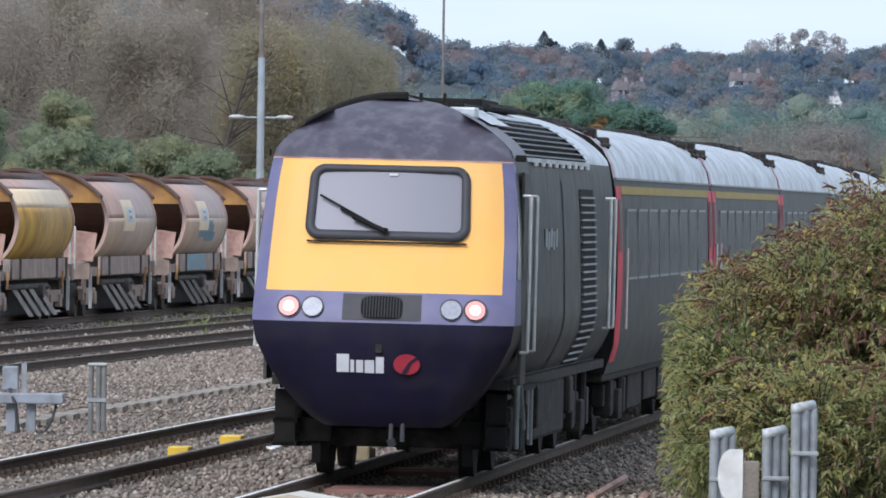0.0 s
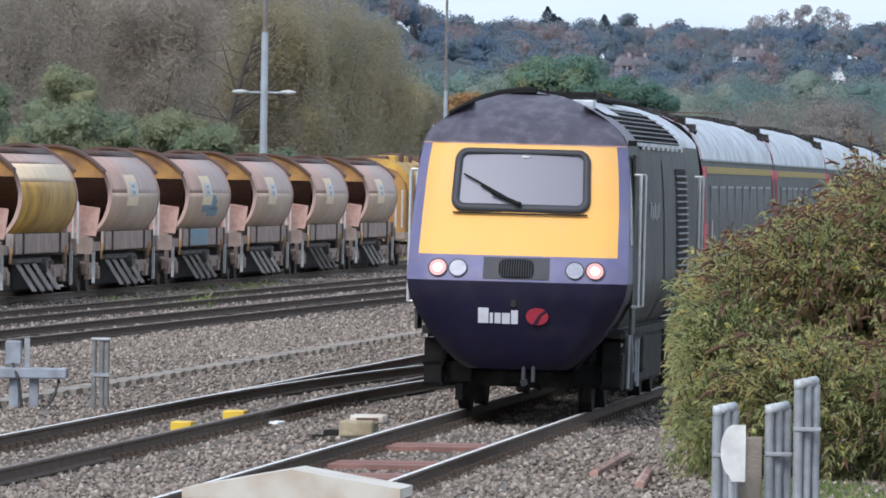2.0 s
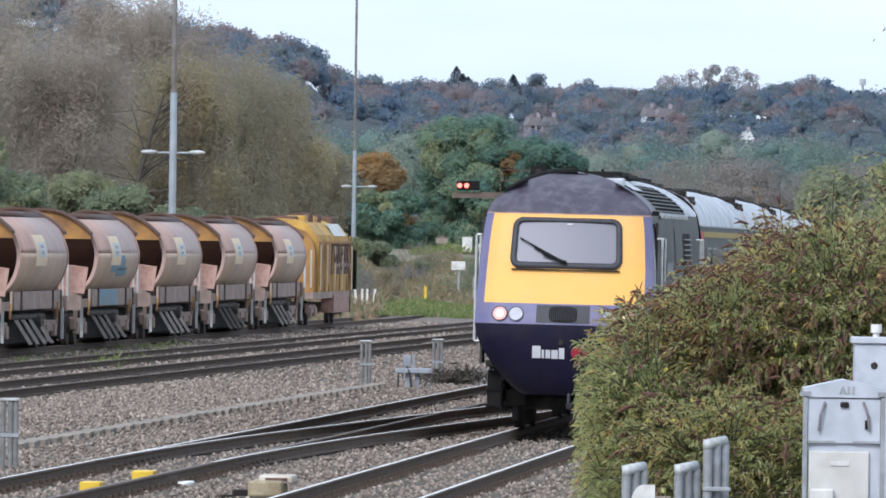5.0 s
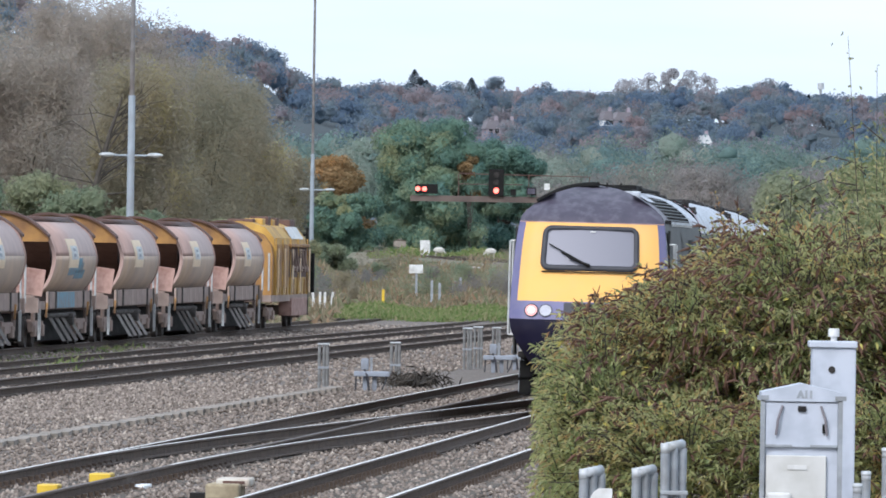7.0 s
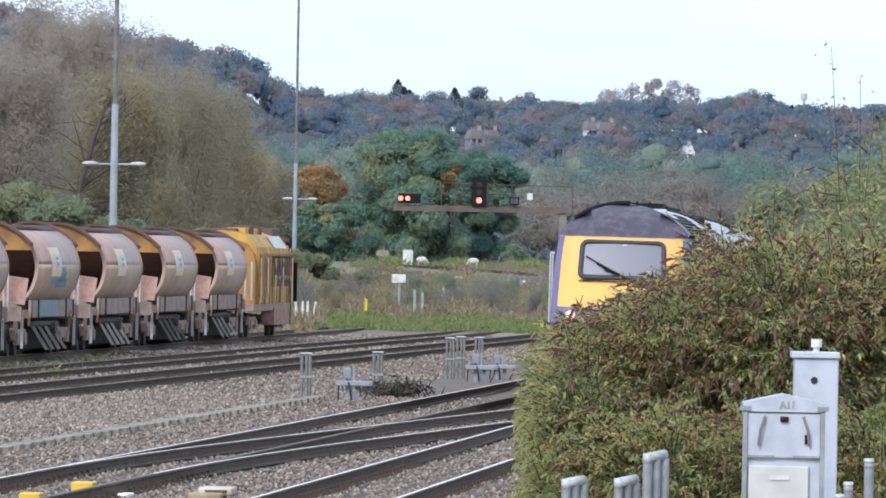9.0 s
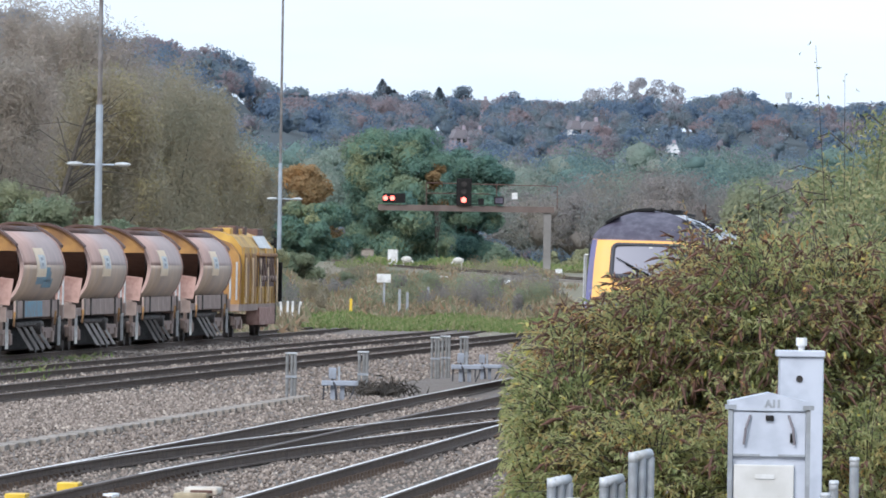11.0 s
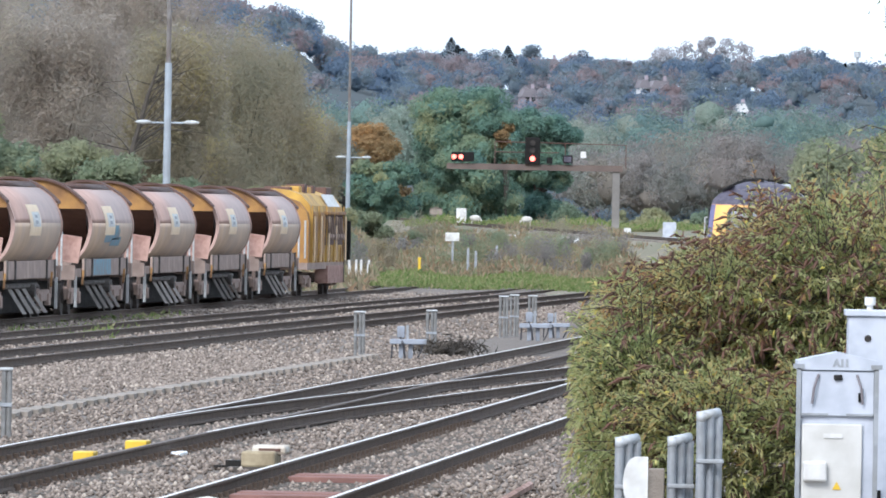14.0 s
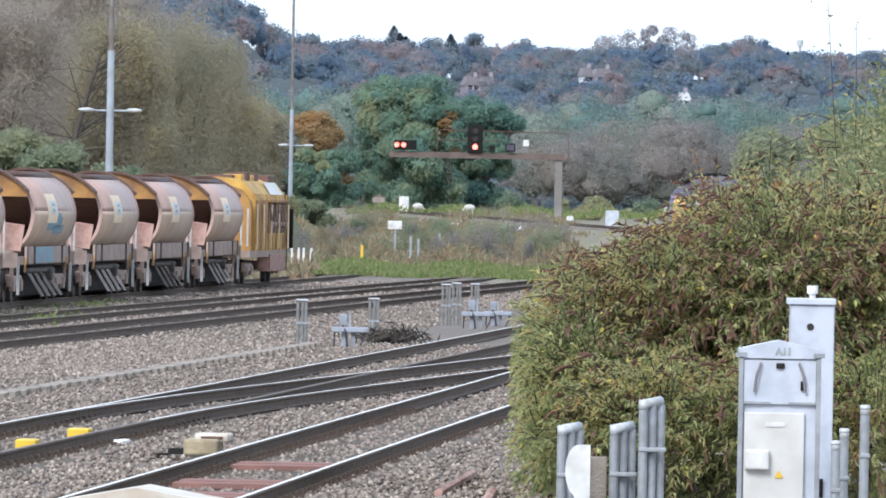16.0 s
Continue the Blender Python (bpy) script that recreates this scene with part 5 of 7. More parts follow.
def generator_wagon(m):
    w = base("generator_wagon", m, "rusty yellow generator wagon with louvred panels", "wagon")
    L = 15.0
    prof = [(1.30, 1.15), (1.32, 2.75), (1.25, 3.12), (0.95, 3.48), (0.5, 3.64), (0.0, 3.68)]
    full = [(-x, z) for x, z in prof] + [(x, z) for x, z in prof[::-1]][1:]
    part("body", slab(bmesh.new(), full, 1.6, L), "ochre_plain", w, "faded yellow body")
    part("body_end", slab(bmesh.new(), [(x * 0.97, z - 0.25) for x, z in full], 0.9, 1.6), "ochre", w)
    for y in (1.6, 4.4, 7.6, 10.8, 14.8):
        part("panel_post", boxes((1.315, 1.36, y, y + 0.16, 1.15, 3.1)), "ochre_plain", w, "faded yellow corner post")
        part("pipe", rods(((1.39, y + 0.5, 1.2), (1.39, y + 0.5, 2.75), 0.03)), "cream", w, "pale upright pipe")
    for y in (2.2, 5.0):
        part("panel", boxes((1.31, 1.345, y, y + 1.9, 1.4, 2.9), bevel=0.01), "ochre", w, "ochre access door")
    vt = part("vent_bank", boxes((1.31, 1.335, 7.4, 14.6, 1.75, 2.8)), "rust_dark", w, "dark open vent bank")
    for i in range(6):
        y = 7.6 + i * 1.15
        part("lever", rods(((1.36, y, 2.72), (1.40, y + 0.75, 1.95), 0.05), ((1.40, y + 0.75, 1.95), (1.40, y + 1.0, 2.1), 0.05), n=6), "wagon_grey", vt, "grey slanted lever")
    part("canopy", boxes((1.24, 1.44, 7.0, 14.8, 2.8, 2.92), bevel=0.03), "ochre", w, "overhanging rusty canopy edge")
    for i in range(9):
        part("rib", boxes((1.30, 1.335, 1.9 + i * 1.5, 2.0 + i * 1.5, 1.15, 1.7)), "ochre", w)
    for y, k in ((3.0, 0.12), (5.2, 0.2), (6.8, 0.1), (8.6, 0.16)):
        part("roof_box", boxes((0.1, 0.75, y, y + 1.1, 3.5, 3.66 + k), bevel=0.04), "ochre_plain" if k < 0.15 else "rust_dark", w, "uneven roof equipment")
    bm = bmesh.new()
    strip(bm, [[(1.262, y, 3.07) for y in (8.6, 13.8)], [(0.98, y, 3.50) for y in (8.6, 13.8)]])
    bmesh.ops.translate(bm, verts=bm.verts[:], vec=(0.03, 0, 0.02))
    part("notice", bm, "white", w, "white notice sheet on the curved shoulder")
    part("exhaust", boxes((-0.4, 0.5, 2.2, 4.0, 3.6, 3.76), bevel=0.05), "rust_dark", w)
    part("engine_hood", boxes((-0.9, 0.9, 12.6, 14.6, 3.3, 3.78), bevel=0.05), "rust_dark", w)
    part("underframe", boxes((-1.3, 1.3, 0.3, L + 0.6, 0.92, 1.15)), "wagon_grey", w, "dusty frame")
    part("salmon_box", boxes((0.9, 1.36, 8.2, 14.8, 0.40, 1.02), bevel=0.02), "salmon", w, "faded salmon equipment box")
    part("end_frame", boxes((0.7, 0.8, L + 0.8, L + 0.95, 0.9, 3.3), (1.2, 1.3, L + 0.8, L + 0.95, 0.4, 3.5), (0.7, 1.3, L + 0.8, L + 0.95, 3.2, 3.3), (0.7, 1.3, L + 0.8, L + 0.95, 2.2, 2.3), (0.7, 1.3, L + 0.8, L + 0.95, 1.4, 1.5), (1.25, 1.5, L + 0.9, L + 1.2, 1.2, 2.6)), "black", w, "black end platform")
    part("handrail", rods(((1.2, 0.5, 1.3), (1.2, 0.5, 2.6), 0.035), ((1.0, 0.3, 1.3), (1.0, 0.3, 2.5), 0.035)), "steel", w)
    wagon_bogie(w, 2.6)
    wagon_bogie(w, 13.4)
    return w


generator_wagon(wagon_pose(5))


# ---- masts, posts, boxes beside the tracks ----
def light_mast(x, y, width, arms, zl=5.93, top=16.5):
    m = base("light_mast", pose(x, y, ground_height(x, y)), "tall pale grey steel lighting mast with small lamp arms", "light mast", "yard lighting masts")
    g = ground_height(x, y)
    part("lower_pole", rods(((0, 0, 0), (0, 0, 8.0 - g), width / 2, width * 0.42), n=14), "pole", m, "pale blue-grey lower pole")
    part("upper_pole", rods(((0, 0, 8.0 - g), (0, 0, top - g), width * 0.30, width * 0.2), n=12), "pole_rust", m, "thin rust-streaked upper pole")
    z = zl - g
    part("cross_arm", rods(((-arms[0], 0, z - 0.02), (arms[1], 0, z - 0.02), 0.035)), "pole", m)
    for d in ((-arms[0], 1), (arms[1], -1)):
        if d[0]:
            bm = bmesh.new()
            bmesh.ops.create_uvsphere(bm, u_segments=14, v_segments=8, radius=1, matrix=Matrix.Translation((d[0] + 0.12 * d[1], 0, z)) @ Matrix.Diagonal((0.30, 0.13, 0.08, 1)))
            part("lamp_head", bm, "galv_light", m, "oval lamp head", True)
    return m


light_mast(-11.5, 345.0, 0.29, (0.95, 0.95))
light_mast(-8.3, 553.0, 0.26, (0.55, 1.1), 6.02, 24.0)


def trackside_post(x, y, top, label="weathered grey three-tube steel post in the ballast"):
    p = base("trackside_post", pose(x, y, -0.25), label, "post", "trackside posts")
    h = top + 0.25
    for x in (-0.085, 0.015, 0.085):
        part("tube", rods(((x, 0.03 * x, 0), (x, 0.03 * x, h), 0.036), n=10), "post_grey", p)
    part("cap", boxes((-0.13, 0.13, -0.06, 0.06, h, h + 0.04), bevel=0.015), "galv_light", p, "pale cap")
    part("clamp", boxes((-0.12, 0.12, -0.05, 0.05, h * 0.5, h * 0.5 + 0.05)), "galv", p)
    return p


for x, y, top in ((-6.48, 131.0, 0.70), (-2.87, 211.0, 0.75), (-1.38, 217.5, 0.74), (0.23, 250.0, 0.82), (0.5, 252.0, 0.84), (1.0, 262.0, 0.75)):
    trackside_post(x, y, top)


def junction_box(x, y, s=1.0):
    b = base("points_heater_box", pose(x, y, -0.2) @ Matrix.Scale(1, 4), "pale grey trackside control box on two legs", "control box", "trackside control boxes")
    part("leg", boxes((-0.20 * s, -0.06 * s, -0.06, 0.06, 0, 0.46 * s), bevel=0.01), "box_grey", b)
    part("leg", boxes((0.10 * s, 0.24 * s, -0.06, 0.06, 0, 0.46 * s), bevel=0.01), "box_grey", b)
    part("shelf", boxes((-0.48 * s, 0.66 * s, -0.2, 0.2, 0.46 * s, 0.62 * s), bevel=0.02), "box_grey", b, "pale grey shelf box")
    up = part("upright", boxes((0.02 * s, 0.10 * s, -0.03, 0.03, 0.62 * s, 1.06 * s)), "galv", b)
    part("switch_box", boxes((-0.26 * s, -0.02 * s, -0.12, 0.06, 0.66 * s, 1.02 * s), bevel=0.02), "box_grey", b, "small pale switch box")
    for rows in ((((-0.15 * s, -0.14, 0.68 * s), (-0.05 * s, -0.22, 0.45 * s), 0.025), ((-0.05 * s, -0.22, 0.45 * s), (0.0, -0.2, 0.02), 0.025)), (((0.55 * s, -0.1, 0.46 * s), (0.50 * s, -0.14, 0.25 * s), 0.018), ((0.50 * s, -0.14, 0.25 * s), (0.38 * s, -0.16, 0.02), 0.018)), (((-0.4 * s, -0.1, 0.46 * s), (-0.42 * s, -0.1, 0.02), 0.018),)):
        part("cable", rods(*rows), "rubber", b, "dark hanging cable")
    return b


junction_box(-7.46, 130.2, 0.88)
junction_box(-1.88, 209.8, 0.68)
junction_box(0.95, 244.0, 0.7)
junction_box(1.5, 250.0, 0.62)


def low_box(name, x, y, z0, size, mat, label, category, turn=-3.6, bevel=0.015):
    w, d, h = size
    ob = part(name, boxes((-w / 2, w / 2, -d / 2, d / 2, 0, h), bevel=bevel), mat)
    ob.matrix_basis = pose(x, y, z0, 0, 0, turn)
    return tagged(ob, label, category)


low_box("warning_block", -4.42, 123.6, -0.17, (0.27, 0.55, 0.15), "yellow_box", "yellow plastic block between the rails", "block")
low_box("warning_block", -4.86, 118.4, -0.17, (0.25, 0.5, 0.13), "yellow_box", "yellow plastic block beside the switch rail", "block")
low_box("white_plate", -4.02, 122.6, -0.18, (0.42, 1.0, 0.05), "bright_white", "flat white plate between the rails", "plate")
pm = base("points_motor", pose(-2.68, 117.0, -0.2, 0, 0, -3.6), "dusty cream points motor beside the track", "points motor")
part("casing", boxes((-0.24, 0.16, -0.5, 0.35, 0.05, 0.24), bevel=0.03), "motor_case", pm, "dusty cream casing")
part("lid", boxes((-0.14, 0.26, -0.2, 0.55, 0.20, 0.30), bevel=0.03), "slab", pm, "cream lid")
part("handle_slot", boxes((-0.06, 0.20, -0.21, -0.19, 0.235, 0.27)), "rust_dark", pm)
part("rodding", boxes((-0.6, 0.45, -0.06, 0.0, 0.03, 0.06), (-0.45, -0.25, -0.2, 0.2, 0.0, 0.12)), "grime", pm, "dark operating rods")
part("plinth", boxes((-0.4, 0.5, -0.6, 0.6, -0.1, 0.05)), "sleeper", pm)

# crossing boards between the main line's rails
for i, s in enumerate((-3.0, 1.6, 9.0)):
    x, y, z, a = main_line(s)
    ob = part("crossing_board", boxes((-0.62, 0.60, -0.9, -0.35, -0.18, -0.115), (-0.60, 0.61, -0.28, 0.30, -0.18, -0.105), (-0.61, 0.58, 0.38, 0.9, -0.18, -0.118), bevel=0.01), "wood_red")
    ob.matrix_basis = pose(x, y, z, 0, 0, -math.degrees(a))
    tagged(ob, "worn reddish board between the rails", "board", "crossing boards")

# sleepers of the nearest tracks, mostly buried
sl = boxes((-1.25, 1.25, -0.12, 0.12, -0.28, -0.176), bevel=0.01)
sl_me = bpy.data.meshes.new("sleeper")
sl.to_mesh(sl_me)
sl.free()
sl_me.materials.append(M["sleeper"])
track_bed = base("track_bed", pose(0, 0, 0), "weathered sleepers half sunk in ballast", "sleepers")
track_bed["kind"] = "structure"
for i in range(90):
    x, y, z, a = main_line(-20 + i * 0.7)
    ob = new("sleeper", sl_me)
    ob.parent, ob.matrix_basis = track_bed, pose(x, y, z, 0, 0, -math.degrees(a))
for i in range(120):
    y = 92 + i * 0.7
    ob = new("sleeper", sl_me)
    ob.parent, ob.matrix_basis = track_bed, pose(second_line(y), y, 0.0, 0, 0, -3.8)


# rail chairs on the nearest sleepers
ch = boxes((-0.17, 0.17, -0.09, 0.09, -0.18, -0.148), (-0.12, -0.05, -0.07, 0.07, -0.15, -0.10), (0.05, 0.12, -0.07, 0.07, -0.15, -0.10))
ch_me = bpy.data.meshes.new("rail_chair")
ch.to_mesh(ch_me)
ch.free()
ch_me.materials.append(M["rail_side"])
for i in range(70):
    x, y, z, a = main_line(-8 + i * 0.7)
    y2 = 106 + i * 0.7
    for side in (-1, 1):
        for m in (pose(x + side * GAUGE * math.cos(a), y - side * GAUGE * math.sin(a), z - side * GAUGE * CANT, 0, 0, -math.degrees(a)), pose(second_line(y2) + side * GAUGE, y2, 0.0, 0, 0, -3.8)):
            ob = new("rail_chair", ch_me)
            ob.parent, ob.matrix_basis = track_bed, m


# ---- lineside cabinets and rail posts nearest the camera ----
def location_case():
    c = base("location_cabinet", pose(3.055, 88.0, -0.3), "pale blue-grey lineside cabinet with an off-white door", "cabinet")
    part("body", boxes((-0.335, 0.335, 0, 0.55, 0, 1.86), bevel=0.012), "cab_grey", c, "pale blue-grey steel body")
    part("roof", slab(bmesh.new(), [(-0.36, 1.92), (0.0, 2.0), (0.36, 1.92), (0.36, 1.84), (-0.36, 1.84)], -0.05, 0.6), "cab_grey", c, "low gabled roof")
    part("upper_panel", boxes((-0.325, 0.325, -0.03, 0.0, 1.43, 1.83), bevel=0.008), "cab_grey", c)
    dr = part("door", boxes((-0.31, 0.225, -0.045, -0.004, 0.05, 1.36), bevel=0.01), "cab_door", c, "off-white door panel")
    part("vent_hood", boxes((-0.30, -0.085, -0.13, -0.05, 0.85, 1.03), bevel=0.02), "white", dr, "white vent hood")
    part("notice", boxes((-0.12, 0.05, -0.055, -0.046, 1.235, 1.275)), "white", dr, "small white label")
    bm = bmesh.new()
    bm.faces.new([bm.verts.new(p) for p in ((-0.035, -0.055, 0.78), (0.045, -0.055, 0.78), (0.005, -0.055, 0.85))])
    part("warning_sign", bm, "yellow_box", dr, "small yellow warning triangle")
    for x in (-0.345, 0.345):
        part("hinge_rail", boxes((x - 0.02, x + 0.02, -0.05, 0.02, 0.4, 1.86)), "galv", c)
        part("bracket", boxes((x - 0.05, x + 0.05, -0.06, 0.0, 1.85, 1.89)), "galv", c)
    for sgn in (-1, 1):
        part("handle", rods(((sgn * 0.17, -0.05, 1.80), (sgn * 0.21, -0.08, 1.68), 0.012), ((sgn * 0.21, -0.08, 1.68), (sgn * 0.225, -0.06, 1.54), 0.012)), "roof_tile", c, "rust-stained lifting handle")
        part("bar", boxes((sgn * 0.2 - 0.12, sgn * 0.2 + 0.12, -0.045, -0.03, 1.435, 1.455)), "galv", c)
    part("lock", boxes((-0.035, 0.04, -0.06, -0.03, 1.75, 1.80), bevel=0.01), "grime", c)
    part("keyhole", boxes((0.185, 0.215, -0.05, -0.03, 1.56, 1.64)), "black", c)
    lettering("A11", 0.085, pose(0.03, -0.052, 1.875, 90, 0, 0), "galv", "number", c, "grey stencilled cabinet number")
    return c


location_case()


def relay_pillar():
    c = base("relay_pillar", pose(3.42, 90.2, -0.3), "tall narrow pale blue-grey cabinet with a white cap", "cabinet")
    part("body", boxes((-0.20, 0.20, 0, 0.4, 0, 2.30), bevel=0.015), "cab_grey", c)
    part("top", boxes((-0.23, 0.21, -0.03, 0.42, 2.30, 2.36), bevel=0.01), "cab_grey", c)
    part("cap", rods(((0.0, 0.15, 2.36), (0.0, 0.15, 2.40), 0.03), ((0, 0.15, 2.40), (0, 0.15, 2.475), 0.05), n=16), "white", c, "white lamp cap")
    part("port", rods(((-0.02, -0.01, 2.10), (-0.02, 0.01, 2.10), 0.032), n=16), "grime", c, "round dark port")
    part("lock", boxes((0.05, 0.12, -0.03, 0.0, 0.55, 0.72)), "black", c)
    return c


relay_pillar()


def rail_post(x, y, top, n, step=0.078):
    """A group of galvanised tubes side by side under one cast cap."""
    p = base("barrier_post", pose(x, y, -0.35), "galvanised steel barrier post with a pale cast cap", "post", "barrier posts")
    h = top + 0.35
    for i in range(n):
        part("tube", rods(((i * step, 0.08 * i, 0), (i * step, 0.08 * i, h - 0.06), 0.041), n=12), "galv", p)
    bm = bmesh.new()
    rod(bm, (0, 0, h - 0.06), ((n - 1) * step, 0.08 * (n - 1), h - 0.03), 0.045, n=12)
    rod(bm, (0, 0, h - 0.11), (0, 0, h - 0.02), 0.042, n=12)
    part("cap", bm, "galv_light", p, "pale cast elbow cap", True)
    part("clamp", boxes((-0.04, (n - 1) * step + 0.05, -0.05, 0.05, h - 0.48, h - 0.44), bevel=0.01), "galv", p)
    return p


for x, y, top, n in ((1.13, 88.0, 0.93, 3), (1.60, 88.2, 0.94, 3), (1.85, 88.0, 1.17, 3), (3.53, 87.2, 0.86, 1), (3.62, 87.6, 0.96, 1), (3.73, 86.0, 1.2, 1)):
    rail_post(x, y, top, n)
sg = base("white_sign_back", pose(1.26, 87.6, -0.35), "white rounded sign seen edge-on, on a post", "sign")
part("plate", slab(bmesh.new(), [(0.12, 1.10), (0.0, 1.10)] + [(-0.10 * math.sin(a_), 0.87 + 0.22 * math.cos(a_)) for a_ in np.linspace(0.3, 2.84, 12)] + [(0.0, 0.60), (0.12, 0.60)], -0.02, 0.02), "white", sg, "white half-round plate")
part("post", rods(((0.0, 0.05, 0), (0.0, 0.05, 0.95), 0.03)), "galv", sg)
gm = base("meter_box", pose(1.42, 88.3, -0.35), "weathered grey-brown post box", "box")
part("case", boxes((-0.13, 0.12, 0, 0.1, 0, 0.98), bevel=0.01), "concrete", gm)
# glass-fibre lid in the foreground
ss40 = base("speed_sign", pose(-6.93, 110.0, -0.3), "round cream speed sign with a red rim on a grey post", "sign")
SPEED_Z = 2.07
bm = bmesh.new()
bmesh.ops.create_cone(bm, cap_ends=True, segments=36, radius1=0.235, radius2=0.235, depth=0.02, matrix=pose(0, 0, SPEED_Z, 90, 0, 0))
rim = part("rim", bm, "sign_red", ss40, "dull red rim")
bm = bmesh.new()
bmesh.ops.create_cone(bm, cap_ends=True, segments=36, radius1=0.195, radius2=0.195, depth=0.012, matrix=pose(0, -0.014, SPEED_Z, 90, 0, 0))
part("face", bm, "slab", rim, "cream face")
lettering("40", 0.25, pose(0, -0.026, SPEED_Z - 0.085, 90, 0, 0), "galv", "number", rim, "grey speed number")
part("post", boxes((-0.04, 0.05, 0.02, 0.10, 0, SPEED_Z + 0.1), bevel=0.01), "galv_light", ss40, "pale steel post")
ld = base("equipment_lid", pose(-2.25, 80.0, -0.35, 0, 0, -4), "cream glass-fibre lid of a trackside housing", "lid")
part("lid", slab(bmesh.new(), [(-0.98, 0.72), (-0.1, 0.885), (0.78, 0.74), (0.78, 0.66), (-0.98, 0.64)], -0.55, 0.6), "slab", ld, "shallow gabled cream lid")
part("housing", boxes((-0.9, 0.72, -0.5, 0.55, 0, 0.66)), "cab_grey", ld)


# ---- signal gantry ----
def signal_gantry():
    g = base("signal_gantry", pose(7.45, 620.0, ground_height(7, 620)), "rusty brown cantilever signal gantry over the line", "signal gantry")
    z = -ground_height(7, 620)
    part("post", boxes((-0.24, 0.24, -0.24, 0.24, 0, 5.78 + z), bevel=0.03), "gantry_post", g, "weathered grey post")
    part("beam", boxes((-10.6, 0.4, -0.35, 0.35, 5.78 + z, 6.15 + z)), "gantry_brown", g, "dull rusty brown beam")
    for a, b in ((-10.4, 8.2), ):
        part("guard_rail", rods(((-7.6, 0.5, 7.55 + z), (0.6, 0.5, 7.45 + z), 0.03), ((-7.6, 0.5, 6.9 + z), (-3.6, 0.5, 6.9 + z), 0.03), ((0.6, 0.5, 6 + z), (0.6, 0.5, 7.45 + z), 0.03), ((-3.2, 0.5, 6 + z), (-3.2, 0.5, 7.5 + z), 0.03), ((-7.6, 0.5, 6 + z), (-7.6, 0.5, 7.5 + z), 0.03)), "rust_dark", g, "thin brown handrail")
    def head(x, zc, w, h, name, lab):
        ob = part(name, boxes((x - w / 2, x + w / 2, -0.6, -0.35, zc - h / 2, zc + h / 2), bevel=0.04), "black", g, lab)
        return ob
    hd = head(-5.25, 7.0 + z, 0.95, 1.7, "signal_head", "black three-lamp signal head showing red")
    def lamp(x, zc, r, mat, par):
        return part("lamp", rods(((x, -0.62, zc), (x, -0.66, zc), r), n=16), mat, par)
    lamp(-5.25, 6.50 + z, 0.17, "red_glow", hd)
    lamp(-5.25, 7.02 + z, 0.19, "grime", hd)
    lamp(-5.25, 7.48 + z, 0.19, "grime", hd)
    h2 = head(-9.6, 6.55 + z, 1.4, 0.6, "shunt_signal", "black signal with two lit red lamps")
    lamp(-10.15, 6.55 + z, 0.15, "red_glow", h2)
    lamp(-9.72, 6.55 + z, 0.15, "red_glow", h2)
    h3 = head(-3.05, 6.5 + z, 0.62, 0.5, "indicator_box", "black route indicator")
    part("pane", boxes((-3.28, -2.82, -0.63, -0.6, 6.33 + z, 6.67 + z)), "roof_grey", h3)
    part("plate", boxes((-2.25, -1.9, -0.5, -0.46, 6.6 + z, 7.0 + z)), "white", g, "small white plate")
    part("bracket", boxes((-4.35, -4.0, -0.5, -0.35, 6.2 + z, 6.6 + z)), "black", g)
    return g


signal_gantry()

# ---- far embankment with a curving track ----
bm = bmesh.new()
rows = []
for i in range(31):
    q = i / 30
    y = 470 + 230 * q
    x = 11.5 - 17.5 * q ** 0.9
    top = 1.62 + 0.85 * q
    rows.append([(x - 9, y - 10, ground_height(x, y) - 0.6), (x - 2.2, y - 1.5, top - 0.55), (x - 1.6, y, top), (x + 2.2, y + 3, top), (x + 9, y + 10, top - 0.3), (x + 40, y + 60, top + 0.2)])
strip(bm, rows)
emb = tagged(part("embankment", bm, "grass_floor", smooth=True), "weedy ballast embankment carrying a branch line", "embankment", kind="structure")
for off in (-0.75, 0.75):
    pts = []
    for i in range(31):
        q = i / 30
        pts.append((11.5 - 17.5 * q ** 0.9 + off, 470 + 230 * q, 1.62 + 0.85 * q + 0.17))
    rail("rail", pts, "rail_rust", "dull rail of the far branch line")
low_box("white_cabinet", -2.25, 640.0, 2.0, (0.62, 0.6, 1.35), "white", "white lineside cabinet on the embankment", "cabinet")


def sheep(x, y, z, turn):
    s = base("sheep", pose(x, y, z, 0, 0, turn) @ Matrix.Scale(0.74, 4), "white sheep grazing on the embankment", "sheep", "grazing sheep")
    bm = bmesh.new()
    bmesh.ops.create_icosphere(bm, subdivisions=3, radius=1, matrix=Matrix.Translation((0, 0, 0.55)) @ Matrix.Diagonal((0.48, 0.24, 0.27, 1)))
    for v in bm.verts:
        v.co += v.normal * 0.03 * noise.noise(v.co * 9)
    part("body", bm, "fleece", s, "", True)
    bm = bmesh.new()
    bmesh.ops.create_icosphere(bm, subdivisions=2, radius=1, matrix=Matrix.Translation((0.52, 0, 0.36)) @ pose(0, 0, 0, 0, 50, 0) @ Matrix.Diagonal((0.17, 0.08, 0.09, 1)))
    part("head", bm, "fleece", s, "", True)
    for dx in (-0.28, 0.28):
        for dy in (-0.12, 0.12):
            part("leg", rods(((dx, dy, 0), (dx, dy, 0.42), 0.035)), "fleece", s)
    return s


sheep(-1.36, 640.0, 2.32, 0)
sheep(1.95, 630.0, 2.30, 180)

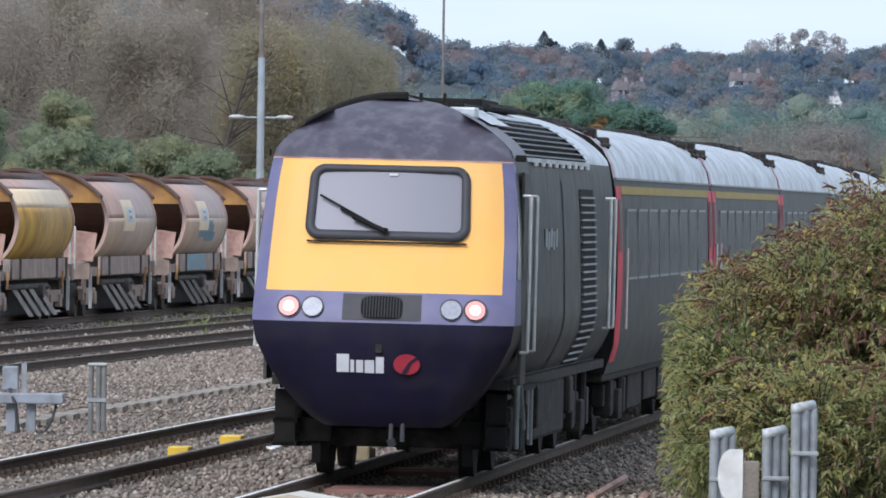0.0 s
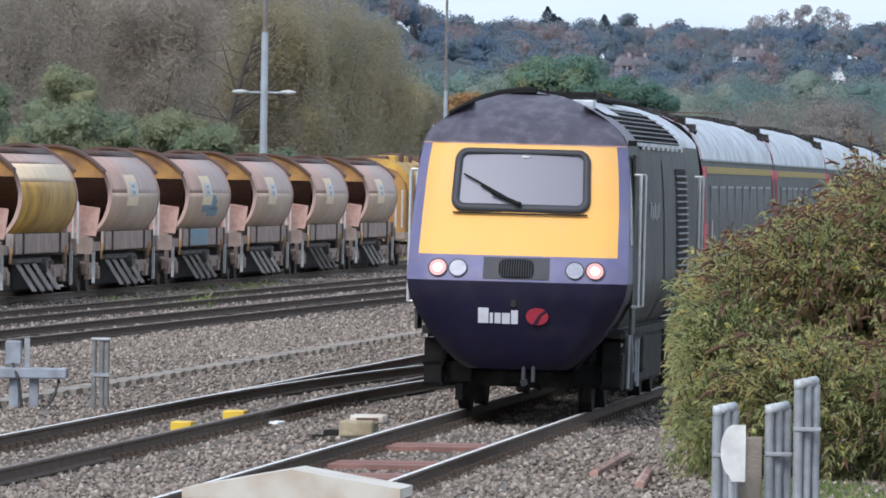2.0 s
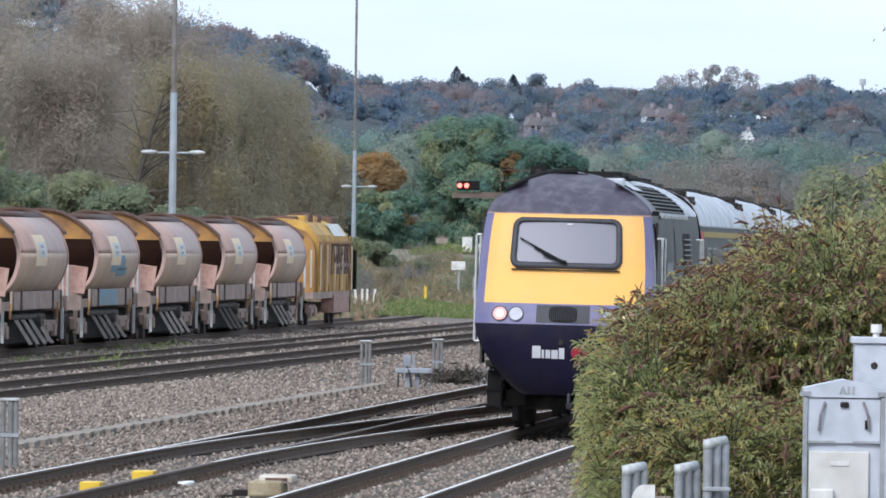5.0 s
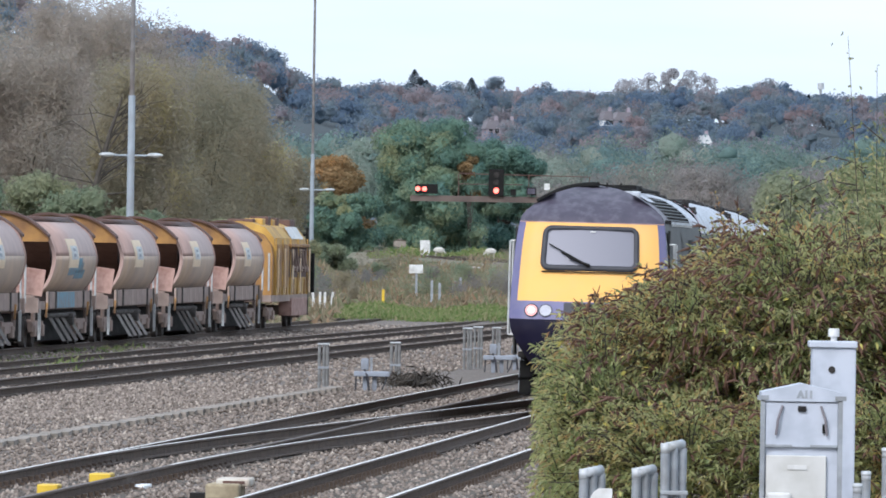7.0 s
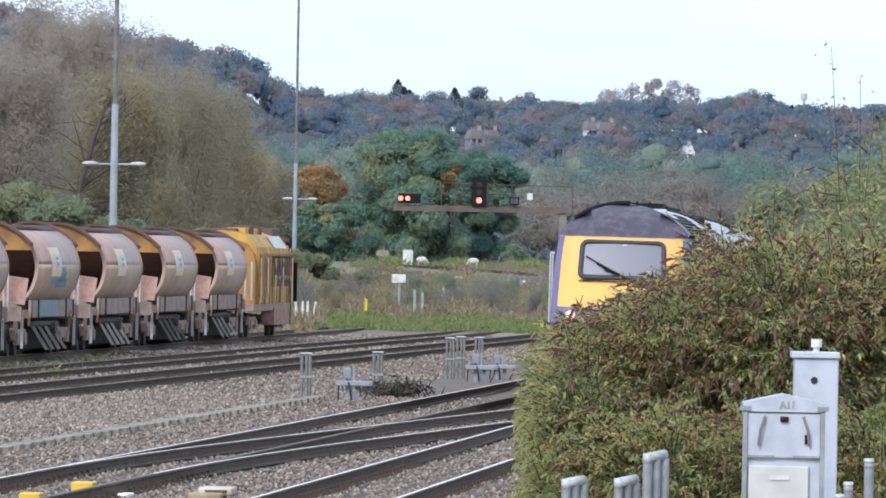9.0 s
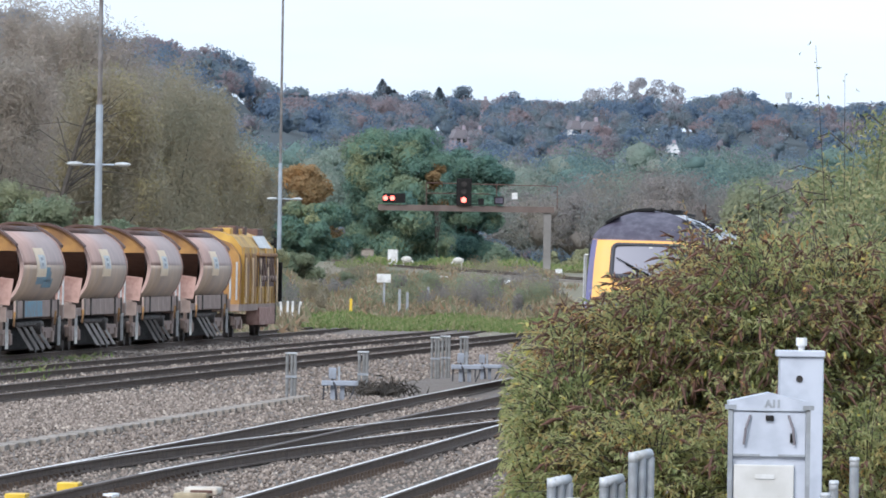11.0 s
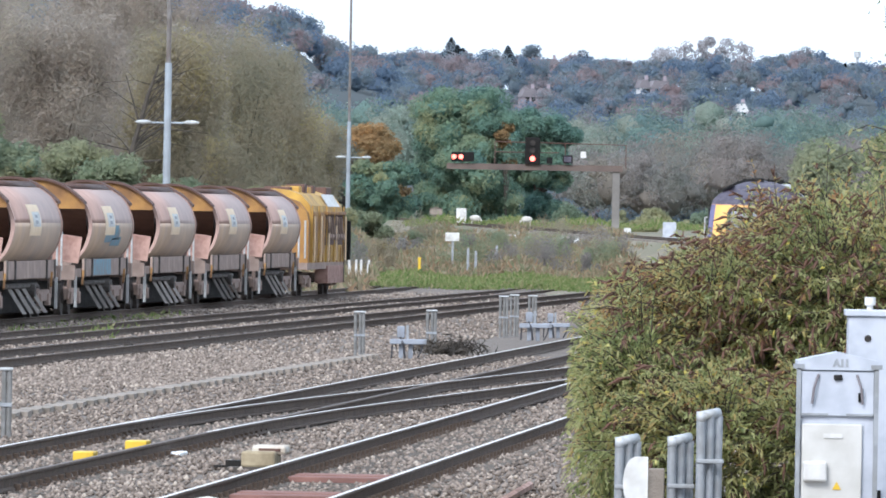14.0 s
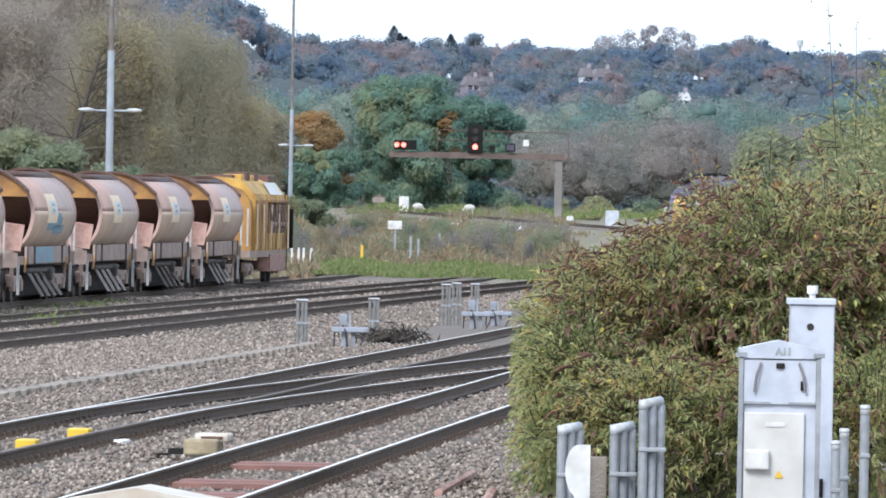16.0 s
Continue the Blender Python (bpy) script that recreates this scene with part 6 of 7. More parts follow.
# white marker posts and small signals in the yard
for i, (dx, lean) in enumerate(((0, 5), (0.22, 0), (0.43, 0), (0.66, -6))):
    ob = part("marker_post", boxes((-0.05, 0.05, -0.03, 0.03, 0, 1.02), bevel=0.008), "white")
    ob.matrix_basis = pose(-6.12 + dx, 420.0, -0.1, 0, -lean, 0)
    tagged(ob, "white leaning marker post in the grass", "post", "white marker posts")
for x, y, h, mat, lab in ((-3.3, 430.0, 0.9, "yellow_box", "small yellow and white post"), (-1.25, 450.0, 1.15, "galv", "grey post with a pale panel"), (-0.9, 452.0, 1.0, "galv", "grey steel post in weeds"), (0.05, 470, 1.1, "galv", "pale thin post in weeds")):
    ob = part("yard_post", boxes((-0.06, 0.06, -0.05, 0.05, 0, h), bevel=0.01), mat)
    ob.matrix_basis = pose(x, y, ground_height(x, y))
    tagged(ob, lab, "post")
ss = base("yard_sign", pose(-2.0, 460.0, ground_height(-2, 460)), "white sign on a thin grey post in weeds", "sign")
part("post", boxes((-0.05, 0.05, -0.05, 0.05, 0, 1.7)), "galv", ss)
part("plate", boxes((-0.35, 0.3, -0.08, -0.05, 1.35, 1.75), bevel=0.02), "white", ss)
sp = base("far_sign_post", pose(-3.9, 640.0, 1.9), "pale post with a round-shouldered board", "sign")
part("post", boxes((-0.16, 0.16, -0.1, 0.1, 0, 1.5)), "concrete", sp)
part("board", boxes((-0.42, 0.42, -0.14, -0.1, 1.0, 1.45), bevel=0.1), "concrete", sp)
low_box("lineside_screen", 9.8, 560.0, 1.5, (0.75, 0.3, 1.2), "cab_grey", "pale grey panel beside the far line", "panel")
low_box("white_cabinet", 6.75, 600.0, 0.6, (0.6, 0.5, 1.5), "white", "dirty white cabinet at the gantry's foot", "cabinet")
low_box("white_cabinet", 7.95, 600.0, 0.6, (0.4, 0.5, 1.7), "white", "dirty white cabinet at the gantry's foot", "cabinet")
for xa, ya, xb, yb in ((0.05, 103.0, 0.42, 110.0), (0.5, 99.0, 0.62, 103.5)):
    ob = part("rusty_bar", rods(((xa, ya, -0.15), (xb, yb, -0.13), 0.05), n=6), "salmon")
    tagged(ob, "short rusty red steel bar on ballast", "bar", "scrap bars")


# ---- plants ----
rng = np.random.default_rng(11)


def sprays(name, places, ways, faces, sizes, aspect, tone, mat, parent):
    """Long leaves, each with its own direction and face: a folded blade drawn to a point and curling down."""
    d = ways / (np.linalg.norm(ways, axis=1)[:, None] + 1e-9)
    e = np.cross(faces, d)
    e /= np.linalg.norm(e, axis=1)[:, None] + 1e-9
    nrm = np.cross(d, e)
    L, w = sizes[:, None], sizes[:, None] * aspect
    k = len(places)
    v = np.empty((k, 6, 3))
    v[:, 0] = places
    v[:, 1] = places + d * L * 0.35 + e * w * 0.5 + nrm * w * 0.18
    v[:, 2] = places + d * L * 0.35 - e * w * 0.5 + nrm * w * 0.18
    v[:, 3] = places + d * L * 0.72 + e * w * 0.36 - (0, 0, 0.06) * L
    v[:, 4] = places + d * L * 0.72 - e * w * 0.36 - (0, 0, 0.06) * L
    v[:, 5] = places + d * L * 0.98 - (0, 0, 0.22) * L
    f = (np.arange(k)[:, None, None] * 6 + np.array([(0, 1, 2), (1, 3, 2), (2, 3, 4), (3, 5, 4)])[None]).reshape(-1, 3)
    me = bpy.data.meshes.new(name)
    me.vertices.add(6 * k)
    me.vertices.foreach_set("co", v.reshape(-1))
    me.loops.add(f.size)
    me.loops.foreach_set("vertex_index", f.reshape(-1))
    me.polygons.add(len(f))
    me.polygons.foreach_set("loop_start", np.arange(len(f)) * 3)
    me.materials.append(M[mat])
    me.update(calc_edges=True)
    t = me.attributes.new("tone", "FLOAT", "POINT")
    t.data.foreach_set("value", np.repeat(np.clip(tone, 0, 1), 6).astype(np.float32))
    ob = new(name, me)
    ob.parent = parent
    ob["kind"] = "stuff"
    return ob


def twigs(name, rows, mat, parent, sides=4, label=""):
    """Many thin tapered sticks (a, b, radius at a, radius at b) in one mesh."""
    a = np.array([q[0] for q in rows], float)
    b = np.array([q[1] for q in rows], float)
    ra, rb = np.array([q[2] for q in rows])[:, None, None], np.array([q[3] for q in rows])[:, None, None]
    d = b - a
    d /= np.linalg.norm(d, axis=1)[:, None] + 1e-9
    u = np.cross(d, np.where(np.abs(d[:, 2:]) < 0.9, (0.0, 0.0, 1.0), (1.0, 0.0, 0.0)))
    u /= np.linalg.norm(u, axis=1)[:, None] + 1e-9
    w = np.cross(d, u)
    ang = np.arange(sides) * 2 * math.pi / sides
    ring = u[:, None] * np.cos(ang)[None, :, None] + w[:, None] * np.sin(ang)[None, :, None]
    v = np.concatenate([a[:, None] + ring * ra, b[:, None] + ring * rb], 1)
    quad = [(i, (i + 1) % sides, sides + (i + 1) % sides, sides + i) for i in range(sides)]
    f = (np.arange(len(a))[:, None, None] * 2 * sides + np.array(quad)[None]).reshape(-1, 4)
    me = bpy.data.meshes.new(name)
    me.vertices.add(v.shape[0] * v.shape[1])
    me.vertices.foreach_set("co", v.reshape(-1))
    me.loops.add(f.size)
    me.loops.foreach_set("vertex_index", f.reshape(-1))
    me.polygons.add(len(f))
    me.polygons.foreach_set("loop_start", np.arange(len(f)) * 4)
    me.materials.append(M[mat])
    me.update(calc_edges=True)
    ob = new(name, me)
    ob.parent = parent
    ob["kind"] = "stuff"
    if label:
        ob["label"] = label
    return ob


def buddleia(blobs, shoots, label):
    """A bush of arching shoots set with drooping pairs of long leaves and brown seed heads at the tips."""
    r = np.random.default_rng(77)
    o = np.array((blobs[0][0], blobs[0][1], -0.3))
    s = base("buddleia_bush", pose(*o), label, "bush")
    b = np.array(blobs, float)
    # shaded inner leaves
    pts, way, _ = blob_points(r, blobs, 21000, 0.3)
    pts = b[_, :3] + (pts - b[_, :3]) * 0.86
    keep = pts[:, 2] > -0.2
    pts, way = pts[keep], way[keep]
    k = len(pts)
    sprays("inner_leaf_mass", pts - o, way + r.normal(size=(k, 3)) * 0.7 + (0, 0, -0.3), r.normal(size=(k, 3)) * 0.6 + (0, -0.3, 0.8), r.uniform(0.08, 0.15, k), 0.28, r.uniform(0.08, 0.5, k), "leaf_spray", s)
    stems, heads = [], []
    P, D, F, S, T = [], [], [], [], []
    wgt = b[:, 3] * b[:, 5]
    for i in range(shoots):
        c = b[r.choice(len(b), p=wgt / wgt.sum())]
        d = r.normal(size=3)
        d[1] = -abs(d[1]) if r.uniform() < 0.75 else d[1]
        d[2] = d[2] * 0.9 + 0.25
        d /= np.linalg.norm(d)
        p0 = c[:3] + d * c[3:] * r.uniform(0.55, 0.95)
        if p0[2] < -0.1:
            continue
        way = d * (0.95, 0.9, 0.6) + (-0.16, 0, 0.42) + r.normal(size=3) * 0.25
        ln = r.uniform(0.28, 0.62) * (1.5 if r.uniform() < 0.12 else 1.0)
        t = np.linspace(0, 1, 9)[:, None]
        path = p0 + way * ln * t + np.array((0, 0, -0.38)) * ln * t ** 2.4
        tip = path[-1]
        if tip[0] < 0.80 or tip[2] > 2.2 + 0.6 * (tip[0] - 1.3) + r.uniform(-0.1, 0.25) and tip[0] < 2.6:
            continue
        shade = 0.21 + 0.07 * p0[2] + 0.5 * noise.noise(Vector(p0) * 0.9) + 0.22 * noise.noise(Vector(p0) * 2.6) + r.normal() * 0.10
        stems.append((path[0] - o, path[4] - o, 0.007, 0.005))
        stems.append((path[4] - o, path[8] - o, 0.005, 0.003))
        for j in range(1, 9):
            ax = path[j] - path[j - 1]
            ax /= np.linalg.norm(ax)
            side = np.cross(ax, r.normal(size=3))
            side /= np.linalg.norm(side)
            for sg in (-1, 1, -0.3):
                if sg == -0.3 and r.uniform() < 0.45:
                    continue
                P.append(path[j] - o + r.normal(size=3) * 0.012)
                D.append(ax * 0.9 + side * sg * 0.8 + (0, 0, -0.12) + r.normal(size=3) * 0.2)
                F.append(np.array((0, -0.35, 0.9)) + r.normal(size=3) * 0.4)
                S.append(r.uniform(0.07, 0.135) * (1.1 - 0.045 * j))
                T.append(shade + r.normal() * 0.10)
        # spent flower heads, most of them high up in the bush
        if r.uniform() < (0.62 if tip[2] > 1.5 else 0.28) and tip[0] > 1.2:
            ax = path[-1] - path[-2]
            ax = ax / np.linalg.norm(ax) + (0, 0, -0.25) + r.normal(size=3) * 0.2
            hl = r.uniform(0.09, 0.19)
            m1, m2 = tip + ax * hl * 0.35, tip + ax * hl + (0, 0, -0.04)
            heads.append((tip - o, m1 - o, 0.008, 0.019))
            heads.append((m1 - o, m2 - o, 0.019, 0.004))
            for _ in range(2):
                q = tip - ax * hl * r.uniform(0.1, 0.5)
                heads.append((q - o, q + (ax + r.normal(size=3) * 0.8) * hl * 0.5 - o, 0.011, 0.004))
    sprays("leaf_mass", np.array(P), np.array(D), np.array(F), np.array(S), 0.23, np.array(T), "leaf_spray", s)
    twigs("stem_mass", stems, "bark", s, 4, "thin brown stems")
    twigs("seed_mass", heads, "seed", s, 5, "brown drooping seed heads")
    # turned leaves, bright yellow
    pick = r.choice(len(P), 1300, replace=False)
    sprays("yellow_leaf_mass", np.array(P)[pick] + r.normal(size=(1300, 3)) * 0.02 - (0, 0.03, 0), np.array(D)[pick], np.array(F)[pick] + (0, -0.6, 0), np.array(S)[pick] * 0.8, 0.42, r.uniform(0, 1, 1300), "leaf_yellow", s)
    return s


def shrub(name, blobs, count, size, aspect, mat, label, seeds=0, shoots=0, droop=0.4, shell=0.5):
    s = base(name, pose(blobs[0][0], blobs[0][1], -0.3), label, "bush")
    ox, oy, oz = blobs[0][0], blobs[0][1], -0.3
    clumps = []
    for b in blobs:
        for _ in range(14):
            d = rng.normal(size=3)
            d /= np.linalg.norm(d)
            k = rng.uniform(0.28, 0.5)
            clumps.append((*(np.array(b[:3]) + d * np.array(b[3:]) * 0.78), b[3] * k, b[4] * k, b[5] * k))
    pts, way, pick = blob_points(rng, clumps, count, shell)
    keep = pts[:, 2] > -0.2
    lv = leaves("leaf_mass", pts[keep] - (ox, oy, oz), size, aspect, mat, s, droop, facing=way[keep], loose=0.9)
    lv["kind"] = "stuff"
    bm = bmesh.new()
    for b in blobs:
        for _ in range(7):
            t = rng.normal(size=3) * (0.6, 0.6, 0.3)
            rod(bm, (b[0] - ox + t[0] * 0.3, b[1] - oy + t[1] * 0.3, 0), (b[0] + t[0] * b[3] - ox, b[1] + t[1] * b[4] - oy, b[2] + abs(t[2]) * b[5] - oz), 0.012, 0.004, 5)
    part("stem_mass", bm, "bark", s, "thin brown stems")["kind"] = "stuff"
    # arching shoots along the skin, with leaves and brown seed heads
    if shoots:
        bms, bmh, tips = bmesh.new(), bmesh.new(), []
        for i in range(shoots):
            b = blobs[int(rng.integers(len(blobs)))]
            d = rng.normal(size=3)
            d[2] = abs(d[2]) * 0.9
            d /= np.linalg.norm(d)
            p = np.array(b[:3]) + d * np.array(b[3:]) * 0.98
            out = d * (1, 1, 0.7) + rng.normal(size=3) * 0.25 + (-0.12, 0, 0.1)
            ln = rng.uniform(0.14, 0.36)
            q = p + out * ln
            if q[0] < 0.95 or (q[0] < 1.5 and q[2] > 2.5):
                continue
            e = q + (out * (1, 1, 0.1) + (0, 0, -0.55)) * ln * 0.7
            o = np.array((ox, oy, oz))
            rod(bms, p - o, q - o, 0.012, 0.008, 5)
            rod(bms, q - o, e - o, 0.008, 0.005, 5)
            for k in range(9):
                f = rng.uniform(0, 1)
                c = p + (q - p) * f if k < 5 else q + (e - q) * f
                tips.append(c - o + rng.normal(size=3) * 0.035)
            if i < seeds and e[0] > 1.35:
                u = e + ((e - q) * 0.6 + rng.normal(size=3) * 0.03)
                rod(bmh, e - o, (e + u) / 2 - o, 0.008, 0.018, 5)
                rod(bmh, (e + u) / 2 - o, u - o, 0.018, 0.003, 5)
        part("shoot_mass", bms, "bark", s)["kind"] = "stuff"
        sl_ = leaves("shoot_leaf_mass", np.array(tips), size * 1.1, aspect, mat, s, 0.2)
        sl_["kind"] = "stuff"
        if seeds:
            sh_ = part("seed_mass", bmh, "seed", s, "brown drooping seed heads")
            sh_["kind"] = "stuff"
    return s


buddleia([
    (1.55, 104.5, 0.75, 0.75, 1.3, 0.95), (1.95, 106.0, 1.35, 0.85, 1.4, 0.95), (1.5, 109.0, 1.2, 0.72, 1.6, 0.9), (2.5, 105.5, 1.5, 0.9, 1.5, 1.1), (2.95, 108.0, 1.75, 0.85, 1.6, 1.05), (2.95, 106.4, 1.98, 0.5, 1.2, 0.88), (3.5, 107.2, 2.1, 0.7, 1.3, 1.02),
    (3.5, 105.5, 1.65, 0.95, 1.5, 1.3), (3.7, 108.5, 2.0, 0.9, 1.5, 1.1), (4.3, 106.0, 1.5, 1.0, 1.5, 1.4), (5.1, 106.5, 1.5, 1.0, 1.5, 1.4), (1.32, 105.0, 0.95, 0.58, 1.1, 0.72), (1.25, 103.5, 0.35, 0.6, 1.0, 0.6), (2.3, 103.0, 0.45, 0.8, 1.0, 0.75), (3.4, 103.0, 0.5, 0.9, 1.0, 0.8), (4.5, 103.2, 0.5, 0.9, 1.0, 0.8)],
         6200, "overgrown buddleia bush with yellowing leaves and brown seed heads")
shrub("pale_shrub", [(5.6, 133.0, 2.4, 1.3, 2, 1.5), (6.4, 134.0, 3.3, 1.2, 2, 1.5), (7.4, 135.0, 3.6, 1.3, 2, 1.9), (5.0, 131.0, 1.5, 1.2, 2, 1.3), (6.4, 131.0, 1.4, 1.6, 2, 1.5), (8.0, 132.0, 1.8, 1.4, 2, 1.8)],
      22000, 0.10, 0.4, "leaf_pale", "tall pale green shrub thinning in autumn", 0, 160, 0.3)
# a sparse sapling standing above it
sap = base("sapling", pose(5.55, 134.0, -0.2), "thin bare sapling with a few pale leaves", "sapling")
bm, lp = bmesh.new(), []
for x0, x1, zt in ((0.0, -0.35, 6.0), (0.1, 0.05, 5.6), (-0.1, 0.25, 5.2), (0.15, 0.6, 5.1)):
    rod(bm, (x0, 0, 0), (x0 + (x1 - x0) * 0.5, 0, zt * 0.6), 0.012, 0.008, 5)
    rod(bm, (x0 + (x1 - x0) * 0.5, 0, zt * 0.6), (x1, 0, zt), 0.008, 0.003, 5)
    for _ in range(26):
        f = rng.uniform(0.62, 1.0)
        lp.append((x0 + (x1 - x0) * f + rng.normal() * 0.10, rng.normal() * 0.1, zt * f + rng.normal() * 0.06))
part("stem", bm, "bark", sap)
leaves("leaf", np.array(lp), 0.075, 0.45, "leaf_pale", sap)["kind"] = "stuff"


def tree(name, x, y, z0, height, width, count, size, mat, label, lobes=9, trunk=0.25, seed=1, low=0.25, group="", limbs=7, depth=None, core=0.0, thin=False):
    """A tapered trunk with limbs and a crown of many small clumps in uneven lobes."""
    r = np.random.default_rng(seed)
    shade = r.uniform(0.3, 0.7)
    t = base(name, pose(x, y, z0), label, "tree", group)
    bm = bmesh.new()
    rod(bm, (0, 0, 0), (r.normal() * 0.2, 0, height * 0.55), trunk, trunk * 0.5, 8)
    blobs = []
    depth = depth or width
    for i in range(lobes):
        a, f = r.uniform(0, 6.28), r.uniform(0, 1) ** 0.6
        zc = height * (low + (0.92 - low) * r.uniform(0, 1))
        env = math.sqrt(max(0.08, 1 - ((zc / height - 0.5) / 0.55) ** 2))
        lx, ly = math.cos(a) * f * width * 0.36 * env, math.sin(a) * f * depth * 0.36 * env
        rr = width * (r.uniform(0.07, 0.15) if core or thin else r.uniform(0.14, 0.25))
        zc = min(zc, height - rr * 0.75)
        blobs.append((lx, ly, zc, rr, rr, rr * (r.uniform(1.2, 2.0) if thin else r.uniform(0.65, 0.9))))
    for i in range(limbs):
        b = blobs[int(r.integers(len(blobs)))]
        rod(bm, (0, 0, height * r.uniform(0.2, 0.5)), b[:3], trunk * 0.35, trunk * 0.08, 6)
    part("trunk", bm, "bark", t, "brown trunk and limbs")
    if core:
        lumps("crown_core", blobs, core, mat, t, 0.3, seed=seed, tone=np.clip(shade + r.normal(size=len(blobs)) * 0.12, 0, 1))
    pts, way, pick = blob_points(r, blobs, count, 0.3 if thin else 0.55)
    mid = np.array((0, 0, height * 0.45))
    whole = (pts - mid) / (width * 0.5, depth * 0.5, height * 0.55)
    cr = leaves("crown", pts, size, 0.30 if thin else 0.6, mat, t, facing=way * 0.5 + whole * 0.6, loose=0.7, tone=np.clip(shade + r.normal(size=len(blobs)) * 0.14, 0, 1)[pick])
    cr["kind"] = "stuff"
    return t


# thin brown trees behind the wagons
WOOD = [  # x, y, height, width
    (-33, 520, 15.5, 10), (-27, 500, 14.6, 9), (-22.5, 540, 16.2, 10), (-18, 510, 15.0, 9), (-14.6, 560, 13.4, 8.5), (-13.2, 600, 11.6, 7.5), (-11.6, 610, 8.6, 6), (-15.5, 480, 11.0, 7), (-21, 470, 12.0, 8), (-28, 470, 12.5, 9),
    (-36, 560, 17, 11), (-30, 590, 17.5, 11), (-24, 620, 17.6, 11), (-18, 640, 15.6, 10), (-15.8, 660, 13.4, 8), (-40, 500, 15, 9)]
for i, (x, y, h, w) in enumerate(WOOD):
    tree("autumn_tree", x, y, 0.4, h, w * 1.15, 36000, 0.30, "leaf_olive" if x > -16.5 else "leaf_bare", "thin yellowing autumn tree at the yard's edge" if x > -16.5 else "thin brown autumn tree at the yard's edge", 110, 0.16, 40 + i, 0.04, "trees behind the yard", 12, None, 0.0, True)
for i, (x, y, h, w) in enumerate(((-14.0, 440, 4.6, 5), (-17, 450, 5.4, 6), (-20, 452, 6.2, 6), (-22.5, 435, 6.4, 6), (-25, 450, 8.0, 7), (-28, 440, 7.4, 7), (-11.0, 470, 3.6, 4.5), (-31, 445, 8.4, 7), (-34, 450, 8.0, 7), (-9.4, 520, 3.4, 4.5), (-7.6, 560, 3.0, 3.5), (-12.4, 500, 4.2, 4.5))):
    tree("green_shrub", x, y, 0.0, h, w * 1.15, 9000, 0.22, "leaf_green", "dull green shrub below the trees", 34, 0.1, 70 + i, 0.02, "shrubs behind the yard", core=0.6)
# a dark leaning trunk with bare limbs
lt = base("leaning_tree", pose(-16.6, 452, 0), "dark bare leaning tree", "tree")
bm = bmesh.new()
for a, b, r0, r1 in (((-0.6, 0, 3.5), (0.6, 0, 8.0), 0.16, 0.10), ((0.6, 0, 8.0), (1.1, 0, 9.5), 0.10, 0.04), ((0.0, 0, 5.8), (2.2, 0, 7.2), 0.08, 0.03), ((2.2, 0, 7.2), (3.2, 0, 8.4), 0.03, 0.01), ((0.3, 0, 6.6), (-0.4, 0, 9.0), 0.06, 0.02), ((-0.2, 0, 5.0), (1.6, 0, 5.2), 0.07, 0.02), ((-1.2, 0, 0), (-0.6, 0, 3.5), 0.18, 0.16), ((0.4, 0, 7), (1.9, 0, 9.2), 0.05, 0.015), ((1.2, 0, 6.6), (3.4, 0, 6.4), 0.04, 0.012)):
    rod(bm, a, b, r0, r1, 7)
for i in range(26):
    f = rng.uniform(0.25, 1.0)
    p = np.array((-0.6 + 1.7 * f, 0, 3.5 + 6.0 * f))
    u = np.array((rng.choice((-1, 1, 1)) * rng.uniform(0.5, 1.0), rng.normal() * 0.3, rng.uniform(0.0, 0.9)))
    q = p + u * rng.uniform(0.8, 2.2)
    rod(bm, p, q, 0.034, 0.02, 5)
    for _ in range(2):
        rod(bm, q, q + (u + rng.normal(size=3) * 0.5) * rng.uniform(0.5, 1.5), 0.02, 0.006, 5)
part("trunk", bm, "bark", lt)

# the big oak, its rust-coloured neighbour and trees across the middle distance
tree("oak_tree", -2.6, 900, 1.0, 13.8, 14.5, 52000, 0.36, "leaf_oak", "large dark green oak behind the signal gantry", 95, 0.6, 5, 0.06, "", 8, None, 0.6)
tree("oak_tree", 3.8, 915, 1.0, 12.2, 9.5, 30000, 0.36, "leaf_oak", "large dark green oak behind the signal gantry", 60, 0.5, 6, 0.06, "", 8, None, 0.6)
tree("rust_tree", -11.2, 905, 1.0, 10.6, 9.0, 16000, 0.34, "leaf_rust", "orange-brown autumn tree beside the oak", 60, 0.3, 7, 0.2, "", 7, None, 0.35)
tree("oak_tree", -10.6, 893, 0.6, 7.2, 8.5, 14000, 0.38, "leaf_oak", "low dark green oak below the orange tree", 44, 0.3, 9, 0.05, "", 6, None, 0.6)
tree("rust_tree", 0.9, 898, 1.0, 11.7, 3.0, 2600, 0.36, "leaf_rust", "slim yellow-orange autumn tree", 7, 0.15, 8, 0.55)
for i, (x, y, h, w) in enumerate(((10.2, 300, 6.0, 4.0), (12.2, 310, 7.0, 4.5), (14.5, 300, 7.4, 5), (8.8, 280, 4.2, 3.0), (12, 280, 4.6, 4))):
    tree("lineside_tree", x, y, -0.2, h, w, 6000, 0.20, "leaf_pale" if i % 2 else "leaf_green", "pale green lineside tree", 12, 0.12, 120 + i, 0.04, "lineside trees")


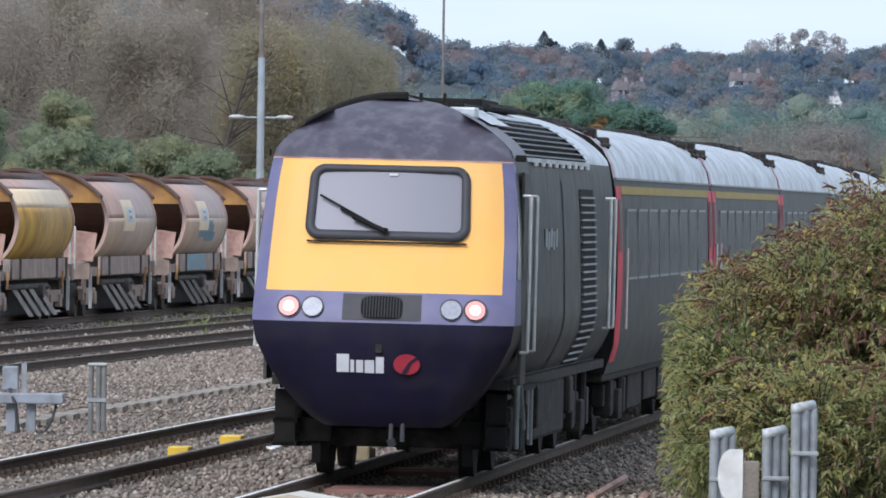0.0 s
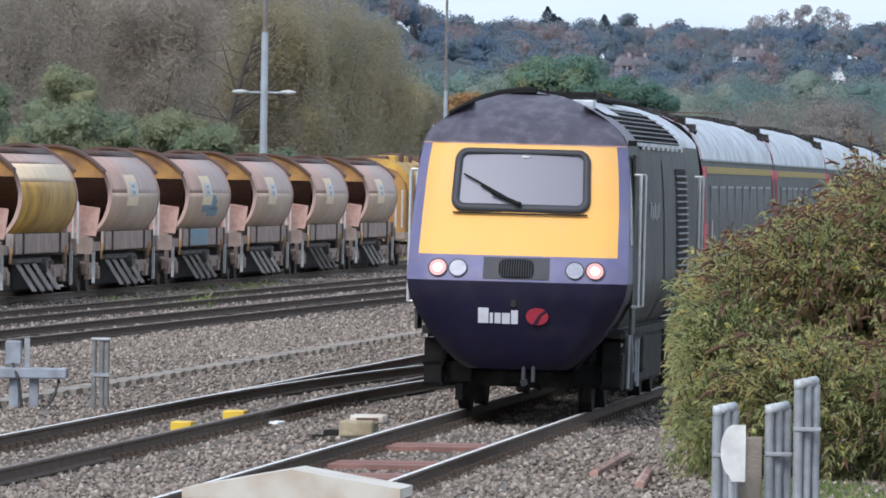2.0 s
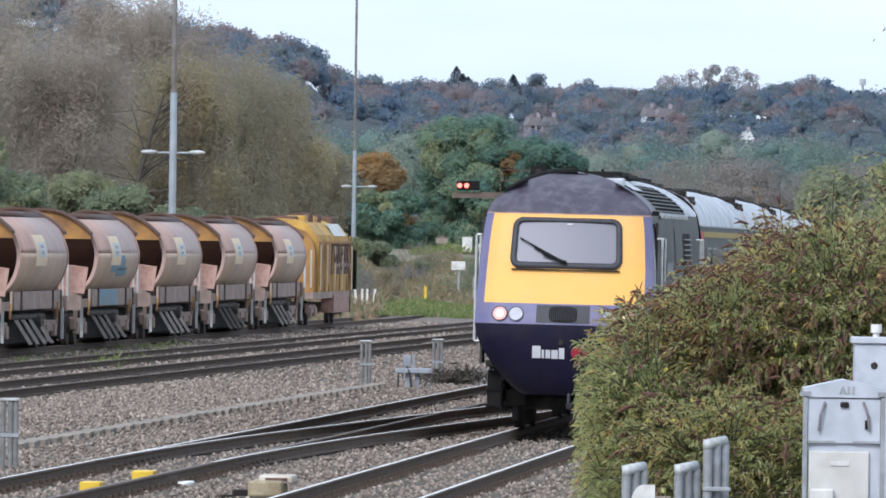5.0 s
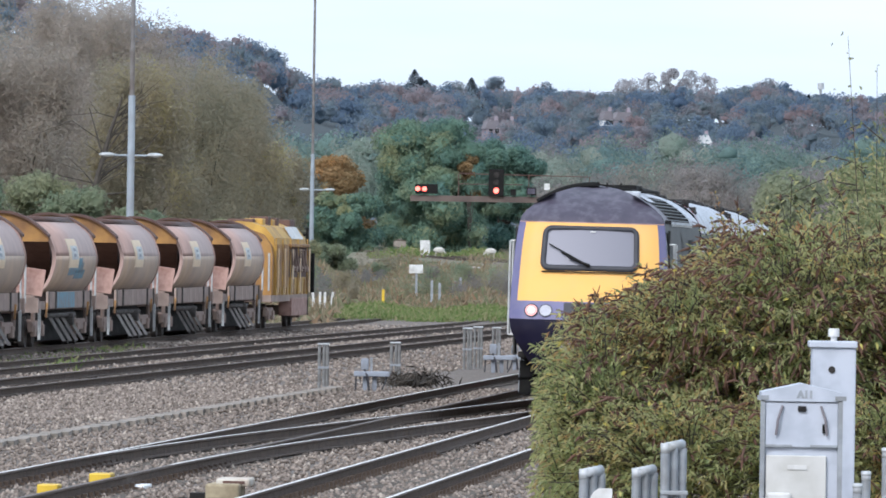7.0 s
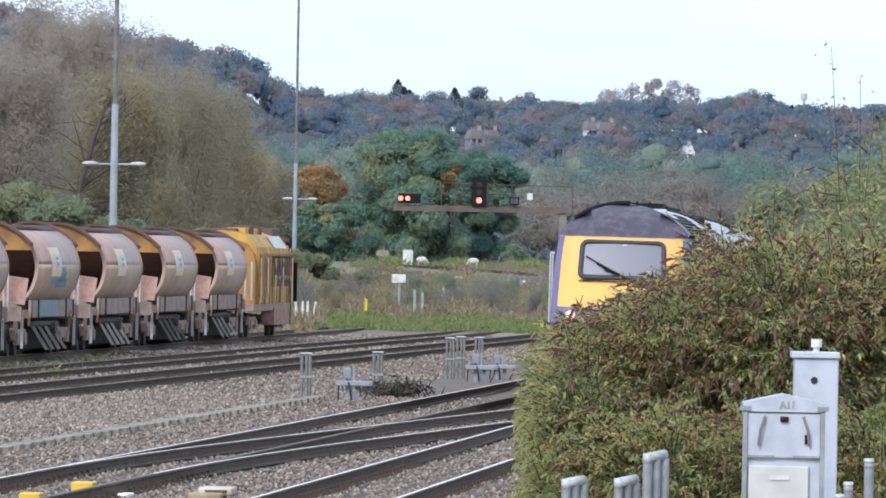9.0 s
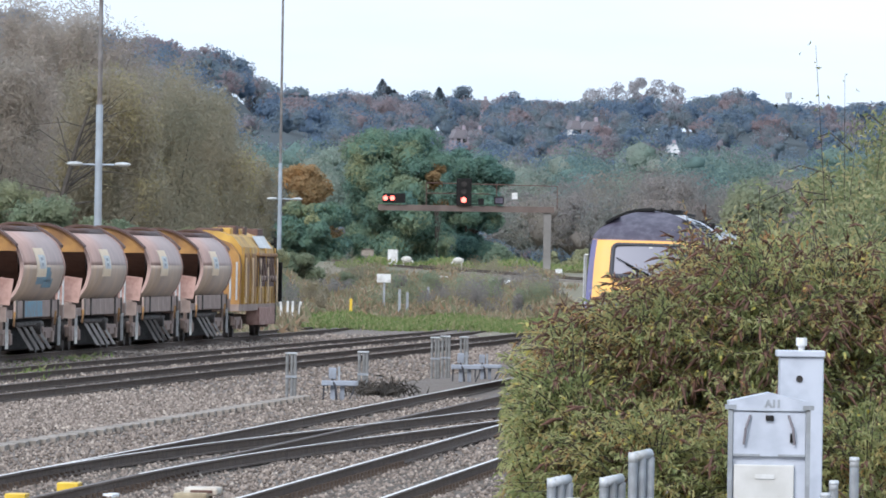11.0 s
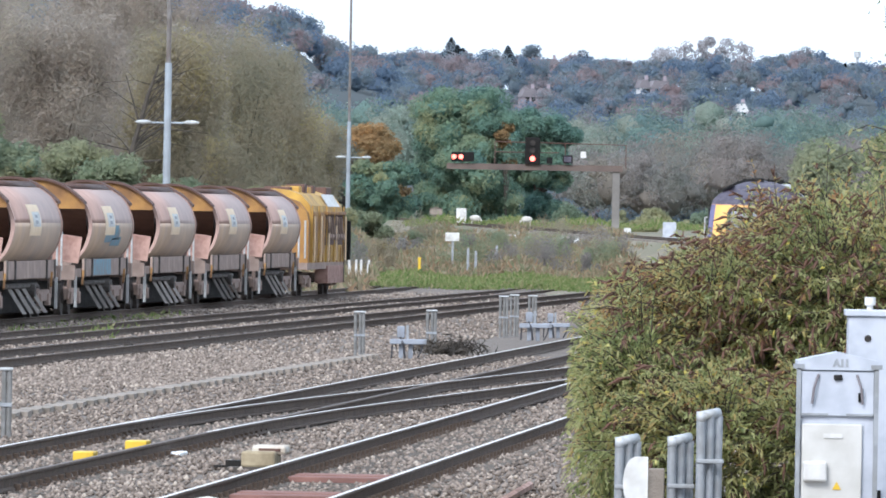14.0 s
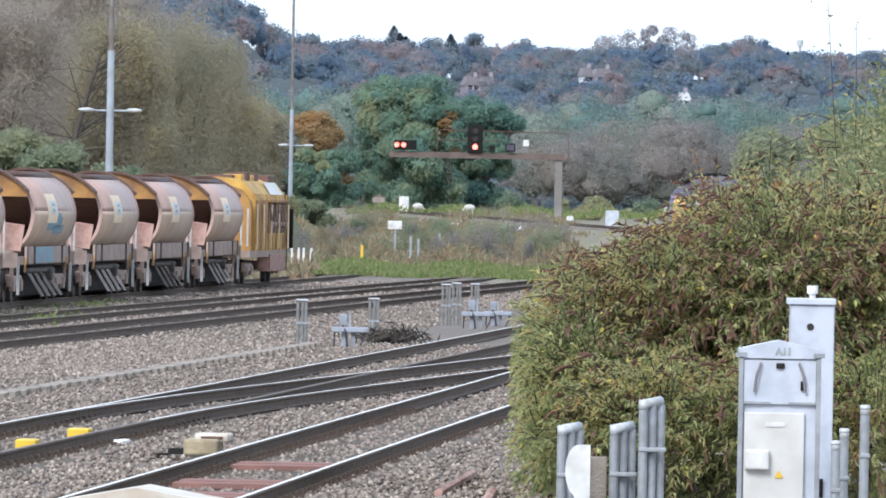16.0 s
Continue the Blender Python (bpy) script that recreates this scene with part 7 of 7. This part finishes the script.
# ---- wooded hills ----
LEFT_TOPS = [(-160, 66), (-135, 64), (-115, 63), (-103, 60.5), (-95, 59.0), (-88, 54.5), (-79, 55.5), (-69, 53.5), (-60, 52.5), (-46, 50), (-38, 43.0), (-31, 42.5), (-24, 40), (-14, 36), (0, 26), (20, 12), (45, 4)]
RIGHT_TOPS = [(-90, 52), (-60, 55), (-36, 57.5), (-26, 60.0), (-17, 60.0), (-8, 58.5), (3, 57.5), (10, 60.0), (17, 53.5), (26, 59.5), (34, 58.0), (48, 57.0), (54, 58.0), (67, 59.5), (80, 59.0), (88, 58.5), (96, 60.0), (104, 63.0), (108, 60), (116, 58.2), (124, 57.5), (139, 58), (152, 58.5), (190, 60)]


def hill_height(tops, x, y, y_foot, y_top, crown):
    ridge = float(np.interp(x, [p[0] for p in tops], [p[1] for p in tops])) - crown
    q = min(1.0, max(0.0, (y - y_foot) / (y_top - y_foot)))
    return max(-1.0, ridge * q * q * (3 - 2 * q))


def canopy(name, rows, mat, label, seed, lobes, fringe, leaf):
    """Many crowns (x, y, foot, height, width, tone): each a heap of leafy lobes with ragged edges."""
    r = np.random.default_rng(seed)
    t = np.array(rows, float)
    k = len(t)
    d = r.normal(size=(k, lobes, 3))
    d[..., 2] = np.abs(d[..., 2]) * 1.1 - 0.35
    d /= np.linalg.norm(d, axis=2)[..., None]
    lr = t[:, None, 4] * r.uniform(0.13, 0.24, (k, lobes))
    rad = np.stack([t[:, 4] * 0.5, t[:, 4] * 0.5, t[:, 3] * 0.45], 1)[:, None]
    mid = t[:, None, :3] + np.stack([0 * t[:, 3], 0 * t[:, 3], t[:, 3] * 0.55], 1)[:, None]
    pos = mid + d * np.maximum(rad - lr[..., None], 0.2) * r.uniform(0.75, 1.0, (k, lobes, 1))
    blobs = np.concatenate([pos, np.stack([lr, lr, lr * 0.82], 2)], 2).reshape(-1, 6)
    tone = np.clip(np.repeat(t[:, 5], lobes) + r.normal(size=k * lobes) * 0.08, 0, 1)
    heart = np.concatenate([mid[:, 0], rad[:, 0] * 0.62], 1)
    some = np.arange(k * lobes) % lobes < 3
    ob = lumps(name, np.concatenate([blobs[some], heart]), 0.62, mat, None, 0.26, seed, 1, np.concatenate([tone[some], t[:, 5]]))
    pts, way, pick = blob_points(r, blobs, k * fringe, 0.6)
    whole = (pts - mid[pick // lobes, 0]) / rad[pick // lobes, 0]
    edge = leaves("leaf_fringe", pts, leaf, 0.6, mat, ob, facing=way * 0.45 + whole * 0.65, loose=0.5, tone=tone[pick])
    edge["kind"] = "stuff"
    return tagged(ob, label, "woodland", kind="stuff")


def wooded_hill(name, tops, y_foot, y_top, x0, x1, trees, crown_h, size, mat, label, seed):
    r = np.random.default_rng(seed)
    xs = np.linspace(x0, x1, 60)
    ys = np.linspace(y_foot, y_top + 150, 16)
    bm = bmesh.new()
    strip(bm, [[(x, y, hill_height(tops, x, min(y, y_top), y_foot, y_top, crown_h)) for x in xs] for y in ys])
    tagged(part(name, bm, "hill_floor", smooth=True), label, "hill", kind="structure")
    rows = []
    for i in range(trees):
        x = r.uniform(x0, x1)
        y = y_top if i % 3 == 0 else y_foot + (y_top - y_foot) * r.uniform(0, 1) ** 0.75
        rows.append((x, y, hill_height(tops, x, y, y_foot, y_top, crown_h) - 2.0, crown_h * r.uniform(0.8, 1.18) + 2.0, crown_h * r.uniform(0.75, 1.3), r.uniform(0, 1)))
    return canopy("woodland", rows, mat, "autumn woodland covering the hillside, its leaf colours tinted with haze", seed, 15, 400, size * 1.15)


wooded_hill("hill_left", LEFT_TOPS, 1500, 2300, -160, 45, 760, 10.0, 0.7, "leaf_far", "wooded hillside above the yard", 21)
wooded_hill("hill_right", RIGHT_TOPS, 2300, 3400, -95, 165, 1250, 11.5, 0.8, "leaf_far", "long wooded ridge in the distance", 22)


def wood_belt(name, x0, x1, y, base_z, tall, count, mat, seed, size=0.7, rise=(0.6, 1.05)):
    r = np.random.default_rng(seed)
    rows = []
    for _ in range(count):
        h = tall * r.uniform(*rise)
        rows.append((r.uniform(x0, x1), y + r.normal() * 25, base_z - 0.5, h, h * r.uniform(0.6, 0.95), r.uniform(0, 1)))
    return canopy(name, rows, mat, "belt of mixed autumn trees", seed, 30, 2000, size * 0.8)


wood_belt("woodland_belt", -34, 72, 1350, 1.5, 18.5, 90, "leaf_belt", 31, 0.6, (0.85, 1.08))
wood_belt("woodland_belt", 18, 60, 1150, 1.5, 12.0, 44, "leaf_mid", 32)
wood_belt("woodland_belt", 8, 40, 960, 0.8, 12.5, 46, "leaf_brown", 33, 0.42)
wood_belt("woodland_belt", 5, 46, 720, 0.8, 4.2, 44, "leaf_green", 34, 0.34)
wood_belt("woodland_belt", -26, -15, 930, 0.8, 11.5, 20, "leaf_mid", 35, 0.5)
wood_belt("woodland_belt", -52, -15, 720, 0.5, 16.5, 40, "leaf_bare", 36, 0.4)


# trees that stand out along the ridge
def conifer(x, y, z, h, label):
    t = base("fir_tree", pose(x, y, z), label, "tree", "ridge trees")
    r = np.random.default_rng(int(abs(x) * 10) + 3)
    part("trunk", rods(((0, 0, 0), (0, 0, h * 0.9), 0.3, 0.05)), "bark", t)
    pts = []
    for _ in range(1400):
        q = r.uniform(0.1, 1) ** 0.8
        a, rad = r.uniform(0, 6.28), (1 - q) ** 0.7 * h * 0.5 * r.uniform(0.3, 1.1)
        pts.append((math.cos(a) * rad, math.sin(a) * rad, h * q - rad * 0.25))
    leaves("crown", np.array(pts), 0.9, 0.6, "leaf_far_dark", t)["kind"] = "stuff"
    return t


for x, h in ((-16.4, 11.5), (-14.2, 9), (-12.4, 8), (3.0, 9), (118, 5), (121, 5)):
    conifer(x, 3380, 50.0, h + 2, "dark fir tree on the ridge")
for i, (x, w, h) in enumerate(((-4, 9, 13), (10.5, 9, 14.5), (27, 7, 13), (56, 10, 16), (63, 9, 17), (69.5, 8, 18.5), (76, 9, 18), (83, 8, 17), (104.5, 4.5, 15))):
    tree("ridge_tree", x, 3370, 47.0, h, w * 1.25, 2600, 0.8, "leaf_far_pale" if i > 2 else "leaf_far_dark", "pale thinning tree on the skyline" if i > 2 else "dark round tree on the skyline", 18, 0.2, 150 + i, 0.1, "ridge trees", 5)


# houses on the hillside and a water tower
def house(x, y, z, w, h, wall_mat, roof_mat, label):
    hs = base("house", pose(x, y, z, 0, 0, 10), label, "house", "hillside houses")
    part("wall", boxes((-w / 2, w / 2, 0, 7, 0, h)), wall_mat, hs)
    rf = part("roof", slab(bmesh.new(), [(-w / 2 - 0.3, h), (-w * 0.3, h + 2.6), (w * 0.3, h + 2.6), (w / 2 + 0.3, h)], -0.3, 7.3), roof_mat, hs)
    part("chimney", boxes((w * 0.2, w * 0.2 + 0.9, 3, 4, h + 2, h + 4)), "brick", rf)
    for dx in (-0.28, 0.12):
        for dz in (0.2, 0.62):
            part("window", boxes((w * dx, w * dx + 1.2, -0.06, 0.02, h * dz, h * dz + 1.3)), "dark_glass", hs)
    return hs


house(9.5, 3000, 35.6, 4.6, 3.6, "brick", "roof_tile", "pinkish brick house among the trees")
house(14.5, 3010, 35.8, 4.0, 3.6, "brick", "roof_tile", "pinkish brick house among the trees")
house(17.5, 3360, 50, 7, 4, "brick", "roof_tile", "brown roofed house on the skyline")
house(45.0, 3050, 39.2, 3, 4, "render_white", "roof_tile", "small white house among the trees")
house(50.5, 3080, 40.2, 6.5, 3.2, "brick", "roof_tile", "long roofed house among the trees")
house(72, 2950, 32.5, 5, 2.6, "render_white", "render_white", "white house low on the hillside")
wt = base("water_tower", pose(122.5, 3390, 50), "pale grey water tower on the skyline", "water tower")
part("stem", rods(((0, 0, 0), (0, 0, 9.5), 0.45), n=12), "galv_light", wt)
part("tank", rods(((0, 0, 9.3), (0, 0, 11.4), 1.1), n=16), "galv_light", wt)

# ---- grass and weeds between and beyond the tracks ----


def blades(name, count, area, tall, mat, label, seed, height=ground_height):
    r = np.random.default_rng(seed)
    x0, x1, y0, y1 = area
    x, y = r.uniform(x0, x1, count), r.uniform(y0, y1, count)
    z = np.array([height(a, b) for a, b in zip(x, y)]) + tall * r.uniform(0.1, 0.5, count) * (0.5 + np.clip(np.sin(x * 1.3) + np.sin(y * 0.21), -0.4, 2))
    return tagged(leaves(name, np.stack([x, y, z], 1), tall, 0.22, mat, None, 0.0, -0.8), label, "grass", kind="stuff")


blades("grass", 16000, (-7, 6, 395, 445), 0.3, "grass", "rough green grass in the yard", 51)
blades("weeds", 12000, (-9, 7, 430, 500), 0.6, "weeds", "tall dry weeds and scrub", 52)
blades("weeds", 9000, (-12, -5, 380, 640), 0.9, "weeds", "tall dry weeds beside the siding", 53)
blades("grass", 9000, (-6, 30, 630, 720), 0.5, "grass", "pale grass on the embankment", 54, lambda a, b: 2.3)
blades("grass", 500, (-12.0, -9.0, 232, 290), 0.22, "grass", "grass tufts beside the siding", 55)
r_scrub = np.random.default_rng(61)
for i in range(26):
    y = r_scrub.uniform(440, 600)
    x = -8.5 + r_scrub.uniform(0, 1) * (15.5 - 0.02 * (y - 440))
    h = r_scrub.uniform(1.1, 2.0)
    tree("scrub", x, y, ground_height(x, y) - 0.3, h, h * r_scrub.uniform(1.4, 2.2), 2600, 0.15, ("leaf_green", "leaf_brown", "leaf_olive")[i % 3], ("dull green bramble scrub in the yard", "brown leafless scrub in the yard", "yellowing scrub in the yard")[i % 3], 18, 0.03, 200 + i, 0.02, "yard scrub", 5, None, 0.0, True)


def bank(x, y):
    q = min(1.0, max(0.0, (y - 470) / 230))
    d = 11.5 - 17.5 * q ** 0.9 - x
    top = 1.62 + 0.85 * q
    return top - 0.2 - min(1.4, max(0.0, (d - 1.6) * 0.17))


def rubble(x, y, z, size, seed):
    r = np.random.default_rng(seed)
    bm = bmesh.new()
    bmesh.ops.create_icosphere(bm, subdivisions=2, radius=size)
    for v in bm.verts:
        v.co *= 1 + 0.5 * noise.noise(v.co * 3 + Vector((seed, 0, 0)))
        v.co.z *= 0.7
    ob = part("stone_block", bm, "white" if seed % 3 else "concrete")
    ob.matrix_basis = pose(x, y, z, 0, 0, float(r.uniform(0, 360)))
    return tagged(ob, "dirty pale stone block on the weedy slope", "stone", "stones below the branch line")


for i in range(12):
    q = float(np.clip(0.30 + 0.11 * r_scrub.normal(), 0.1, 0.55))
    x, y = 11.5 - 17.5 * q ** 0.9 - 1.9 - r_scrub.uniform(0, 1.1), 470 + 230 * q
    rubble(x, y, bank(x, y) + 0.12, r_scrub.uniform(0.12, 0.27), 300 + i)
bm = bmesh.new()
for i in range(26):
    q0, q1 = i / 60, (i + 1) / 60
    x0, x1 = 11.5 - 17.5 * q0 ** 0.9 - 1.35, 11.5 - 17.5 * q1 ** 0.9 - 1.35
    y0, y1 = 470 + 230 * q0, 470 + 230 * q1
    t0, t1 = 1.62 + 0.85 * q0, 1.62 + 0.85 * q1
    strip(bm, [[(x0, y0, t0 - 0.55), (x1, y1, t1 - 0.55)], [(x0, y0, t0 + 0.10), (x1, y1, t1 + 0.10)], [(x0 + 0.4, y0, t0 + 0.10), (x1 + 0.4, y1, t1 + 0.10)]])
tagged(part("retaining_edge", bm, "concrete"), "dark weathered edge of the branch line's bed", "edge", kind="structure")
blades("weeds", 15000, (-9, 8, 490, 640), 0.42, "weeds", "dry weeds on the embankment slope", 57, bank)
blades("grass", 1200, (1.2, 3.6, 92, 101), 0.12, "grass", "short bright grass at the bush's foot", 56)
br = base("brushwood_heap", pose(-0.95, 216, -0.2), "heap of dead brown brushwood on ballast", "brushwood")
leaves("twig_mass", rng.normal(size=(380, 3)) * (0.4, 0.5, 0.09) + (0, 0, 0.14), 0.4, 0.07, "bark", br)["kind"] = "stuff"


# ---- what moves: the train draws away along the main line ----
RUN = [(0, -0.05), (0.5, 4.7), (1, 9.7), (1.5, 14.55), (2, 19.4), (2.5, 24.3), (3, 29.25), (3.5, 34.2), (4, 39.2), (4.5, 44.2), (5, 49.2), (5.5, 54.3), (6, 59.5), (6.5, 64.65), (7, 69.8), (7.5, 74.8),
       (8, 79.8), (8.5, 85.0), (9, 90.4), (9.5, 96.0), (10, 101.9), (10.5, 108.0), (11, 114.2), (11.5, 120.8), (12, 127.6), (12.5, 134.6), (13, 141.6), (13.5, 148.8), (14, 156.1),
       (14.5, 164.0), (15, 172.0), (15.5, 180.2), (16, 188.5)]


def vehicle_pose(s, near, far):
    """A vehicle with its end at s, carried by bogies near and far metres behind it."""
    xa, ya, za, _ = main_line(s + near)
    xb, yb, zb, _ = main_line(s + far)
    a = math.atan2(xb - xa, yb - ya)
    return pose(xa - math.sin(a) * near, ya - math.cos(a) * near, za, 0, math.degrees(CANT), -math.degrees(a))


def motions():
    walk(train_end, [(t, vehicle_pose(s, 3.75, 14.0)) for t, s in RUN])
    for i, ob in enumerate(coaches):
        walk(ob, [(t, vehicle_pose(s + 17.95 + 23.0 * i, 3.45, 19.4)) for t, s in RUN])


motions()
